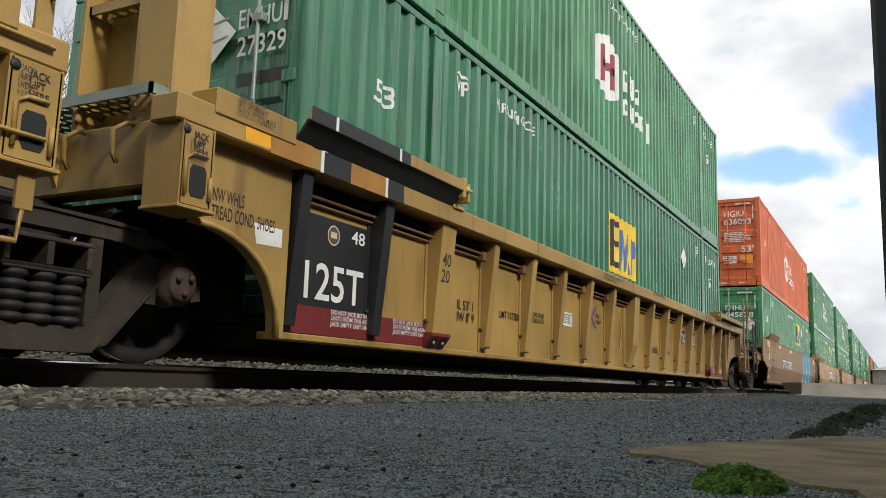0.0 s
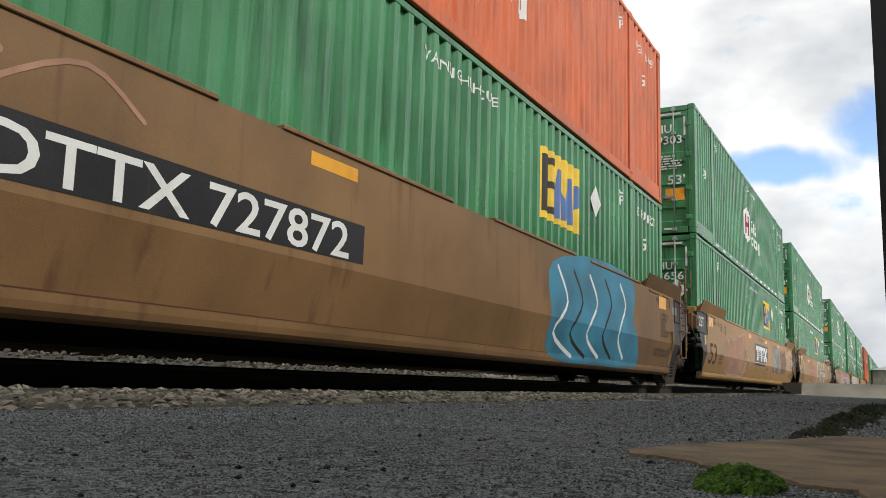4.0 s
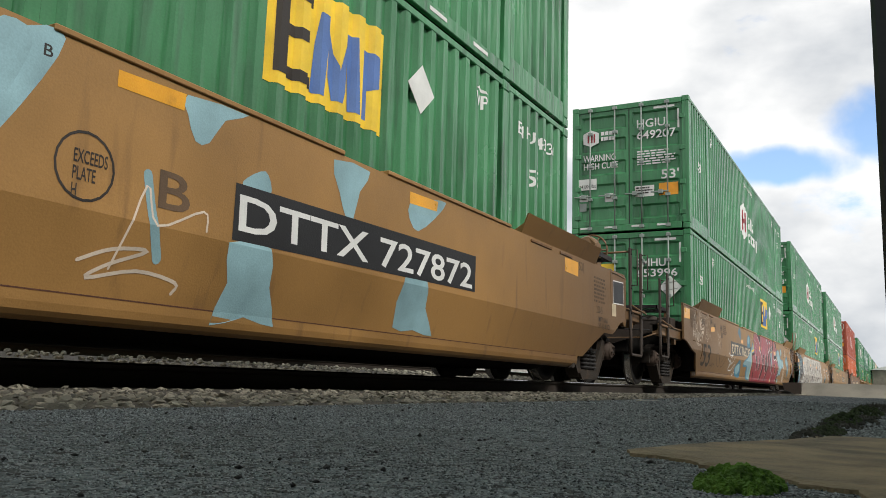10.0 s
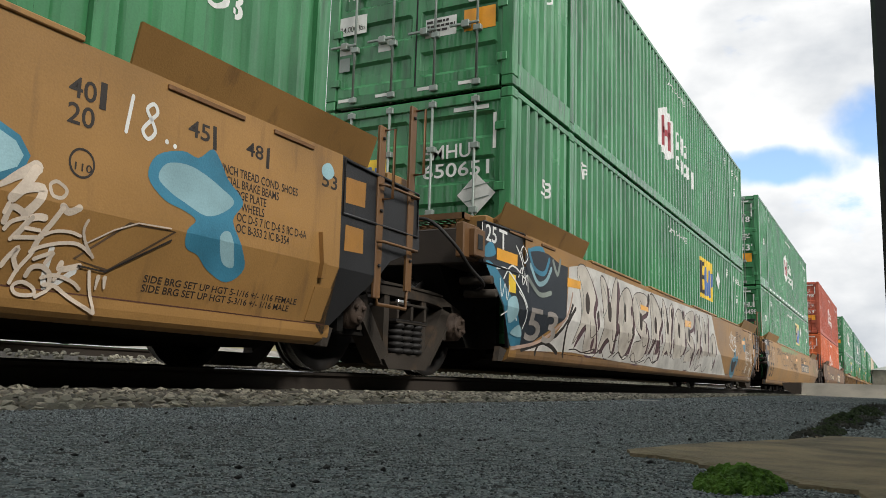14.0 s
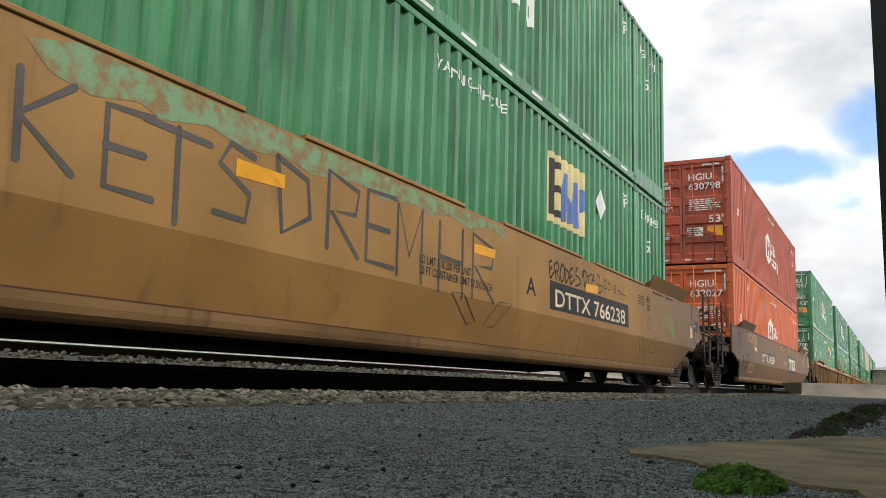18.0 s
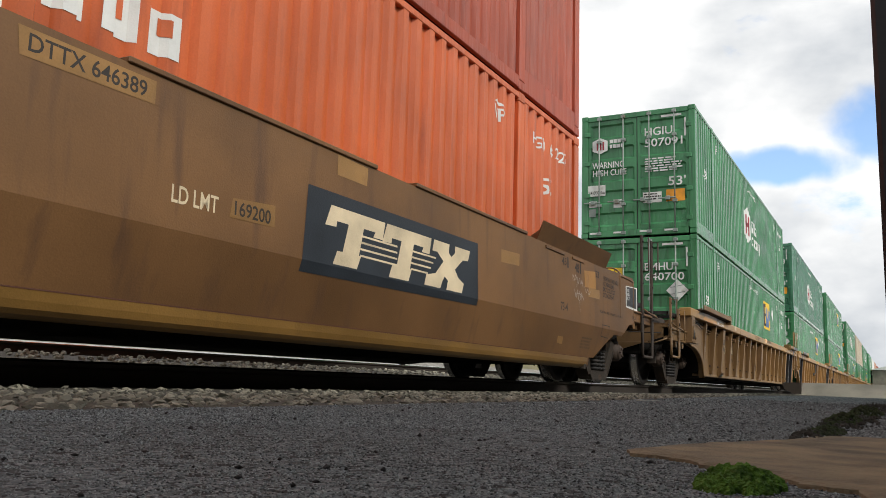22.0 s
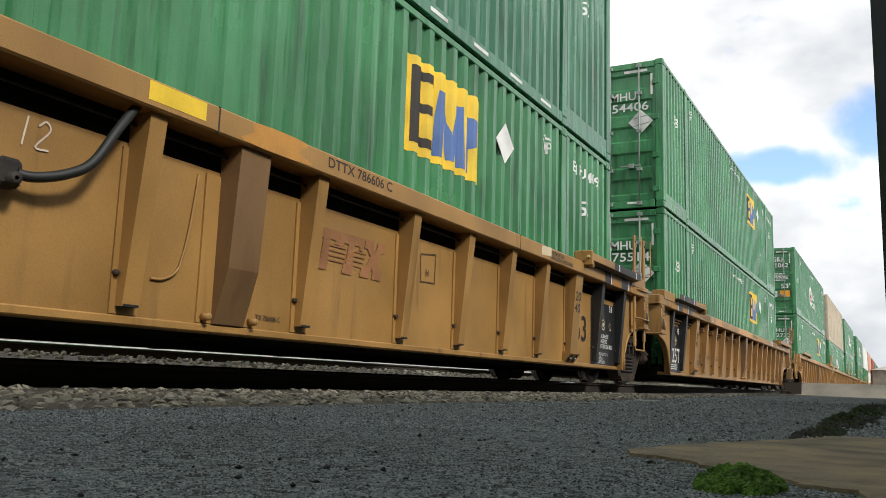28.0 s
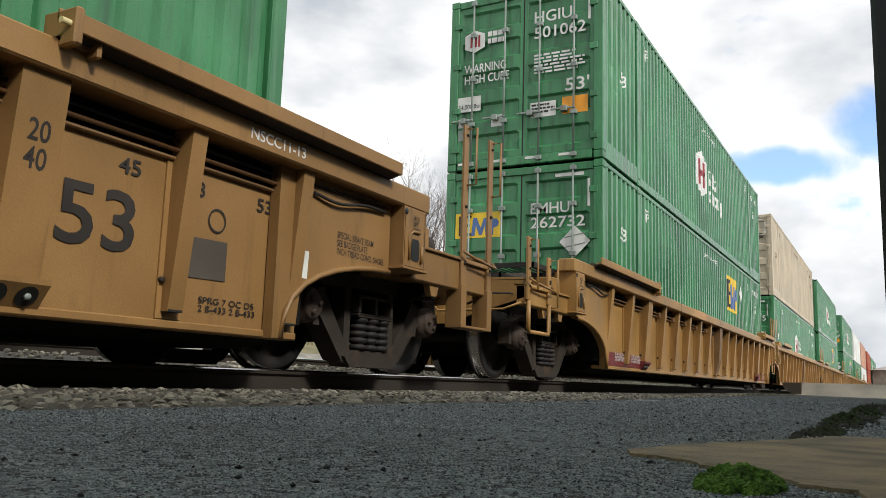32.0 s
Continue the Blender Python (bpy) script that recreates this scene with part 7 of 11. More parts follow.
pg(3, "reflective_tape", [(5.57, 1.45), (6.05, 1.47), (6.05, 1.37), (5.58, 1.34)], AMBER, "h")
pg(3, "reflective_tape", [(11.73, 1.46), (12.20, 1.48), (12.19, 1.38), (11.74, 1.37)], AMBER, "h")
pg(3, "emblem_panel", [(6.60, 1.27), (9.30, 1.29), (9.28, 0.86), (8.52, 0.75), (8.51, 0.66), (6.58, 0.67)], BLACK, "h")
sk(3, [(6.62, 1.20), (7.05, 1.16), (7.9, 1.12)], 0.008, FADED, "h", 4, False)
sk(3, [(6.59, 0.735), (7.3, 0.742), (8.0, 0.735), (8.5, 0.752)], 0.016, CREAM, "h", 3, False)
bars_emblem(3, 6.84, 0.78, 2.30, 0.43, LETTER, "h")
wr(3, 'DTTX 727872 C', 7.46, 1.38, 0.93, 0.07, FADED, "h")
pg(3, "graffiti_fill", [(10.58, 1.38), (10.64, 1.34), (10.72, 1.37), (10.84, 1.4), (10.93, 1.15), (11.03, 1.39), (11.13, 1.41), (11.19, 1.39), (11.28, 1.27), (11.42, 1.4), (11.49, 1.36), (11.93, 1.39), (11.96, 1.17), (12.08, 1.12), (12.08, 0.93), (11.97, 0.85), (11.83, 0.89), (11.82, 0.62), (11.8, 0.53), (11.73, 0.55), (11.67, 0.67), (11.59, 0.59), (11.45, 0.54), (11.29, 0.59), (11.11, 0.6), (10.97, 0.63), (10.92, 0.57), (10.73, 0.56), (10.68, 0.64), (10.61, 0.59), (10.49, 0.58), (10.42, 0.69), (10.43, 0.9), (10.49, 1.14)], PALEGREY, "h", 0)
pg(3, "graffiti_shade", [(10.42, 0.7), (10.69, 0.73), (10.7, 0.64), (10.61, 0.59), (10.51, 0.59)], STEELBLUE, "h", 3)
pg(3, "graffiti_shade", [(11.29, 0.68), (11.65, 0.74), (11.59, 0.6), (11.44, 0.55), (11.31, 0.6)], STEELBLUE, "h", 3)
sk(3, [(10.58, 1.38), (10.49, 1.11), (10.42, 0.87), (10.43, 0.67), (10.51, 0.58), (10.63, 0.59), (10.7, 0.67), (10.67, 0.97)], 0.024, INK, "h", 4, False)
sk(3, [(10.58, 1.38), (10.65, 1.05)], 0.024, INK, "h", 4, False)
sk(3, [(10.63, 1.29), (10.69, 1.36), (10.77, 1.31), (10.88, 1.1), (10.98, 0.85), (11.0, 0.68), (10.94, 0.58), (10.77, 0.55), (10.7, 0.64)], 0.024, INK, "h", 4, False)
sk(3, [(10.75, 1.31), (10.81, 1.4), (10.89, 1.36), (10.94, 1.07)], 0.024, INK, "h", 4, False)
sk(3, [(10.94, 1.07), (10.99, 1.32), (11.11, 1.41), (11.14, 1.36), (11.06, 1.01)], 0.024, INK, "h", 4, False)
sk(3, [(11.06, 1.01), (11.18, 1.08), (11.4, 1.15)], 0.024, INK, "h", 4, False)
sk(3, [(11.06, 1.04), (11.24, 1.04), (11.36, 0.88), (11.33, 0.7), (11.21, 0.6), (11.01, 0.6)], 0.024, INK, "h", 4, False)
sk(3, [(11.19, 1.32), (11.18, 1.43), (11.3, 1.28), (11.39, 1.35), (11.42, 1.43)], 0.024, INK, "h", 4, False)
sk(3, [(11.47, 1.34), (11.61, 1.04), (11.64, 0.94), (11.65, 0.71), (11.55, 0.56), (11.39, 0.54)], 0.024, INK, "h", 4, False)
sk(3, [(11.48, 1.38), (11.8, 1.38)], 0.024, INK, "h", 4, False)
sk(3, [(11.9, 1.36), (11.91, 1.02)], 0.024, INK, "h", 4, False)
sk(3, [(11.66, 1.11), (11.68, 0.64), (11.8, 0.53), (11.82, 0.7), (11.82, 1.11)], 0.024, INK, "h", 4, False)
sk(3, [(12.09, 1.08), (12.03, 0.88), (11.91, 0.84), (11.86, 0.93), (11.91, 1.14), (12.05, 1.17), (12.1, 1.08)], 0.024, INK, "h", 4, False)
sk(3, [(11.0, 0.68), (11.08, 0.6), (11.13, 0.7), (11.23, 0.61)], 0.024, INK, "h", 4, False)
sk(3, [(11.25, 0.87), (11.35, 1.04), (11.49, 0.98), (11.53, 0.84), (11.43, 0.72), (11.3, 0.77), (11.25, 0.87)], 0.024, INK, "h", 4, False)
sk(3, [(6.94, 0.66), (6.81, 0.36), (6.81, 0.19)], 0.015, INK, "h", 1, False)
sk(3, [(7.19, 0.66), (7.34, 0.43)], 0.015, INK, "h", 1, False)
sk(3, [(7.34, 0.43), (7.5, 0.66)], 0.015, INK, "h", 1, False)
sk(3, [(7.84, 0.63), (7.86, 0.32), (7.85, 0.23)], 0.015, INK, "h", 1, False)
sk(3, [(8.02, 0.65), (7.94, 0.33), (7.92, 0.2)], 0.015, INK, "h", 1, False)
sk(3, [(7.04, 0.2), (7.1, 0.36), (7.26, 0.18)], 0.015, INK, "h", 1, False)
sk(3, [(7.45, 0.19), (7.56, 0.36)], 0.015, INK, "h", 1, False)
sk(3, [(7.56, 0.36), (7.59, 0.2)], 0.015, INK, "h", 1, False)
sk(3, [(8.28, 0.59), (8.27, 0.47), (8.5, 0.5), (8.52, 0.64)], 0.015, INK, "h", 1, False)
sk(3, [(8.6, 0.65), (8.64, 0.45), (8.32, 0.39), (8.71, 0.29), (8.69, 0.23)], 0.015, INK, "h", 1, False)
sk(3, [(8.25, 0.2), (8.26, 0.3), (8.37, 0.21)], 0.015, INK, "h", 1, False)
sk(3, [(8.77, 0.52), (8.77, 0.65), (8.86, 0.54), (8.86, 0.66), (8.95, 0.41)], 0.015, INK, "h", 1, False)
sk(3, [(8.91, 0.66), (9.02, 0.55), (8.95, 0.5)], 0.015, INK, "h", 1, False)
sk(3, [(8.94, 0.6), (9.21, 0.63)], 0.015, INK, "h", 1, False)
sk(3, [(9.08, 0.64), (9.15, 0.58), (9.2, 0.65)], 0.015, INK, "h", 1, False)
sk(3, [(9.32, 0.59), (9.43, 0.7), (9.48, 0.57), (9.32, 0.58)], 0.015, INK, "h", 1, False)
sk(3, [(9.47, 0.59), (9.44, 0.45), (9.36, 0.46)], 0.015, INK, "h", 1, False)
sk(3, [(8.79, 0.48), (8.84, 0.34), (9.0, 0.4), (8.91, 0.5), (8.81, 0.47)], 0.015, INK, "h", 1, False)
sk(3, [(9.04, 0.51), (9.06, 0.36), (9.18, 0.39), (9.13, 0.49)], 0.015, INK, "h", 1, False)
sk(3, [(9.21, 0.46), (9.29, 0.48)], 0.015, INK, "h", 1, False)
sk(3, [(9.23, 0.38), (9.32, 0.4)], 0.015, INK, "h", 1, False)
sk(3, [(8.85, 0.28), (9.12, 0.3)], 0.015, INK, "h", 1, False)
sk(3, [(8.98, 0.25), (9.21, 0.27)], 0.015, INK, "h", 1, False)
pg(3, "reflective_tape", [(8.70, 1.45), (9.21, 1.48), (9.21, 1.38), (8.70, 1.36)], AMBER, "h")
wr(3, '45', 14.61, 1.35, 0.13, 0.10, INK, "h")
pg(3, "stencil_bar", [(14.75, 1.46), (14.80, 1.47), (14.80, 1.33), (14.76, 1.32)], INK, "h")
wr(3, '48', 15.08, 1.36, 0.13, 0.10, INK, "h")
pg(3, "stencil_bar", [(15.22, 1.46), (15.26, 1.46), (15.27, 1.32), (15.22, 1.32)], INK, "h")
wr(3, '53', 15.88, 1.37, 0.11, 0.09, INK, "h")
pg(3, "stencil_bar", [(16.01, 1.48), (16.05, 1.49), (16.05, 1.32), (16.01, 1.33)], INK, "h")
pg(3, "reflective_tape", [(15.27, 1.45), (15.76, 1.46), (15.75, 1.27), (15.27, 1.27)], AMBER, "h")
wr(3, '2 INCH TREAD COND. SHOES\nSPECIAL BRAKE BEAMS\nSEE BADGE PLATE\n38 INCH WHEELS\nSPRG 7 OC D-5 7 IC D-6 5 IIC D-6A\nSPRG 2 OC B-353 2 IC B-354', 15.35, 0.81, 0.66, 0.40, INK, "h")
wr(3, 'SIDE BRG SET UP HGT 5-1/16 +/- 1/16 FEMALE\nSIDE BRG SET UP HGT 5-3/16 +/- 1/16 MALE', 14.93, 0.47, 1.09, 0.14, INK, "h")
wr(4, '125T', -0.87, 1.22, 0.67, 0.20, LETTER, "h")
wr(4, '53', 0.30, 0.51, 0.78, 0.42, INK, "h")
pg(4, "reflective_tape", [(0.32, 1.45), (0.80, 1.46), (0.77, 1.29), (0.30, 1.28)], AMBER, "h")
pg(4, "notice", [(-0.25, 1.05), (-0.08, 1.06), (-0.10, 0.87), (-0.28, 0.87)], CREAM, "h")
wr(4, '45', 1.18, 1.33, 0.17, 0.10, INK, "h")
pg(4, "stencil_bar", [(1.15, 1.46), (1.18, 1.46), (1.19, 1.33), (1.15, 1.33)], INK, "h")
wr(4, '40\n20', 1.99, 1.17, 0.14, 0.25, INK, "h")
pg(4, "stencil_bar", [(1.93, 1.43), (1.96, 1.43), (1.96, 1.28), (1.93, 1.28)], INK, "h")
ring(4, 1.97, 0.92, 0.07, 0.012, INK, "h")
wr(4, '110', 1.92, 0.89, 0.12, 0.05, INK, "h")
sk(4, [(1.15, 0.74), (1.66, 0.72), (1.71, 0.48), (1.17, 0.49)], 0.012, FADED, "h", 1, True)
sp(4, 1.25, 0.49, 0.40, 0.21, 5, 9, FADED, "h")
sp(4, 1.41, 1.24, 0.32, 0.20, 5, 10, FADED, "h")
pg(4, "painted_patch", [(2.27, 0.63), (2.37, 0.63), (2.38, 0.47), (2.27, 0.48)], CREAM, "h")
pg(4, "reflective_tape", [(3.15, 1.40), (3.62, 1.40), (3.61, 1.30), (3.14, 1.29)], AMBER, "h")
pg(4, "graffiti_fill", [(3.82, 1.34), (4.57, 1.42), (5.59, 1.45), (6.34, 1.27), (7.15, 1.21), (6.92, 0.94), (6.23, 0.70), (6.15, 0.42), (5.58, 0.38), (4.56, 0.45), (3.76, 0.51), (3.72, 0.91)], DULLRED, "h", 4)
dots(4, [(3.82, 1.34), (4.57, 1.42), (5.59, 1.45), (6.34, 1.27), (7.15, 1.21), (6.92, 0.94), (6.23, 0.70), (6.15, 0.42), (5.58, 0.38), (4.56, 0.45), (3.76, 0.51), (3.72, 0.91)], 70, 0.022, PALE, "h")
sk(4, [(3.99, 1.08), (4.05, 0.91), (4.13, 0.77)], 0.025, PALE, "h", 4, False)
sk(4, [(4.31, 1.02), (4.42, 0.89), (4.33, 0.62)], 0.025, PALE, "h", 4, False)
sk(4, [(4.67, 0.95), (4.81, 0.80), (4.65, 0.53)], 0.025, PALE, "h", 4, False)
sk(4, [(5.09, 1.02), (5.30, 0.83), (5.14, 0.58)], 0.025, PALE, "h", 4, False)
sk(4, [(5.63, 1.01), (5.70, 0.76), (5.61, 0.50)], 0.025, PALE, "h", 4, False)
sk(4, [(5.86, 1.19), (6.00, 0.85), (5.93, 0.58)], 0.025, PALE, "h", 4, False)
sk(4, [(6.26, 1.16), (6.40, 0.99), (6.28, 0.78)], 0.025, PALE, "h", 4, False)
sk(4, [(4.44, 1.35), (4.50, 1.23), (4.50, 1.13)], 0.025, PALE, "h", 4, False)
sk(4, [(4.64, 1.31), (4.70, 1.22), (4.70, 1.11)], 0.025, PALE, "h", 4, False)
sk(4, [(4.91, 1.29), (4.94, 1.21), (4.89, 1.08)], 0.025, PALE, "h", 4, False)
sk(4, [(5.38, 1.31), (5.44, 1.20)], 0.025, PALE, "h", 4, False)
sk(4, [(5.71, 1.27), (6.01, 1.33), (6.04, 1.12)], 0.025, PALE, "h", 4, False)
pg(4, "graffiti_fill", [(7.22, 0.30), (7.46, 0.45), (7.86, 0.82), (8.26, 1.43), (8.57, 1.52), (8.27, 0.97), (7.94, 0.59), (7.76, 0.28), (7.35, 0.26)], SKYPAINT, "h", 4)
pg(4, "graffiti_fill", [(9.37, 1.50), (9.88, 1.53), (9.68, 1.44), (9.56, 1.27), (9.45, 1.25), (9.38, 1.39)], SKYPAINT, "h", 2)
pg(4, "graffiti_fill", [(10.78, 1.48), (11.25, 1.50), (11.12, 1.32), (11.04, 1.09), (10.95, 1.09), (10.86, 1.26)], SKYPAINT, "h", 2)
pg(4, "graffiti_fill", [(11.85, 1.38), (12.48, 1.51), (11.99, 1.17)], SKYPAINT, "h", 4)
pg(4, "graffiti_fill", [(9.86, 1.11), (10.06, 1.22), (10.12, 1.08), (9.92, 1.04)], SKYPAINT, "h", 4)
pg(4, "graffiti_fill", [(9.77, 0.72), (10.15, 0.74), (10.22, 0.50), (10.34, 0.26), (10.05, 0.30), (9.77, 0.23), (9.84, 0.49)], SKYPAINT, "h", 2)
pg(4, "graffiti_fill", [(11.80, 0.76), (12.16, 0.78), (12.22, 0.55), (12.44, 0.33), (12.1, 0.36), (11.78, 0.36)], SKYPAINT, "h", 2)
sk(4, [(9.13, 0.98), (9.18, 0.77), (9.27, 0.55)], 0.06, SKYPAINT, "h", 4, False)
pg(4, "graffiti_fill", [(8.21, 1.48), (8.40, 1.48), (8.32, 1.21), (8.24, 1.15)], SKYPAINT, "h", 4)
pg(4, "number_panel", [(9.80, 1.09), (13.09, 1.12), (13.07, 0.78), (9.79, 0.74)], BLACK, "h")
wr(4, 'DTTX 727872', 9.84, 0.80, 3.17, 0.23, LETTER, "h")
wr(4, 'B', 9.21, 0.82, 0.23, 0.21, FADED, "h")
wr(4, 'B', 8.46, 1.40, 0.05, 0.06, INK, "h")
ring(4, 8.74, 0.93, 0.17, 0.014, INK, "h")
wr(4, 'EXCEEDS\nPLATE\nH', 8.67, 0.77, 0.20, 0.24, INK, "h")
pg(4, "reflective_tape", [(8.89, 1.48), (9.36, 1.50), (9.35, 1.40), (8.89, 1.39)], AMBER, "h")
pg(4, "reflective_tape", [(11.85, 1.48), (12.33, 1.49), (12.31, 1.40), (11.85, 1.38)], AMBER, "h")
pg(4, "reflective_tape", [(15.53, 1.47), (16.01, 1.47), (16.00, 1.29), (15.53, 1.30)], AMBER, "h")
sk(4, [(8.79, 0.48), (8.98, 0.56), (9.20, 0.58), (8.97, 0.48), (8.86, 0.40), (9.16, 0.47), (9.44, 0.44), (9.43, 0.38)], 0.020, PALE, "h", 4, False)
sk(4, [(8.98, 0.46), (9.13, 0.92), (9.22, 0.72), (9.55, 0.86), (9.58, 0.75)], 0.014, PALE, "h", 4, False)
wr(5, '53', 0.02, 0.42, 0.84, 0.46, INK, "h")
pg(5, "reflective_tape", [(-1.59, 1.46), (-1.13, 1.47), (-1.15, 1.28), (-1.63, 1.26)], AMBER, "h")
wr(5, '45', 1.31, 1.26, 0.17, 0.12, INK, "h")
pg(5, "stencil_bar", [(1.27, 1.40), (1.30, 1.40), (1.30, 1.25), (1.27, 1.26)], INK, "h")
wr(5, '40\n20', 2.08, 1.11, 0.20, 0.28, INK, "h")
pg(5, "stencil_bar", [(2.04, 1.39), (2.07, 1.40), (2.08, 1.23), (2.05, 1.23)], INK, "h")
ring(5, 2.09, 0.95, 0.05, 0.012, INK, "h")
wr(5, '110', 2.05, 0.92, 0.08, 0.04, INK, "h")
sp(5, 2.38, 1.19, 0.46, 0.22, 5, 11, FADED, "h")
sk(5, [(1.45, 0.73), (1.74, 0.74), (2.01, 0.57), (2.02, 0.48), (1.84, 0.46), (1.73, 0.50)], 0.014, FADED, "h", 1, True)
sk(5, [(2.17, 0.53), (2.53, 0.74), (2.77, 0.71), (2.39, 0.47), (2.20, 0.46)], 0.014, FADED, "h", 1, True)
sk(5, [(1.62, 1.12), (1.67, 1.20), (1.75, 1.12), (1.81, 1.18), (1.89, 1.10), (1.99, 1.14), (1.95, 1.00), (1.84, 1.00), (1.80, 0.93), (1.70, 0.95), (1.75, 1.06), (1.89, 0.92), (1.93, 0.86)], 0.012, PALE, "h", 4, False)
pg(5, "number_panel", [(3.33, 1.11), (6.46, 1.11), (6.44, 0.85), (3.33, 0.77)], BLACK, "h")
wr(5, 'DTTX 766238', 3.51, 0.82, 2.78, 0.24, CREAM, "h")
pg(5, "graffiti_fill", [(4.61, 1.51), (4.81, 1.48), (4.82, 1.23), (4.63, 1.29), (4.48, 1.37)], TEALPAINT, "h", 4)
pg(5, "graffiti_fill", [(5.91, 1.32), (6.33, 1.39), (6.33, 1.11), (5.94, 1.13)], TEALPAINT, "h", 4)
pg(5, "graffiti_fill", [(4.11, 0.52), (4.66, 0.71), (4.99, 0.31), (4.45, 0.28), (4.12, 0.40)], TEALPAINT, "h", 4)
pg(5, "graffiti_fill", [(4.20, 0.51), (4.62, 0.61), (4.79, 0.45), (4.53, 0.34), (4.29, 0.39)], SKYPAINT, "h", 4)
sk(5, [(3.01, 0.83), (3.26, 0.76), (3.62, 0.79), (3.27, 0.69), (3.44, 0.56), (3.22, 0.54)], 0.025, LETTER, "h", 4, False)
sk(5, [(2.95, 0.68), (3.32, 0.58), (3.21, 0.43), (3.62, 0.43), (3.95, 0.58), (3.86, 0.30), (4.11, 0.39)], 0.025, LETTER, "h", 4, False)
sk(5, [(3.50, 0.72), (3.50, 0.57), (3.72, 0.64), (3.82, 0.72), (4.03, 0.55)], 0.025, LETTER, "h", 4, False)
pg(5, "graffiti_fill", [(5.19, 0.66), (5.45, 0.75), (5.89, 0.83), (6.51, 1.09), (6.97, 1.31), (7.17, 1.00), (6.63, 0.88), (6.86, 0.27), (6.27, 0.24), (6.04, 0.26), (5.81, 0.42), (5.80, 0.57), (5.25, 0.55)], TEALPAINT, "h", 4)
pg(5, "graffiti_fill", [(5.25, 0.68), (5.89, 0.79), (6.51, 1.04), (6.91, 1.23), (7.02, 0.99), (6.58, 0.89), (6.76, 0.32), (6.12, 0.31), (5.91, 0.58), (5.30, 0.61)], SKYPAINT, "h", 4)
pg(5, "graffiti_fill", [(5.89, 1.32), (6.10, 1.42), (6.30, 1.35), (6.28, 1.18), (5.99, 1.07), (5.84, 1.13)], TEALPAINT, "h", 4)
pg(5, "graffiti_fill", [(5.94, 1.29), (6.12, 1.37), (6.24, 1.32), (6.18, 1.20), (5.98, 1.19)], SKYPAINT, "h", 4)
sk(5, [(6.64, 0.24), (6.53, 0.88), (6.59, 1.01), (6.99, 1.06), (6.89, 1.36), (7.00, 1.53)], 0.055, SIGN_YELLOW, "h", 1, False)
pg(5, "graffiti_fill", [(6.68, 0.19), (6.60, 0.87), (6.64, 0.94), (7.05, 0.99), (6.95, 1.36), (7.04, 1.53), (8.62, 1.53), (9.90, 1.53), (11.62, 1.53), (11.80, 1.45), (12.08, 1.30), (12.10, 1.10), (12.38, 0.80), (12.46, 0.55), (12.40, 0.19), (10.35, 0.186), (8.48, 0.186)], REDPAINT, "h")
sk(5, [(6.69, 0.22), (6.61, 0.87), (6.66, 0.93), (7.05, 0.98), (7.44, 0.99)], 0.07, INK, "h", 1, False)
sk(5, [(7.05, 0.98), (6.95, 1.36), (7.05, 1.52)], 0.06, INK, "h", 1, False)
pg(5, "reflective_tape", [(7.99, 1.22), (8.45, 1.23), (8.45, 1.13), (7.99, 1.12)], AMBER, "h")
pg(5, "reflective_tape", [(11.24, 1.22), (11.71, 1.22), (11.71, 1.13), (11.24, 1.12)], AMBER, "h")
pg(5, "reflective_tape", [(4.84, 1.23), (5.18, 1.24), (5.18, 1.14), (4.86, 1.14)], AMBER, "h")
BLOT = [(11.98, 1.23), (12.14, 1.25), (12.35, 1.3), (12.59, 1.24), (12.78, 1.1), (13.05, 1.0), (13.48, 1.0), (13.64, 0.9), (13.52, 0.79), (13.13, 0.76), (13.02, 0.67), (12.97, 0.51), (12.79, 0.54), (12.65, 0.53), (12.42, 0.47), (12.36, 0.69), (12.29, 0.85), (12.1, 0.98), (11.96, 1.03)]
sk(5, BLOT, 0.07, TEALPAINT, "h", 2, True)
pg(5, "graffiti_fill", BLOT, SKYPAINT, "h", 2)
sk(5, [(12.96, 1.29), (13.1, 1.36), (13.25, 1.33), (13.28, 1.24), (13.14, 1.16), (13.0, 1.18)], 0.06, TEALPAINT, "h", 3, True)
pg(5, "graffiti_fill", [(12.96, 1.29), (13.1, 1.36), (13.25, 1.33), (13.28, 1.24), (13.14, 1.16), (13.0, 1.18)], SKYPAINT, "h", 3)
sk(5, [(12.25, 1.22), (12.4, 1.2), (12.52, 1.08)], 0.012, TEALPAINT, "h", 4, False)
sk(5, [(13.0, 0.88), (13.15, 0.80), (13.4, 0.81)], 0.012, TEALPAINT, "h", 4, False)
sk(5, [(12.7, 0.53), (12.74, 0.60), (12.82, 0.54), (12.9, 0.65)], 0.012, TEALPAINT, "h", 4, False)
pg(5, "graffiti_fill", [(12.55, 0.38), (12.75, 0.37), (12.78, 0.27), (12.52, 0.26)], SKYPAINT, "h", 3)
wr(5, '40\n20', 13.84, 1.12, 0.16, 0.24, INK, "h")
pg(5, "stencil_bar", [(14.02, 1.38), (14.06, 1.38), (14.06, 1.24), (14.02, 1.24)], INK, "h")
wr(5, '45', 14.62, 1.27, 0.17, 0.10, INK, "h")
pg(5, "stencil_bar", [(14.81, 1.38), (14.84, 1.38), (14.85, 1.24), (14.82, 1.24)], INK, "h")
wr(5, '48', 15.10, 1.28, 0.16, 0.09, INK, "h")
pg(5, "stencil_bar", [(15.29, 1.37), (15.32, 1.38), (15.32, 1.24), (15.29, 1.24)], INK, "h")
wr(5, '53', 15.88, 1.26, 0.18, 0.10, INK, "h")
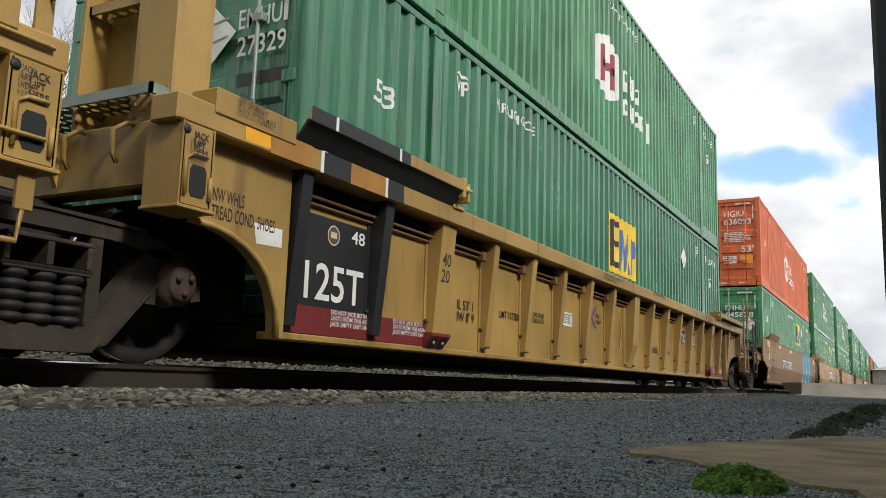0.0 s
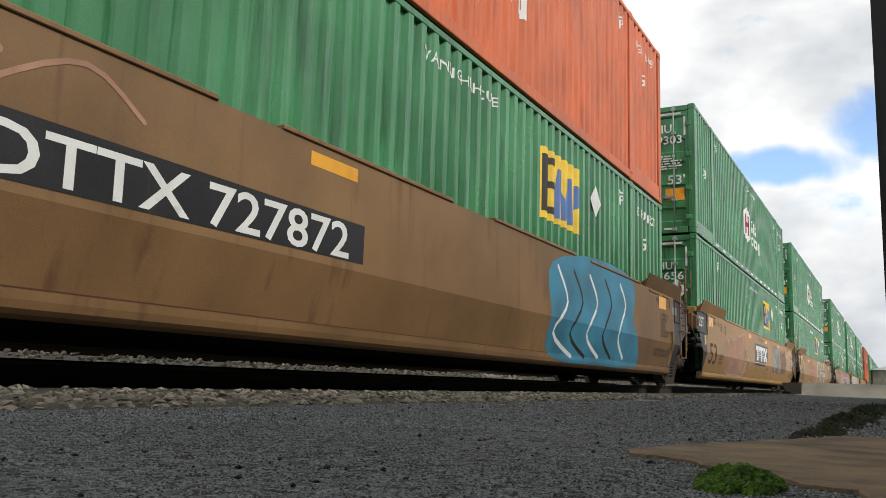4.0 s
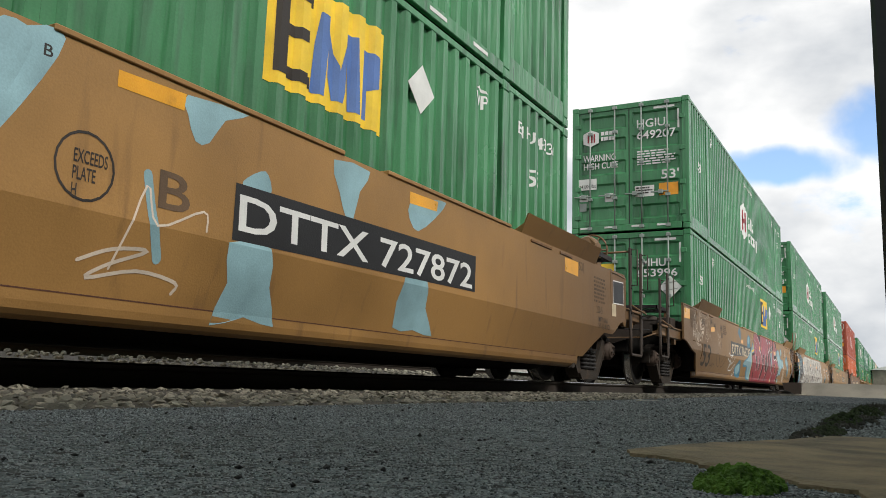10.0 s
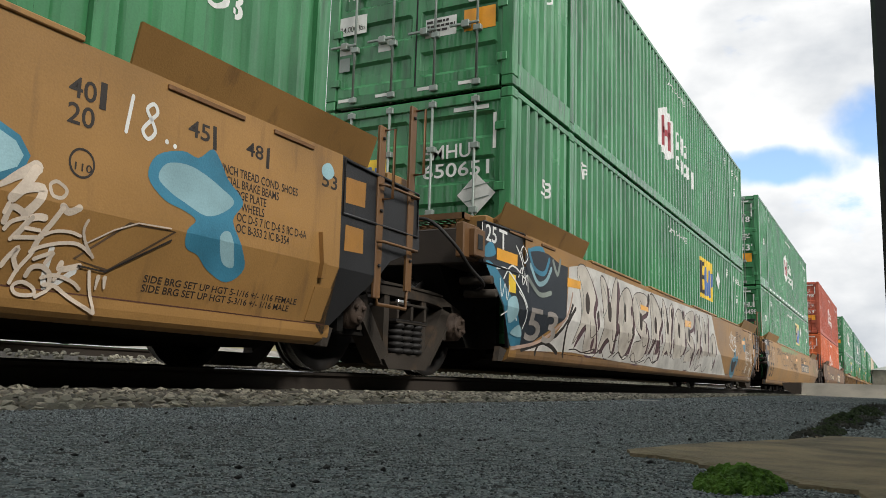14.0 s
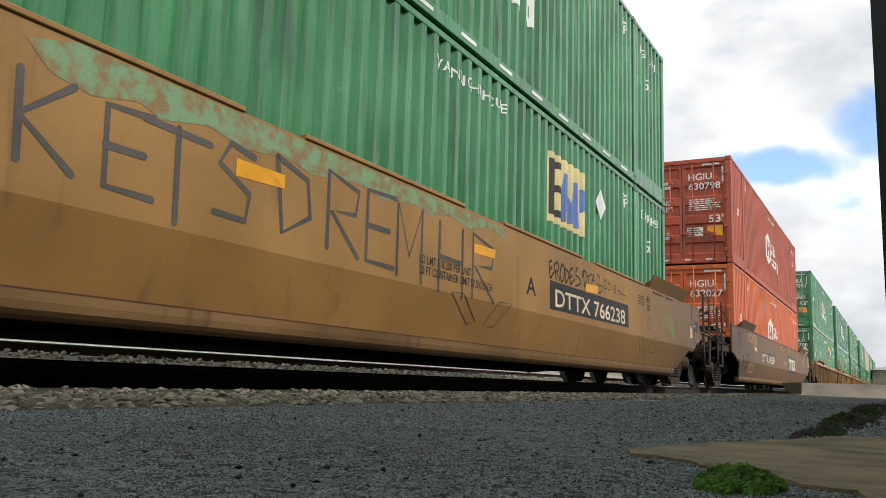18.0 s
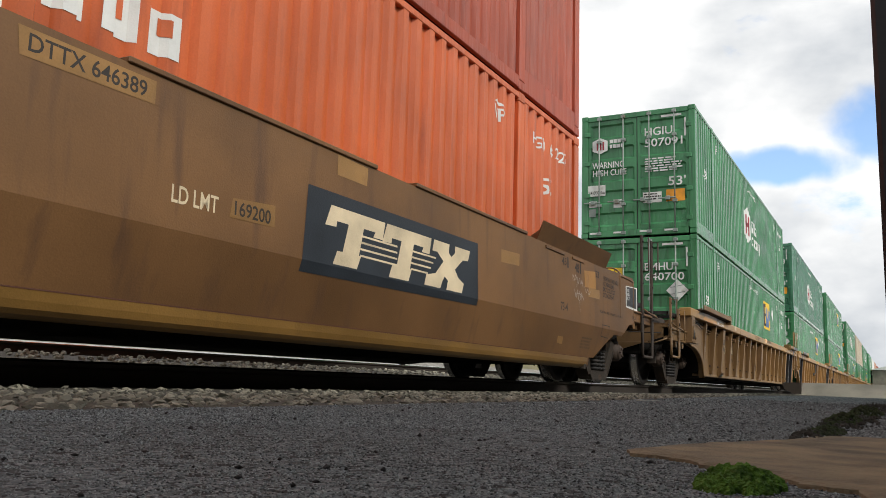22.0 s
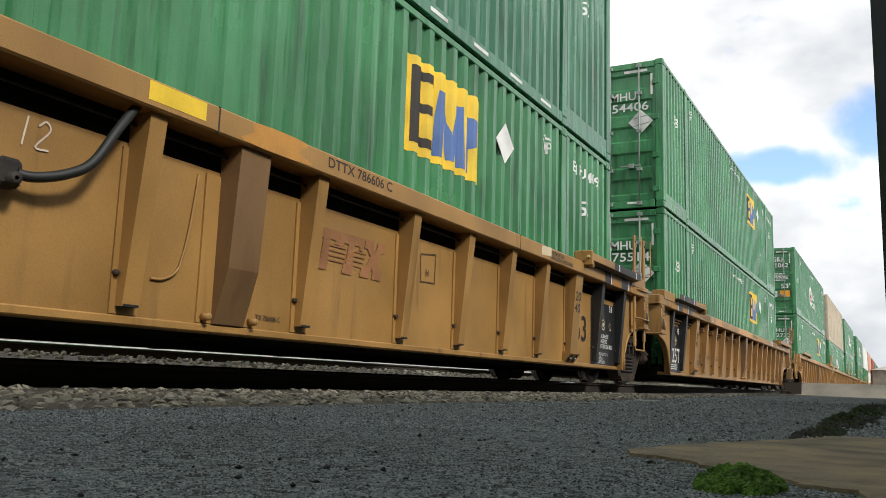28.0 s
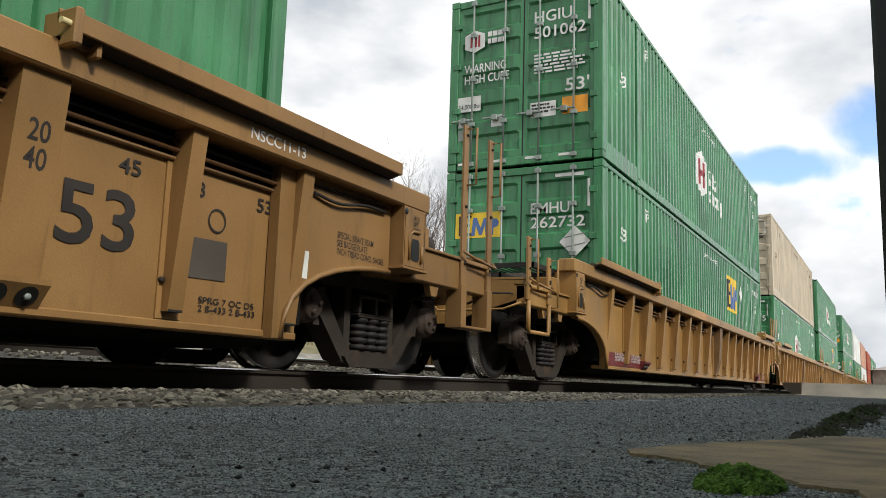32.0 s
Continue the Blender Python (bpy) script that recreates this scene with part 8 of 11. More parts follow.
ring(5, 13.95, 0.94, 0.07, 0.012, INK, "h")
wr(5, '110', 13.91, 0.90, 0.10, 0.04, INK, "h")
wr(5, '2 INCH TREAD COND. SHOES\nSPECIAL BRAKE BEAMS\nSEE BADGE PLATE\n38 INCH WHEELS\nSPRG 7 OC D-5 7 IC D-6 5 IIC D-6A\nSPRG 2 OC B-353 2 IC B-354', 14.86, 0.79, 0.87, 0.39, INK, "h")
wr(5, 'SIDE BRG SET UP HGT 5-1/16 +/- 1/16 FEMALE\nSIDE BRG SET UP HGT 5-3/16 +/- 1/16 MALE', 14.45, 0.37, 1.30, 0.09, INK, "h")
pg(5, "graffiti_fill", [(14.36, 0.97), (14.41, 1.10), (14.59, 1.17), (14.71, 1.16), (14.82, 1.24), (14.90, 1.17), (14.96, 1.09), (15.10, 0.98), (15.02, 0.86), (15.09, 0.74), (15.18, 0.59), (15.06, 0.49), (14.88, 0.54), (14.78, 0.61), (14.68, 0.64), (14.66, 0.73), (14.72, 0.80), (14.62, 0.84), (14.48, 0.87)], TEALPAINT, "h", 4)
pg(5, "graffiti_fill", [(14.43, 0.98), (14.48, 1.07), (14.62, 1.10), (14.76, 1.08), (14.90, 1.03), (15.02, 0.97), (14.94, 0.89), (14.80, 0.84), (14.64, 0.88), (14.52, 0.92)], SKYPAINT, "h", 4)
pg(5, "graffiti_fill", [(14.92, 0.74), (15.00, 0.78), (15.06, 0.66), (15.08, 0.58), (14.98, 0.60)], SKYPAINT, "h", 4)
pg(5, "graffiti_fill", [(15.88, 1.40), (15.96, 1.44), (16.02, 1.38), (15.96, 1.32), (15.88, 1.34)], SKYPAINT, "h", 4)
sk(5, [(13.87, 0.51), (13.88, 0.33), (14.02, 0.42)], 0.030, LETTER, "h", 4, False)
pg(5, "reflective_tape", [(16.17, 1.39), (16.43, 1.40), (16.42, 1.21), (16.17, 1.20)], RUSTORANGE, "h")
pg(5, "reflective_tape", [(16.18, 1.04), (16.41, 1.04), (16.41, 0.86), (16.17, 0.85)], RUSTORANGE, "h")
sk(5, [(14.00, 0.48), (14.27, 0.70), (14.58, 0.71), (14.21, 0.45)], 0.014, FADED, "h", 1, True)
pg(6, "graffiti_fill", [(-1.06, 1.11), (-0.68, 1.16), (-0.24, 1.16), (1.29, 1.36), (1.22, 0.74), (0.30, 0.38), (-0.20, 0.33)], NAVY, "h")
pg(6, "graffiti_fill", [(-1.03, 1.09), (-0.78, 1.07), (-0.23, 0.68), (0.04, 0.37), (-0.21, 0.34), (-0.65, 0.77)], TEALPAINT, "h", 4)
pg(6, "graffiti_fill", [(0.04, 1.37), (0.47, 1.47), (0.56, 1.23), (0.19, 1.11)], TEALPAINT, "h", 4)
pg(6, "graffiti_fill", [(-1.07, 1.23), (-0.90, 1.32), (-0.80, 1.21), (-1.04, 1.15)], TEALPAINT, "h", 4)
pg(6, "graffiti_fill", [(1.34, 1.37), (1.85, 1.46), (2.83, 1.47), (4.79, 1.47), (7.16, 1.49), (10.32, 1.52), (10.89, 0.85), (12.30, 0.29), (6.57, 0.28), (3.46, 0.31), (1.68, 0.35), (0.12, 0.30), (0.89, 0.44), (1.22, 0.74)], WHITEPAINT, "h")
mural()
sk(6, [(0.49, 0.28), (0.58, 0.41), (0.91, 0.39), (1.16, 0.32)], 0.050, INK, "h", 4, False)
sk(6, [(1.38, 0.29), (1.30, 0.66), (1.55, 0.88)], 0.050, INK, "h", 4, False)
sk(6, [(0.10, 0.31), (1.02, 0.52), (1.45, 0.91)], 0.050, INK, "h", 4, False)
sk(6, [(-0.18, 0.31), (0.57, 0.43), (1.22, 0.74), (1.45, 1.06)], 0.040, PALEPINK, "h", 4, False)
wr(6, '125', -1.12, 1.31, 0.34, 0.17, LETTER, "h")
wr(6, 'T', -0.72, 1.28, 0.20, 0.20, LETTER, "h")
wr(6, '53', 0.08, 0.41, 0.89, 0.36, WARMGREY, "h")
pg(6, "reflective_tape", [(-0.77, 1.28), (-0.25, 1.28), (-0.26, 1.16), (-0.78, 1.16)], AMBER, "h")
pg(6, "reflective_tape", [(1.27, 1.23), (1.75, 1.24), (1.74, 1.14), (1.26, 1.12)], AMBER, "h")
pg(6, "reflective_tape", [(4.55, 1.22), (5.02, 1.21), (5.02, 1.14), (4.55, 1.14)], AMBER, "h")
pg(6, "reflective_tape", [(7.67, 1.22), (8.22, 1.23), (8.20, 1.11), (7.66, 1.10)], AMBER, "h")
pg(6, "notice", [(-0.48, 1.06), (-0.30, 1.06), (-0.30, 0.87), (-0.48, 0.87)], SIGN_YELLOW, "h")
sk(6, [(-0.78, 1.07), (-0.51, 1.09), (-0.13, 0.89), (0.01, 0.76)], 0.020, LETTER, "h", 4, False)
sk(6, [(-0.61, 0.99), (-0.40, 1.15), (-0.08, 1.06)], 0.020, LETTER, "h", 4, False)
sk(6, [(-0.29, 1.37), (-0.15, 1.24), (-0.01, 0.99)], 0.020, LETTER, "h", 4, False)
pg(6, "graffiti_fill", [(12.72, 0.45), (12.70, 0.65), (12.85, 0.73), (13.23, 0.74), (13.52, 0.80), (13.56, 0.60), (13.39, 0.49), (13.37, 0.34), (13.14, 0.24), (12.85, 0.31)], TEALPAINT, "h", 4)
pg(6, "graffiti_fill", [(12.75, 0.62), (12.81, 0.66), (13.00, 0.62), (13.32, 0.66), (13.35, 0.54), (13.23, 0.41), (13.04, 0.39), (12.87, 0.47)], INK, "h", 4)
pg(6, "graffiti_fill", [(12.97, 0.73), (12.98, 0.90), (13.19, 0.95), (13.25, 0.76), (13.10, 0.71)], TEALPAINT, "h", 4)
pg(6, "graffiti_fill", [(13.01, 0.82), (13.08, 0.87), (13.16, 0.84), (13.11, 0.76)], INK, "h", 4)
pg(6, "graffiti_fill", [(14.45, 1.21), (14.70, 1.32), (14.81, 1.15), (14.73, 0.97), (14.49, 0.96)], TEALPAINT, "h", 4)
pg(6, "reflective_tape", [(14.22, 1.21), (14.69, 1.23), (14.69, 1.13), (14.22, 1.11)], AMBER, "h")
sk(6, [(13.22, 1.05), (13.43, 0.95), (13.72, 0.82)], 0.015, LETTER, "h", 4, False)
wr(6, '40\n20', 13.88, 1.11, 0.19, 0.24, INK, "h")
wr(6, '45', 14.68, 1.25, 0.17, 0.12, INK, "h")
wr(6, '48', 15.15, 1.24, 0.17, 0.12, INK, "h")
wr(6, '53', 15.94, 1.25, 0.17, 0.10, INK, "h")
ring(6, 14.02, 0.93, 0.07, 0.012, INK, "h")
wr(6, '110', 13.97, 0.90, 0.11, 0.04, INK, "h")
wr(6, '2 INCH TREAD COND. SHOES\nSPECIAL BRAKE BEAMS\nSEE BADGE PLATE\n38 INCH WHEELS\nSPRG 7 OC D-5 7 IC D-6 5 IIC D-6A\nSPRG 2 OC B-353 2 IC B-354', 14.92, 0.81, 0.71, 0.37, INK, "h")
sp(6, 13.34, 1.12, 0.42, 0.26, 6, 14, FADED, "h")
wr(6, 'SIDE BRG SET UP HGT 5-1/16 +/- 1/16 FEMALE\nSIDE BRG SET UP HGT 5-3/16 +/- 1/16 MALE', 14.50, 0.37, 1.14, 0.10, FADED, "h")
sk(6, [(13.32, 0.70), (13.57, 0.71), (13.85, 0.57), (13.89, 0.47), (13.71, 0.44), (13.41, 0.61)], 0.014, FADED, "h", 1, True)
sk(6, [(14.05, 0.51), (14.33, 0.70), (14.63, 0.71), (14.25, 0.46), (14.08, 0.45)], 0.014, FADED, "h", 1, True)
wr(7, '53', 0.12, 0.41, 0.83, 0.45, INK, "h")
wr(7, '53', -0.08, 1.29, 0.15, 0.10, INK, "h")
pg(7, "stencil_bar", [(-0.14, 1.42), (-0.10, 1.42), (-0.10, 1.28), (-0.14, 1.28)], INK, "h")
wr(7, '48', 0.69, 1.29, 0.17, 0.10, INK, "h")
pg(7, "stencil_bar", [(0.63, 1.41), (0.66, 1.41), (0.67, 1.27), (0.63, 1.27)], INK, "h")
wr(7, '45', 1.16, 1.29, 0.18, 0.10, INK, "h")
pg(7, "stencil_bar", [(1.11, 1.41), (1.14, 1.41), (1.15, 1.26), (1.11, 1.26)], INK, "h")
wr(7, '40\n20', 1.95, 1.15, 0.16, 0.24, INK, "h")
pg(7, "stencil_bar", [(1.89, 1.40), (1.93, 1.41), (1.93, 1.28), (1.90, 1.28)], INK, "h")
ring(7, 1.95, 0.96, 0.08, 0.012, INK, "h")
wr(7, '110', 1.89, 0.93, 0.12, 0.04, INK, "h")
sk(7, [(0.12, 1.21), (0.63, 1.22), (0.63, 0.96), (0.11, 0.94)], 0.014, FADED, "h", 1, True)
sp(7, 0.16, 0.97, 0.43, 0.21, 6, 15, FADED, "h")
sp(7, 2.19, 1.16, 0.81, 0.23, 5, 16, FADED, "h")
sk(7, [(-0.11, 1.51), (-0.02, 1.45), (0.04, 1.52), (0.15, 1.45), (0.22, 1.53), (0.39, 1.44)], 0.012, PALE, "h", 4, False)
sk(7, [(-0.05, 1.15), (0.03, 1.26), (0.10, 1.24), (0.21, 1.26), (0.41, 1.24)], 0.012, PALE, "h", 4, False)
sk(7, [(0.71, 1.22), (0.79, 1.29), (0.99, 1.24), (0.90, 1.11), (1.09, 1.20), (1.26, 1.13), (1.11, 1.02), (1.32, 1.03)], 0.012, PALE, "h", 4, False)
sk(7, [(0.85, 0.83), (0.90, 1.11), (1.07, 0.87), (0.91, 1.01), (1.22, 0.90)], 0.012, PALE, "h", 4, False)
sk(7, [(0.90, 1.39), (1.03, 1.34)], 0.012, PALE, "h", 4, False)
pg(7, "graffiti_fill", [(3.12, 1.45), (3.40, 1.53), (3.67, 1.52), (4.37, 1.52), (5.49, 1.52), (7.0, 1.51), (8.55, 1.50), (8.50, 1.41), (8.1, 1.44), (7.7, 1.36), (7.3, 1.41), (6.9, 1.34), (6.72, 1.39), (6.2, 1.33), (5.8, 1.38), (5.3, 1.31), (5.04, 1.36), (4.6, 1.31), (4.3, 1.37), (3.95, 1.30), (3.79, 1.35), (3.5, 1.29), (3.26, 1.33)], MINT, "h")
sk(7, [(3.11, 1.30), (3.13, 0.88)], 0.042, GREYINK, "h", 1, False)
sk(7, [(3.40, 1.30), (3.12, 1.09), (3.42, 0.87)], 0.042, GREYINK, "h", 1, False)
sk(7, [(3.90, 1.29), (3.60, 1.28), (3.61, 0.86), (3.92, 0.85)], 0.042, GREYINK, "h", 1, False)
sk(7, [(3.60, 1.07), (3.85, 1.07)], 0.042, GREYINK, "h", 1, False)
sk(7, [(3.84, 1.28), (4.33, 1.26)], 0.042, GREYINK, "h", 1, False)
sk(7, [(4.08, 1.29), (4.09, 0.76)], 0.042, GREYINK, "h", 1, False)
sk(7, [(4.71, 1.28), (4.50, 1.32), (4.41, 1.18), (4.68, 1.04), (4.65, 0.87), (4.38, 0.88)], 0.042, GREYINK, "h", 1, False)
sk(7, [(4.93, 1.35), (5.00, 0.86), (5.29, 1.01), (5.25, 1.26), (4.93, 1.35)], 0.042, GREYINK, "h", 1, False)
sk(7, [(5.49, 0.84), (5.49, 1.39), (5.87, 1.31), (5.83, 1.13), (5.53, 1.11), (5.87, 0.82)], 0.042, GREYINK, "h", 1, False)
sk(7, [(6.39, 1.37), (5.99, 1.36), (5.98, 0.82), (6.37, 0.81)], 0.042, GREYINK, "h", 1, False)
sk(7, [(5.98, 1.09), (6.30, 1.09)], 0.042, GREYINK, "h", 1, False)
sk(7, [(6.42, 0.77), (6.43, 1.36), (6.61, 0.94), (6.82, 1.37), (6.81, 0.75)], 0.042, GREYINK, "h", 1, False)
sk(7, [(7.13, 1.32), (7.11, 0.72)], 0.042, GREYINK, "h", 1, False)
sk(7, [(7.57, 1.32), (7.56, 0.70)], 0.042, GREYINK, "h", 1, False)
sk(7, [(7.12, 1.02), (7.56, 1.01)], 0.042, GREYINK, "h", 1, False)
sk(7, [(7.77, 0.73), (7.79, 1.33), (8.26, 1.24), (8.20, 1.05), (7.82, 1.03), (8.24, 0.72)], 0.042, GREYINK, "h", 1, False)
wr(7, 'LD LMT 118,200 PER UNIT\n20 FT CONTAINER LIMIT 57,500 EACH', 6.78, 0.81, 1.43, 0.18, INK, "h")
pg(7, "number_panel", [(9.78, 1.13), (12.98, 1.14), (12.98, 0.81), (9.77, 0.80)], BLACK, "h")
wr(7, 'DTTX 766238', 9.95, 0.84, 2.85, 0.21, CREAM, "h")
wr(7, 'A', 9.08, 0.90, 0.27, 0.19, INK, "h")
sk(7, [(9.84, 1.36), (9.76, 1.33), (9.77, 1.25), (9.79, 1.16), (9.91, 1.24)], 0.03, INK, "h", 4, False)
sk(7, [(9.77, 1.24), (9.84, 1.29)], 0.028, INK, "h", 4, False)
sk(7, [(9.91, 1.32), (9.95, 1.24), (9.98, 1.16)], 0.028, INK, "h", 4, False)
sk(7, [(9.91, 1.32), (10.02, 1.37), (10.07, 1.33), (10.03, 1.27), (9.95, 1.26)], 0.028, INK, "h", 4, False)
sk(7, [(9.97, 1.26), (10.07, 1.2), (10.09, 1.16)], 0.022, INK, "h", 4, False)
sk(7, [(10.16, 1.35), (10.11, 1.25), (10.15, 1.16), (10.22, 1.19), (10.26, 1.3), (10.21, 1.37), (10.16, 1.35)], 0.03, INK, "h", 4, False)
sk(7, [(10.27, 1.33), (10.3, 1.16)], 0.028, INK, "h", 4, False)
sk(7, [(10.27, 1.33), (10.39, 1.3), (10.41, 1.25), (10.32, 1.16)], 0.028, INK, "h", 4, False)
sk(7, [(10.55, 1.37), (10.45, 1.32), (10.46, 1.16), (10.6, 1.24)], 0.028, INK, "h", 4, False)
sk(7, [(10.46, 1.24), (10.53, 1.28)], 0.024, INK, "h", 4, False)
sk(7, [(10.75, 1.39), (10.71, 1.39), (10.67, 1.3), (10.78, 1.28), (10.85, 1.22), (10.66, 1.16)], 0.024, INK, "h", 4, False)
sk(7, [(10.95, 1.39), (11.0, 1.2)], 0.024, INK, "h", 4, False)
sk(7, [(10.92, 1.31), (10.95, 1.39), (11.07, 1.38), (11.09, 1.29), (11.0, 1.19)], 0.022, INK, "h", 4, False)
sk(7, [(11.09, 1.33), (11.3, 1.39)], 0.02, INK, "h", 4, False)
sk(7, [(11.17, 1.35), (11.16, 1.25)], 0.02, INK, "h", 4, False)
sk(7, [(11.29, 1.26), (11.36, 1.4), (11.39, 1.28)], 0.02, INK, "h", 4, False)
sk(7, [(11.3, 1.31), (11.39, 1.32)], 0.016, INK, "h", 4, False)
sk(7, [(11.63, 1.38), (11.56, 1.42), (11.5, 1.33), (11.58, 1.28), (11.75, 1.28), (11.65, 1.18), (11.54, 1.18)], 0.02, INK, "h", 4, False)
sk(7, [(11.85, 1.36), (11.92, 1.4), (11.92, 1.35), (11.86, 1.26), (11.97, 1.29)], 0.015, INK, "h", 4, False)
sk(7, [(12.03, 1.37), (11.99, 1.28), (12.05, 1.26), (12.1, 1.32), (12.03, 1.37)], 0.014, INK, "h", 4, False)
sk(7, [(12.2, 1.42), (12.16, 1.28)], 0.014, INK, "h", 4, False)
sk(7, [(12.33, 1.37), (12.25, 1.32), (12.35, 1.3), (12.36, 1.26), (12.27, 1.26), (12.38, 1.37)], 0.014, INK, "h", 4, False)
sk(7, [(12.45, 1.31), (12.62, 1.3)], 0.014, INK, "h", 4, False)
sk(7, [(12.53, 1.27), (12.75, 1.27), (12.91, 1.26)], 0.012, INK, "h", 4, False)
pg(7, "reflective_tape", [(4.55, 1.24), (5.01, 1.24), (5.01, 1.15), (4.55, 1.13)], AMBER, "h")
pg(7, "reflective_tape", [(7.81, 1.24), (8.29, 1.25), (8.27, 1.16), (7.81, 1.15)], AMBER, "h")
pg(7, "reflective_tape", [(11.06, 1.24), (11.54, 1.26), (11.53, 1.16), (11.06, 1.13)], AMBER, "h")
pg(7, "graffiti_fill", [(15.12, 1.19), (15.20, 1.24), (15.24, 1.18), (15.34, 1.25), (15.45, 1.27), (15.50, 1.19), (15.62, 1.23), (15.70, 1.14), (15.80, 1.15), (15.78, 1.05), (15.93, 1.03), (15.96, 0.97), (16.08, 0.95), (15.92, 0.90), (15.86, 0.83), (15.73, 0.79), (15.70, 0.88), (15.55, 0.84), (15.50, 0.93), (15.32, 0.92), (15.34, 1.00), (15.20, 1.05), (15.24, 1.12)], THINMINT, "h")
sk(7, [(13.47, 0.73), (13.71, 0.73), (14.00, 0.51), (13.77, 0.51)], 0.014, FADED, "h", 1, True)
sk(7, [(14.16, 0.52), (14.45, 0.75), (14.75, 0.75), (14.52, 0.51)], 0.014, FADED, "h", 1, True)
sk(7, [(7.36, 0.73), (7.60, 0.74), (7.94, 0.52), (7.79, 0.48)], 0.014, FADED, "h", 1, True)
sk(7, [(8.13, 0.49), (8.38, 0.74), (8.69, 0.75), (8.36, 0.49)], 0.014, FADED, "h", 1, True)
wr(7, '40\n20', 14.02, 1.16, 0.20, 0.23, INK, "h")
ring(7, 14.15, 0.96, 0.09, 0.012, INK, "h")
sp(7, 13.51, 1.20, 0.41, 0.16, 4, 17, FADED, "h")
pg(7, "notice", [(17.21, 1.11), (17.40, 1.11), (17.40, 0.92), (17.19, 0.91)], CREAM, "h")
pg(7, "badge_plate", [(17.51, 1.255), (17.70, 1.265), (17.715, 1.045), (17.53, 1.035)], SMOKED, "h")
pg(7, "badge_plate", [(17.71, 1.266), (17.92, 1.275), (17.93, 1.05), (17.725, 1.046)], SMOKED, "h")
wr(7, 'SEE\nRESRVRS', 17.53, 1.14, 0.16, 0.10, LETTER, "h")
wr(7, '01-12', 17.64, 1.01, 0.09, 0.04, LETTER, "h")
wr(7, 'JACK HERE', 17.39, 0.82, 0.33, 0.04, FADED, "h")
pg(7, "notice", [(17.25, 1.14), (17.32, 1.15), (17.34, 0.92), (17.27, 0.92)], SIGN_YELLOW, "h")
wr(8, '53', 0.29, 0.48, 0.78, 0.46, INK, "h")
pg(8, "number_panel", [(3.28, 1.09), (6.49, 1.10), (6.47, 0.78), (3.28, 0.77)], DUSKPANEL, "h")
wr(8, 'DTTX 646389', 3.45, 0.80, 2.84, 0.24, CREAM, "h")
pg(8, "emblem_panel", [(10.06, 1.24), (12.69, 1.25), (12.70, 0.66), (10.02, 0.64)], NAVY, "h")
bars_emblem(8, 10.33, 0.71, 2.19, 0.43, CREAM, "h")
pg(8, "painted_patch", [(9.34, 0.99), (9.73, 1.02), (9.73, 0.88), (9.32, 0.87)], OCHREPATCH, "h")
wr(8, '169200', 9.36, 0.89, 0.33, 0.09, INK, "h")
pg(8, "painted_patch", [(10.39, 1.53), (10.78, 1.52), (10.77, 1.38), (10.39, 1.38)], OCHREPATCH, "h")
pg(8, "painted_patch", [(13.23, 1.28), (13.70, 1.30), (13.69, 1.17), (13.23, 1.15)], OCHREPATCH, "h")
wr(8, '45', 14.98, 1.37, 0.16, 0.09, INK, "h")
pg(8, "stencil_bar", [(15.17, 1.48), (15.21, 1.48), (15.21, 1.35), (15.17, 1.35)], INK, "h")
wr(8, '48', 15.44, 1.34, 0.16, 0.11, INK, "h")
pg(8, "stencil_bar", [(15.63, 1.48), (15.67, 1.49), (15.67, 1.34), (15.63, 1.33)], INK, "h")
wr(8, '53', 16.25, 1.37, 0.15, 0.09, INK, "h")
wr(8, '73-4', 14.93, 0.82, 0.24, 0.10, INK, "h")
pg(8, "painted_patch", [(15.80, 1.40), (16.25, 1.44), (16.26, 1.21), (15.82, 1.19)], RUSTORANGE, "h")
pg(8, "painted_patch", [(15.96, 1.20), (16.42, 1.21), (16.41, 1.09), (15.95, 1.08)], OCHREPATCH, "h")
wr(8, '2 INCH TREAD COND. SHOES\nNO. 24 BRAKE BEAMS\nSPRG 7 OC D-5 3 IC D-5\n2 OC B-432 2 IC B-433', 16.58, 1.14, 0.68, 0.29, INK, "h")
wr(8, 'SIDE BRG SET-UP HGT 5-1/16 +/- 1', 16.42, 0.92, 1.05, 0.03, INK, "h")
pg(8, "badge_plate", [(17.67, 1.42), (18.27, 1.45), (18.27, 1.09), (17.66, 1.10)], STICKER, "h")
pg(8, "badge_plate", [(17.71, 1.41), (18.23, 1.43), (18.22, 1.12), (17.69, 1.12)], BLACK, "h")
wr(8, 'ABDX\nABDX-L\nBPL-90', 17.74, 1.22, 0.14, 0.16, LETTER, "h")
wr(8, 'BLT-05-04', 17.75, 1.10, 0.25, 0.03, LETTER, "h")
wr(8, 'JACK', 17.99, 0.94, 0.20, 0.06, INK, "h")
sk(8, [(15.37, 1.22), (15.36, 1.30), (15.44, 1.22), (15.45, 1.30), (15.52, 1.24), (15.50, 1.16)], 0.010, WORNWHITE, "h", 3, False)
sk(8, [(15.52, 1.28), (15.57, 1.20), (15.60, 1.28), (15.66, 1.20), (15.70, 1.26), (15.74, 1.18)], 0.010, WORNWHITE, "h", 3, False)
sk(8, [(15.42, 1.12), (15.48, 1.02), (15.52, 1.12), (15.56, 1.00), (15.60, 1.11), (15.66, 1.00), (15.68, 1.10), (15.76, 1.02)], 0.012, WORNWHITE, "h", 3, False)
sk(8, [(15.45, 1.06), (15.60, 1.08), (15.72, 1.05)], 0.010, WORNWHITE, "h", 3, False)
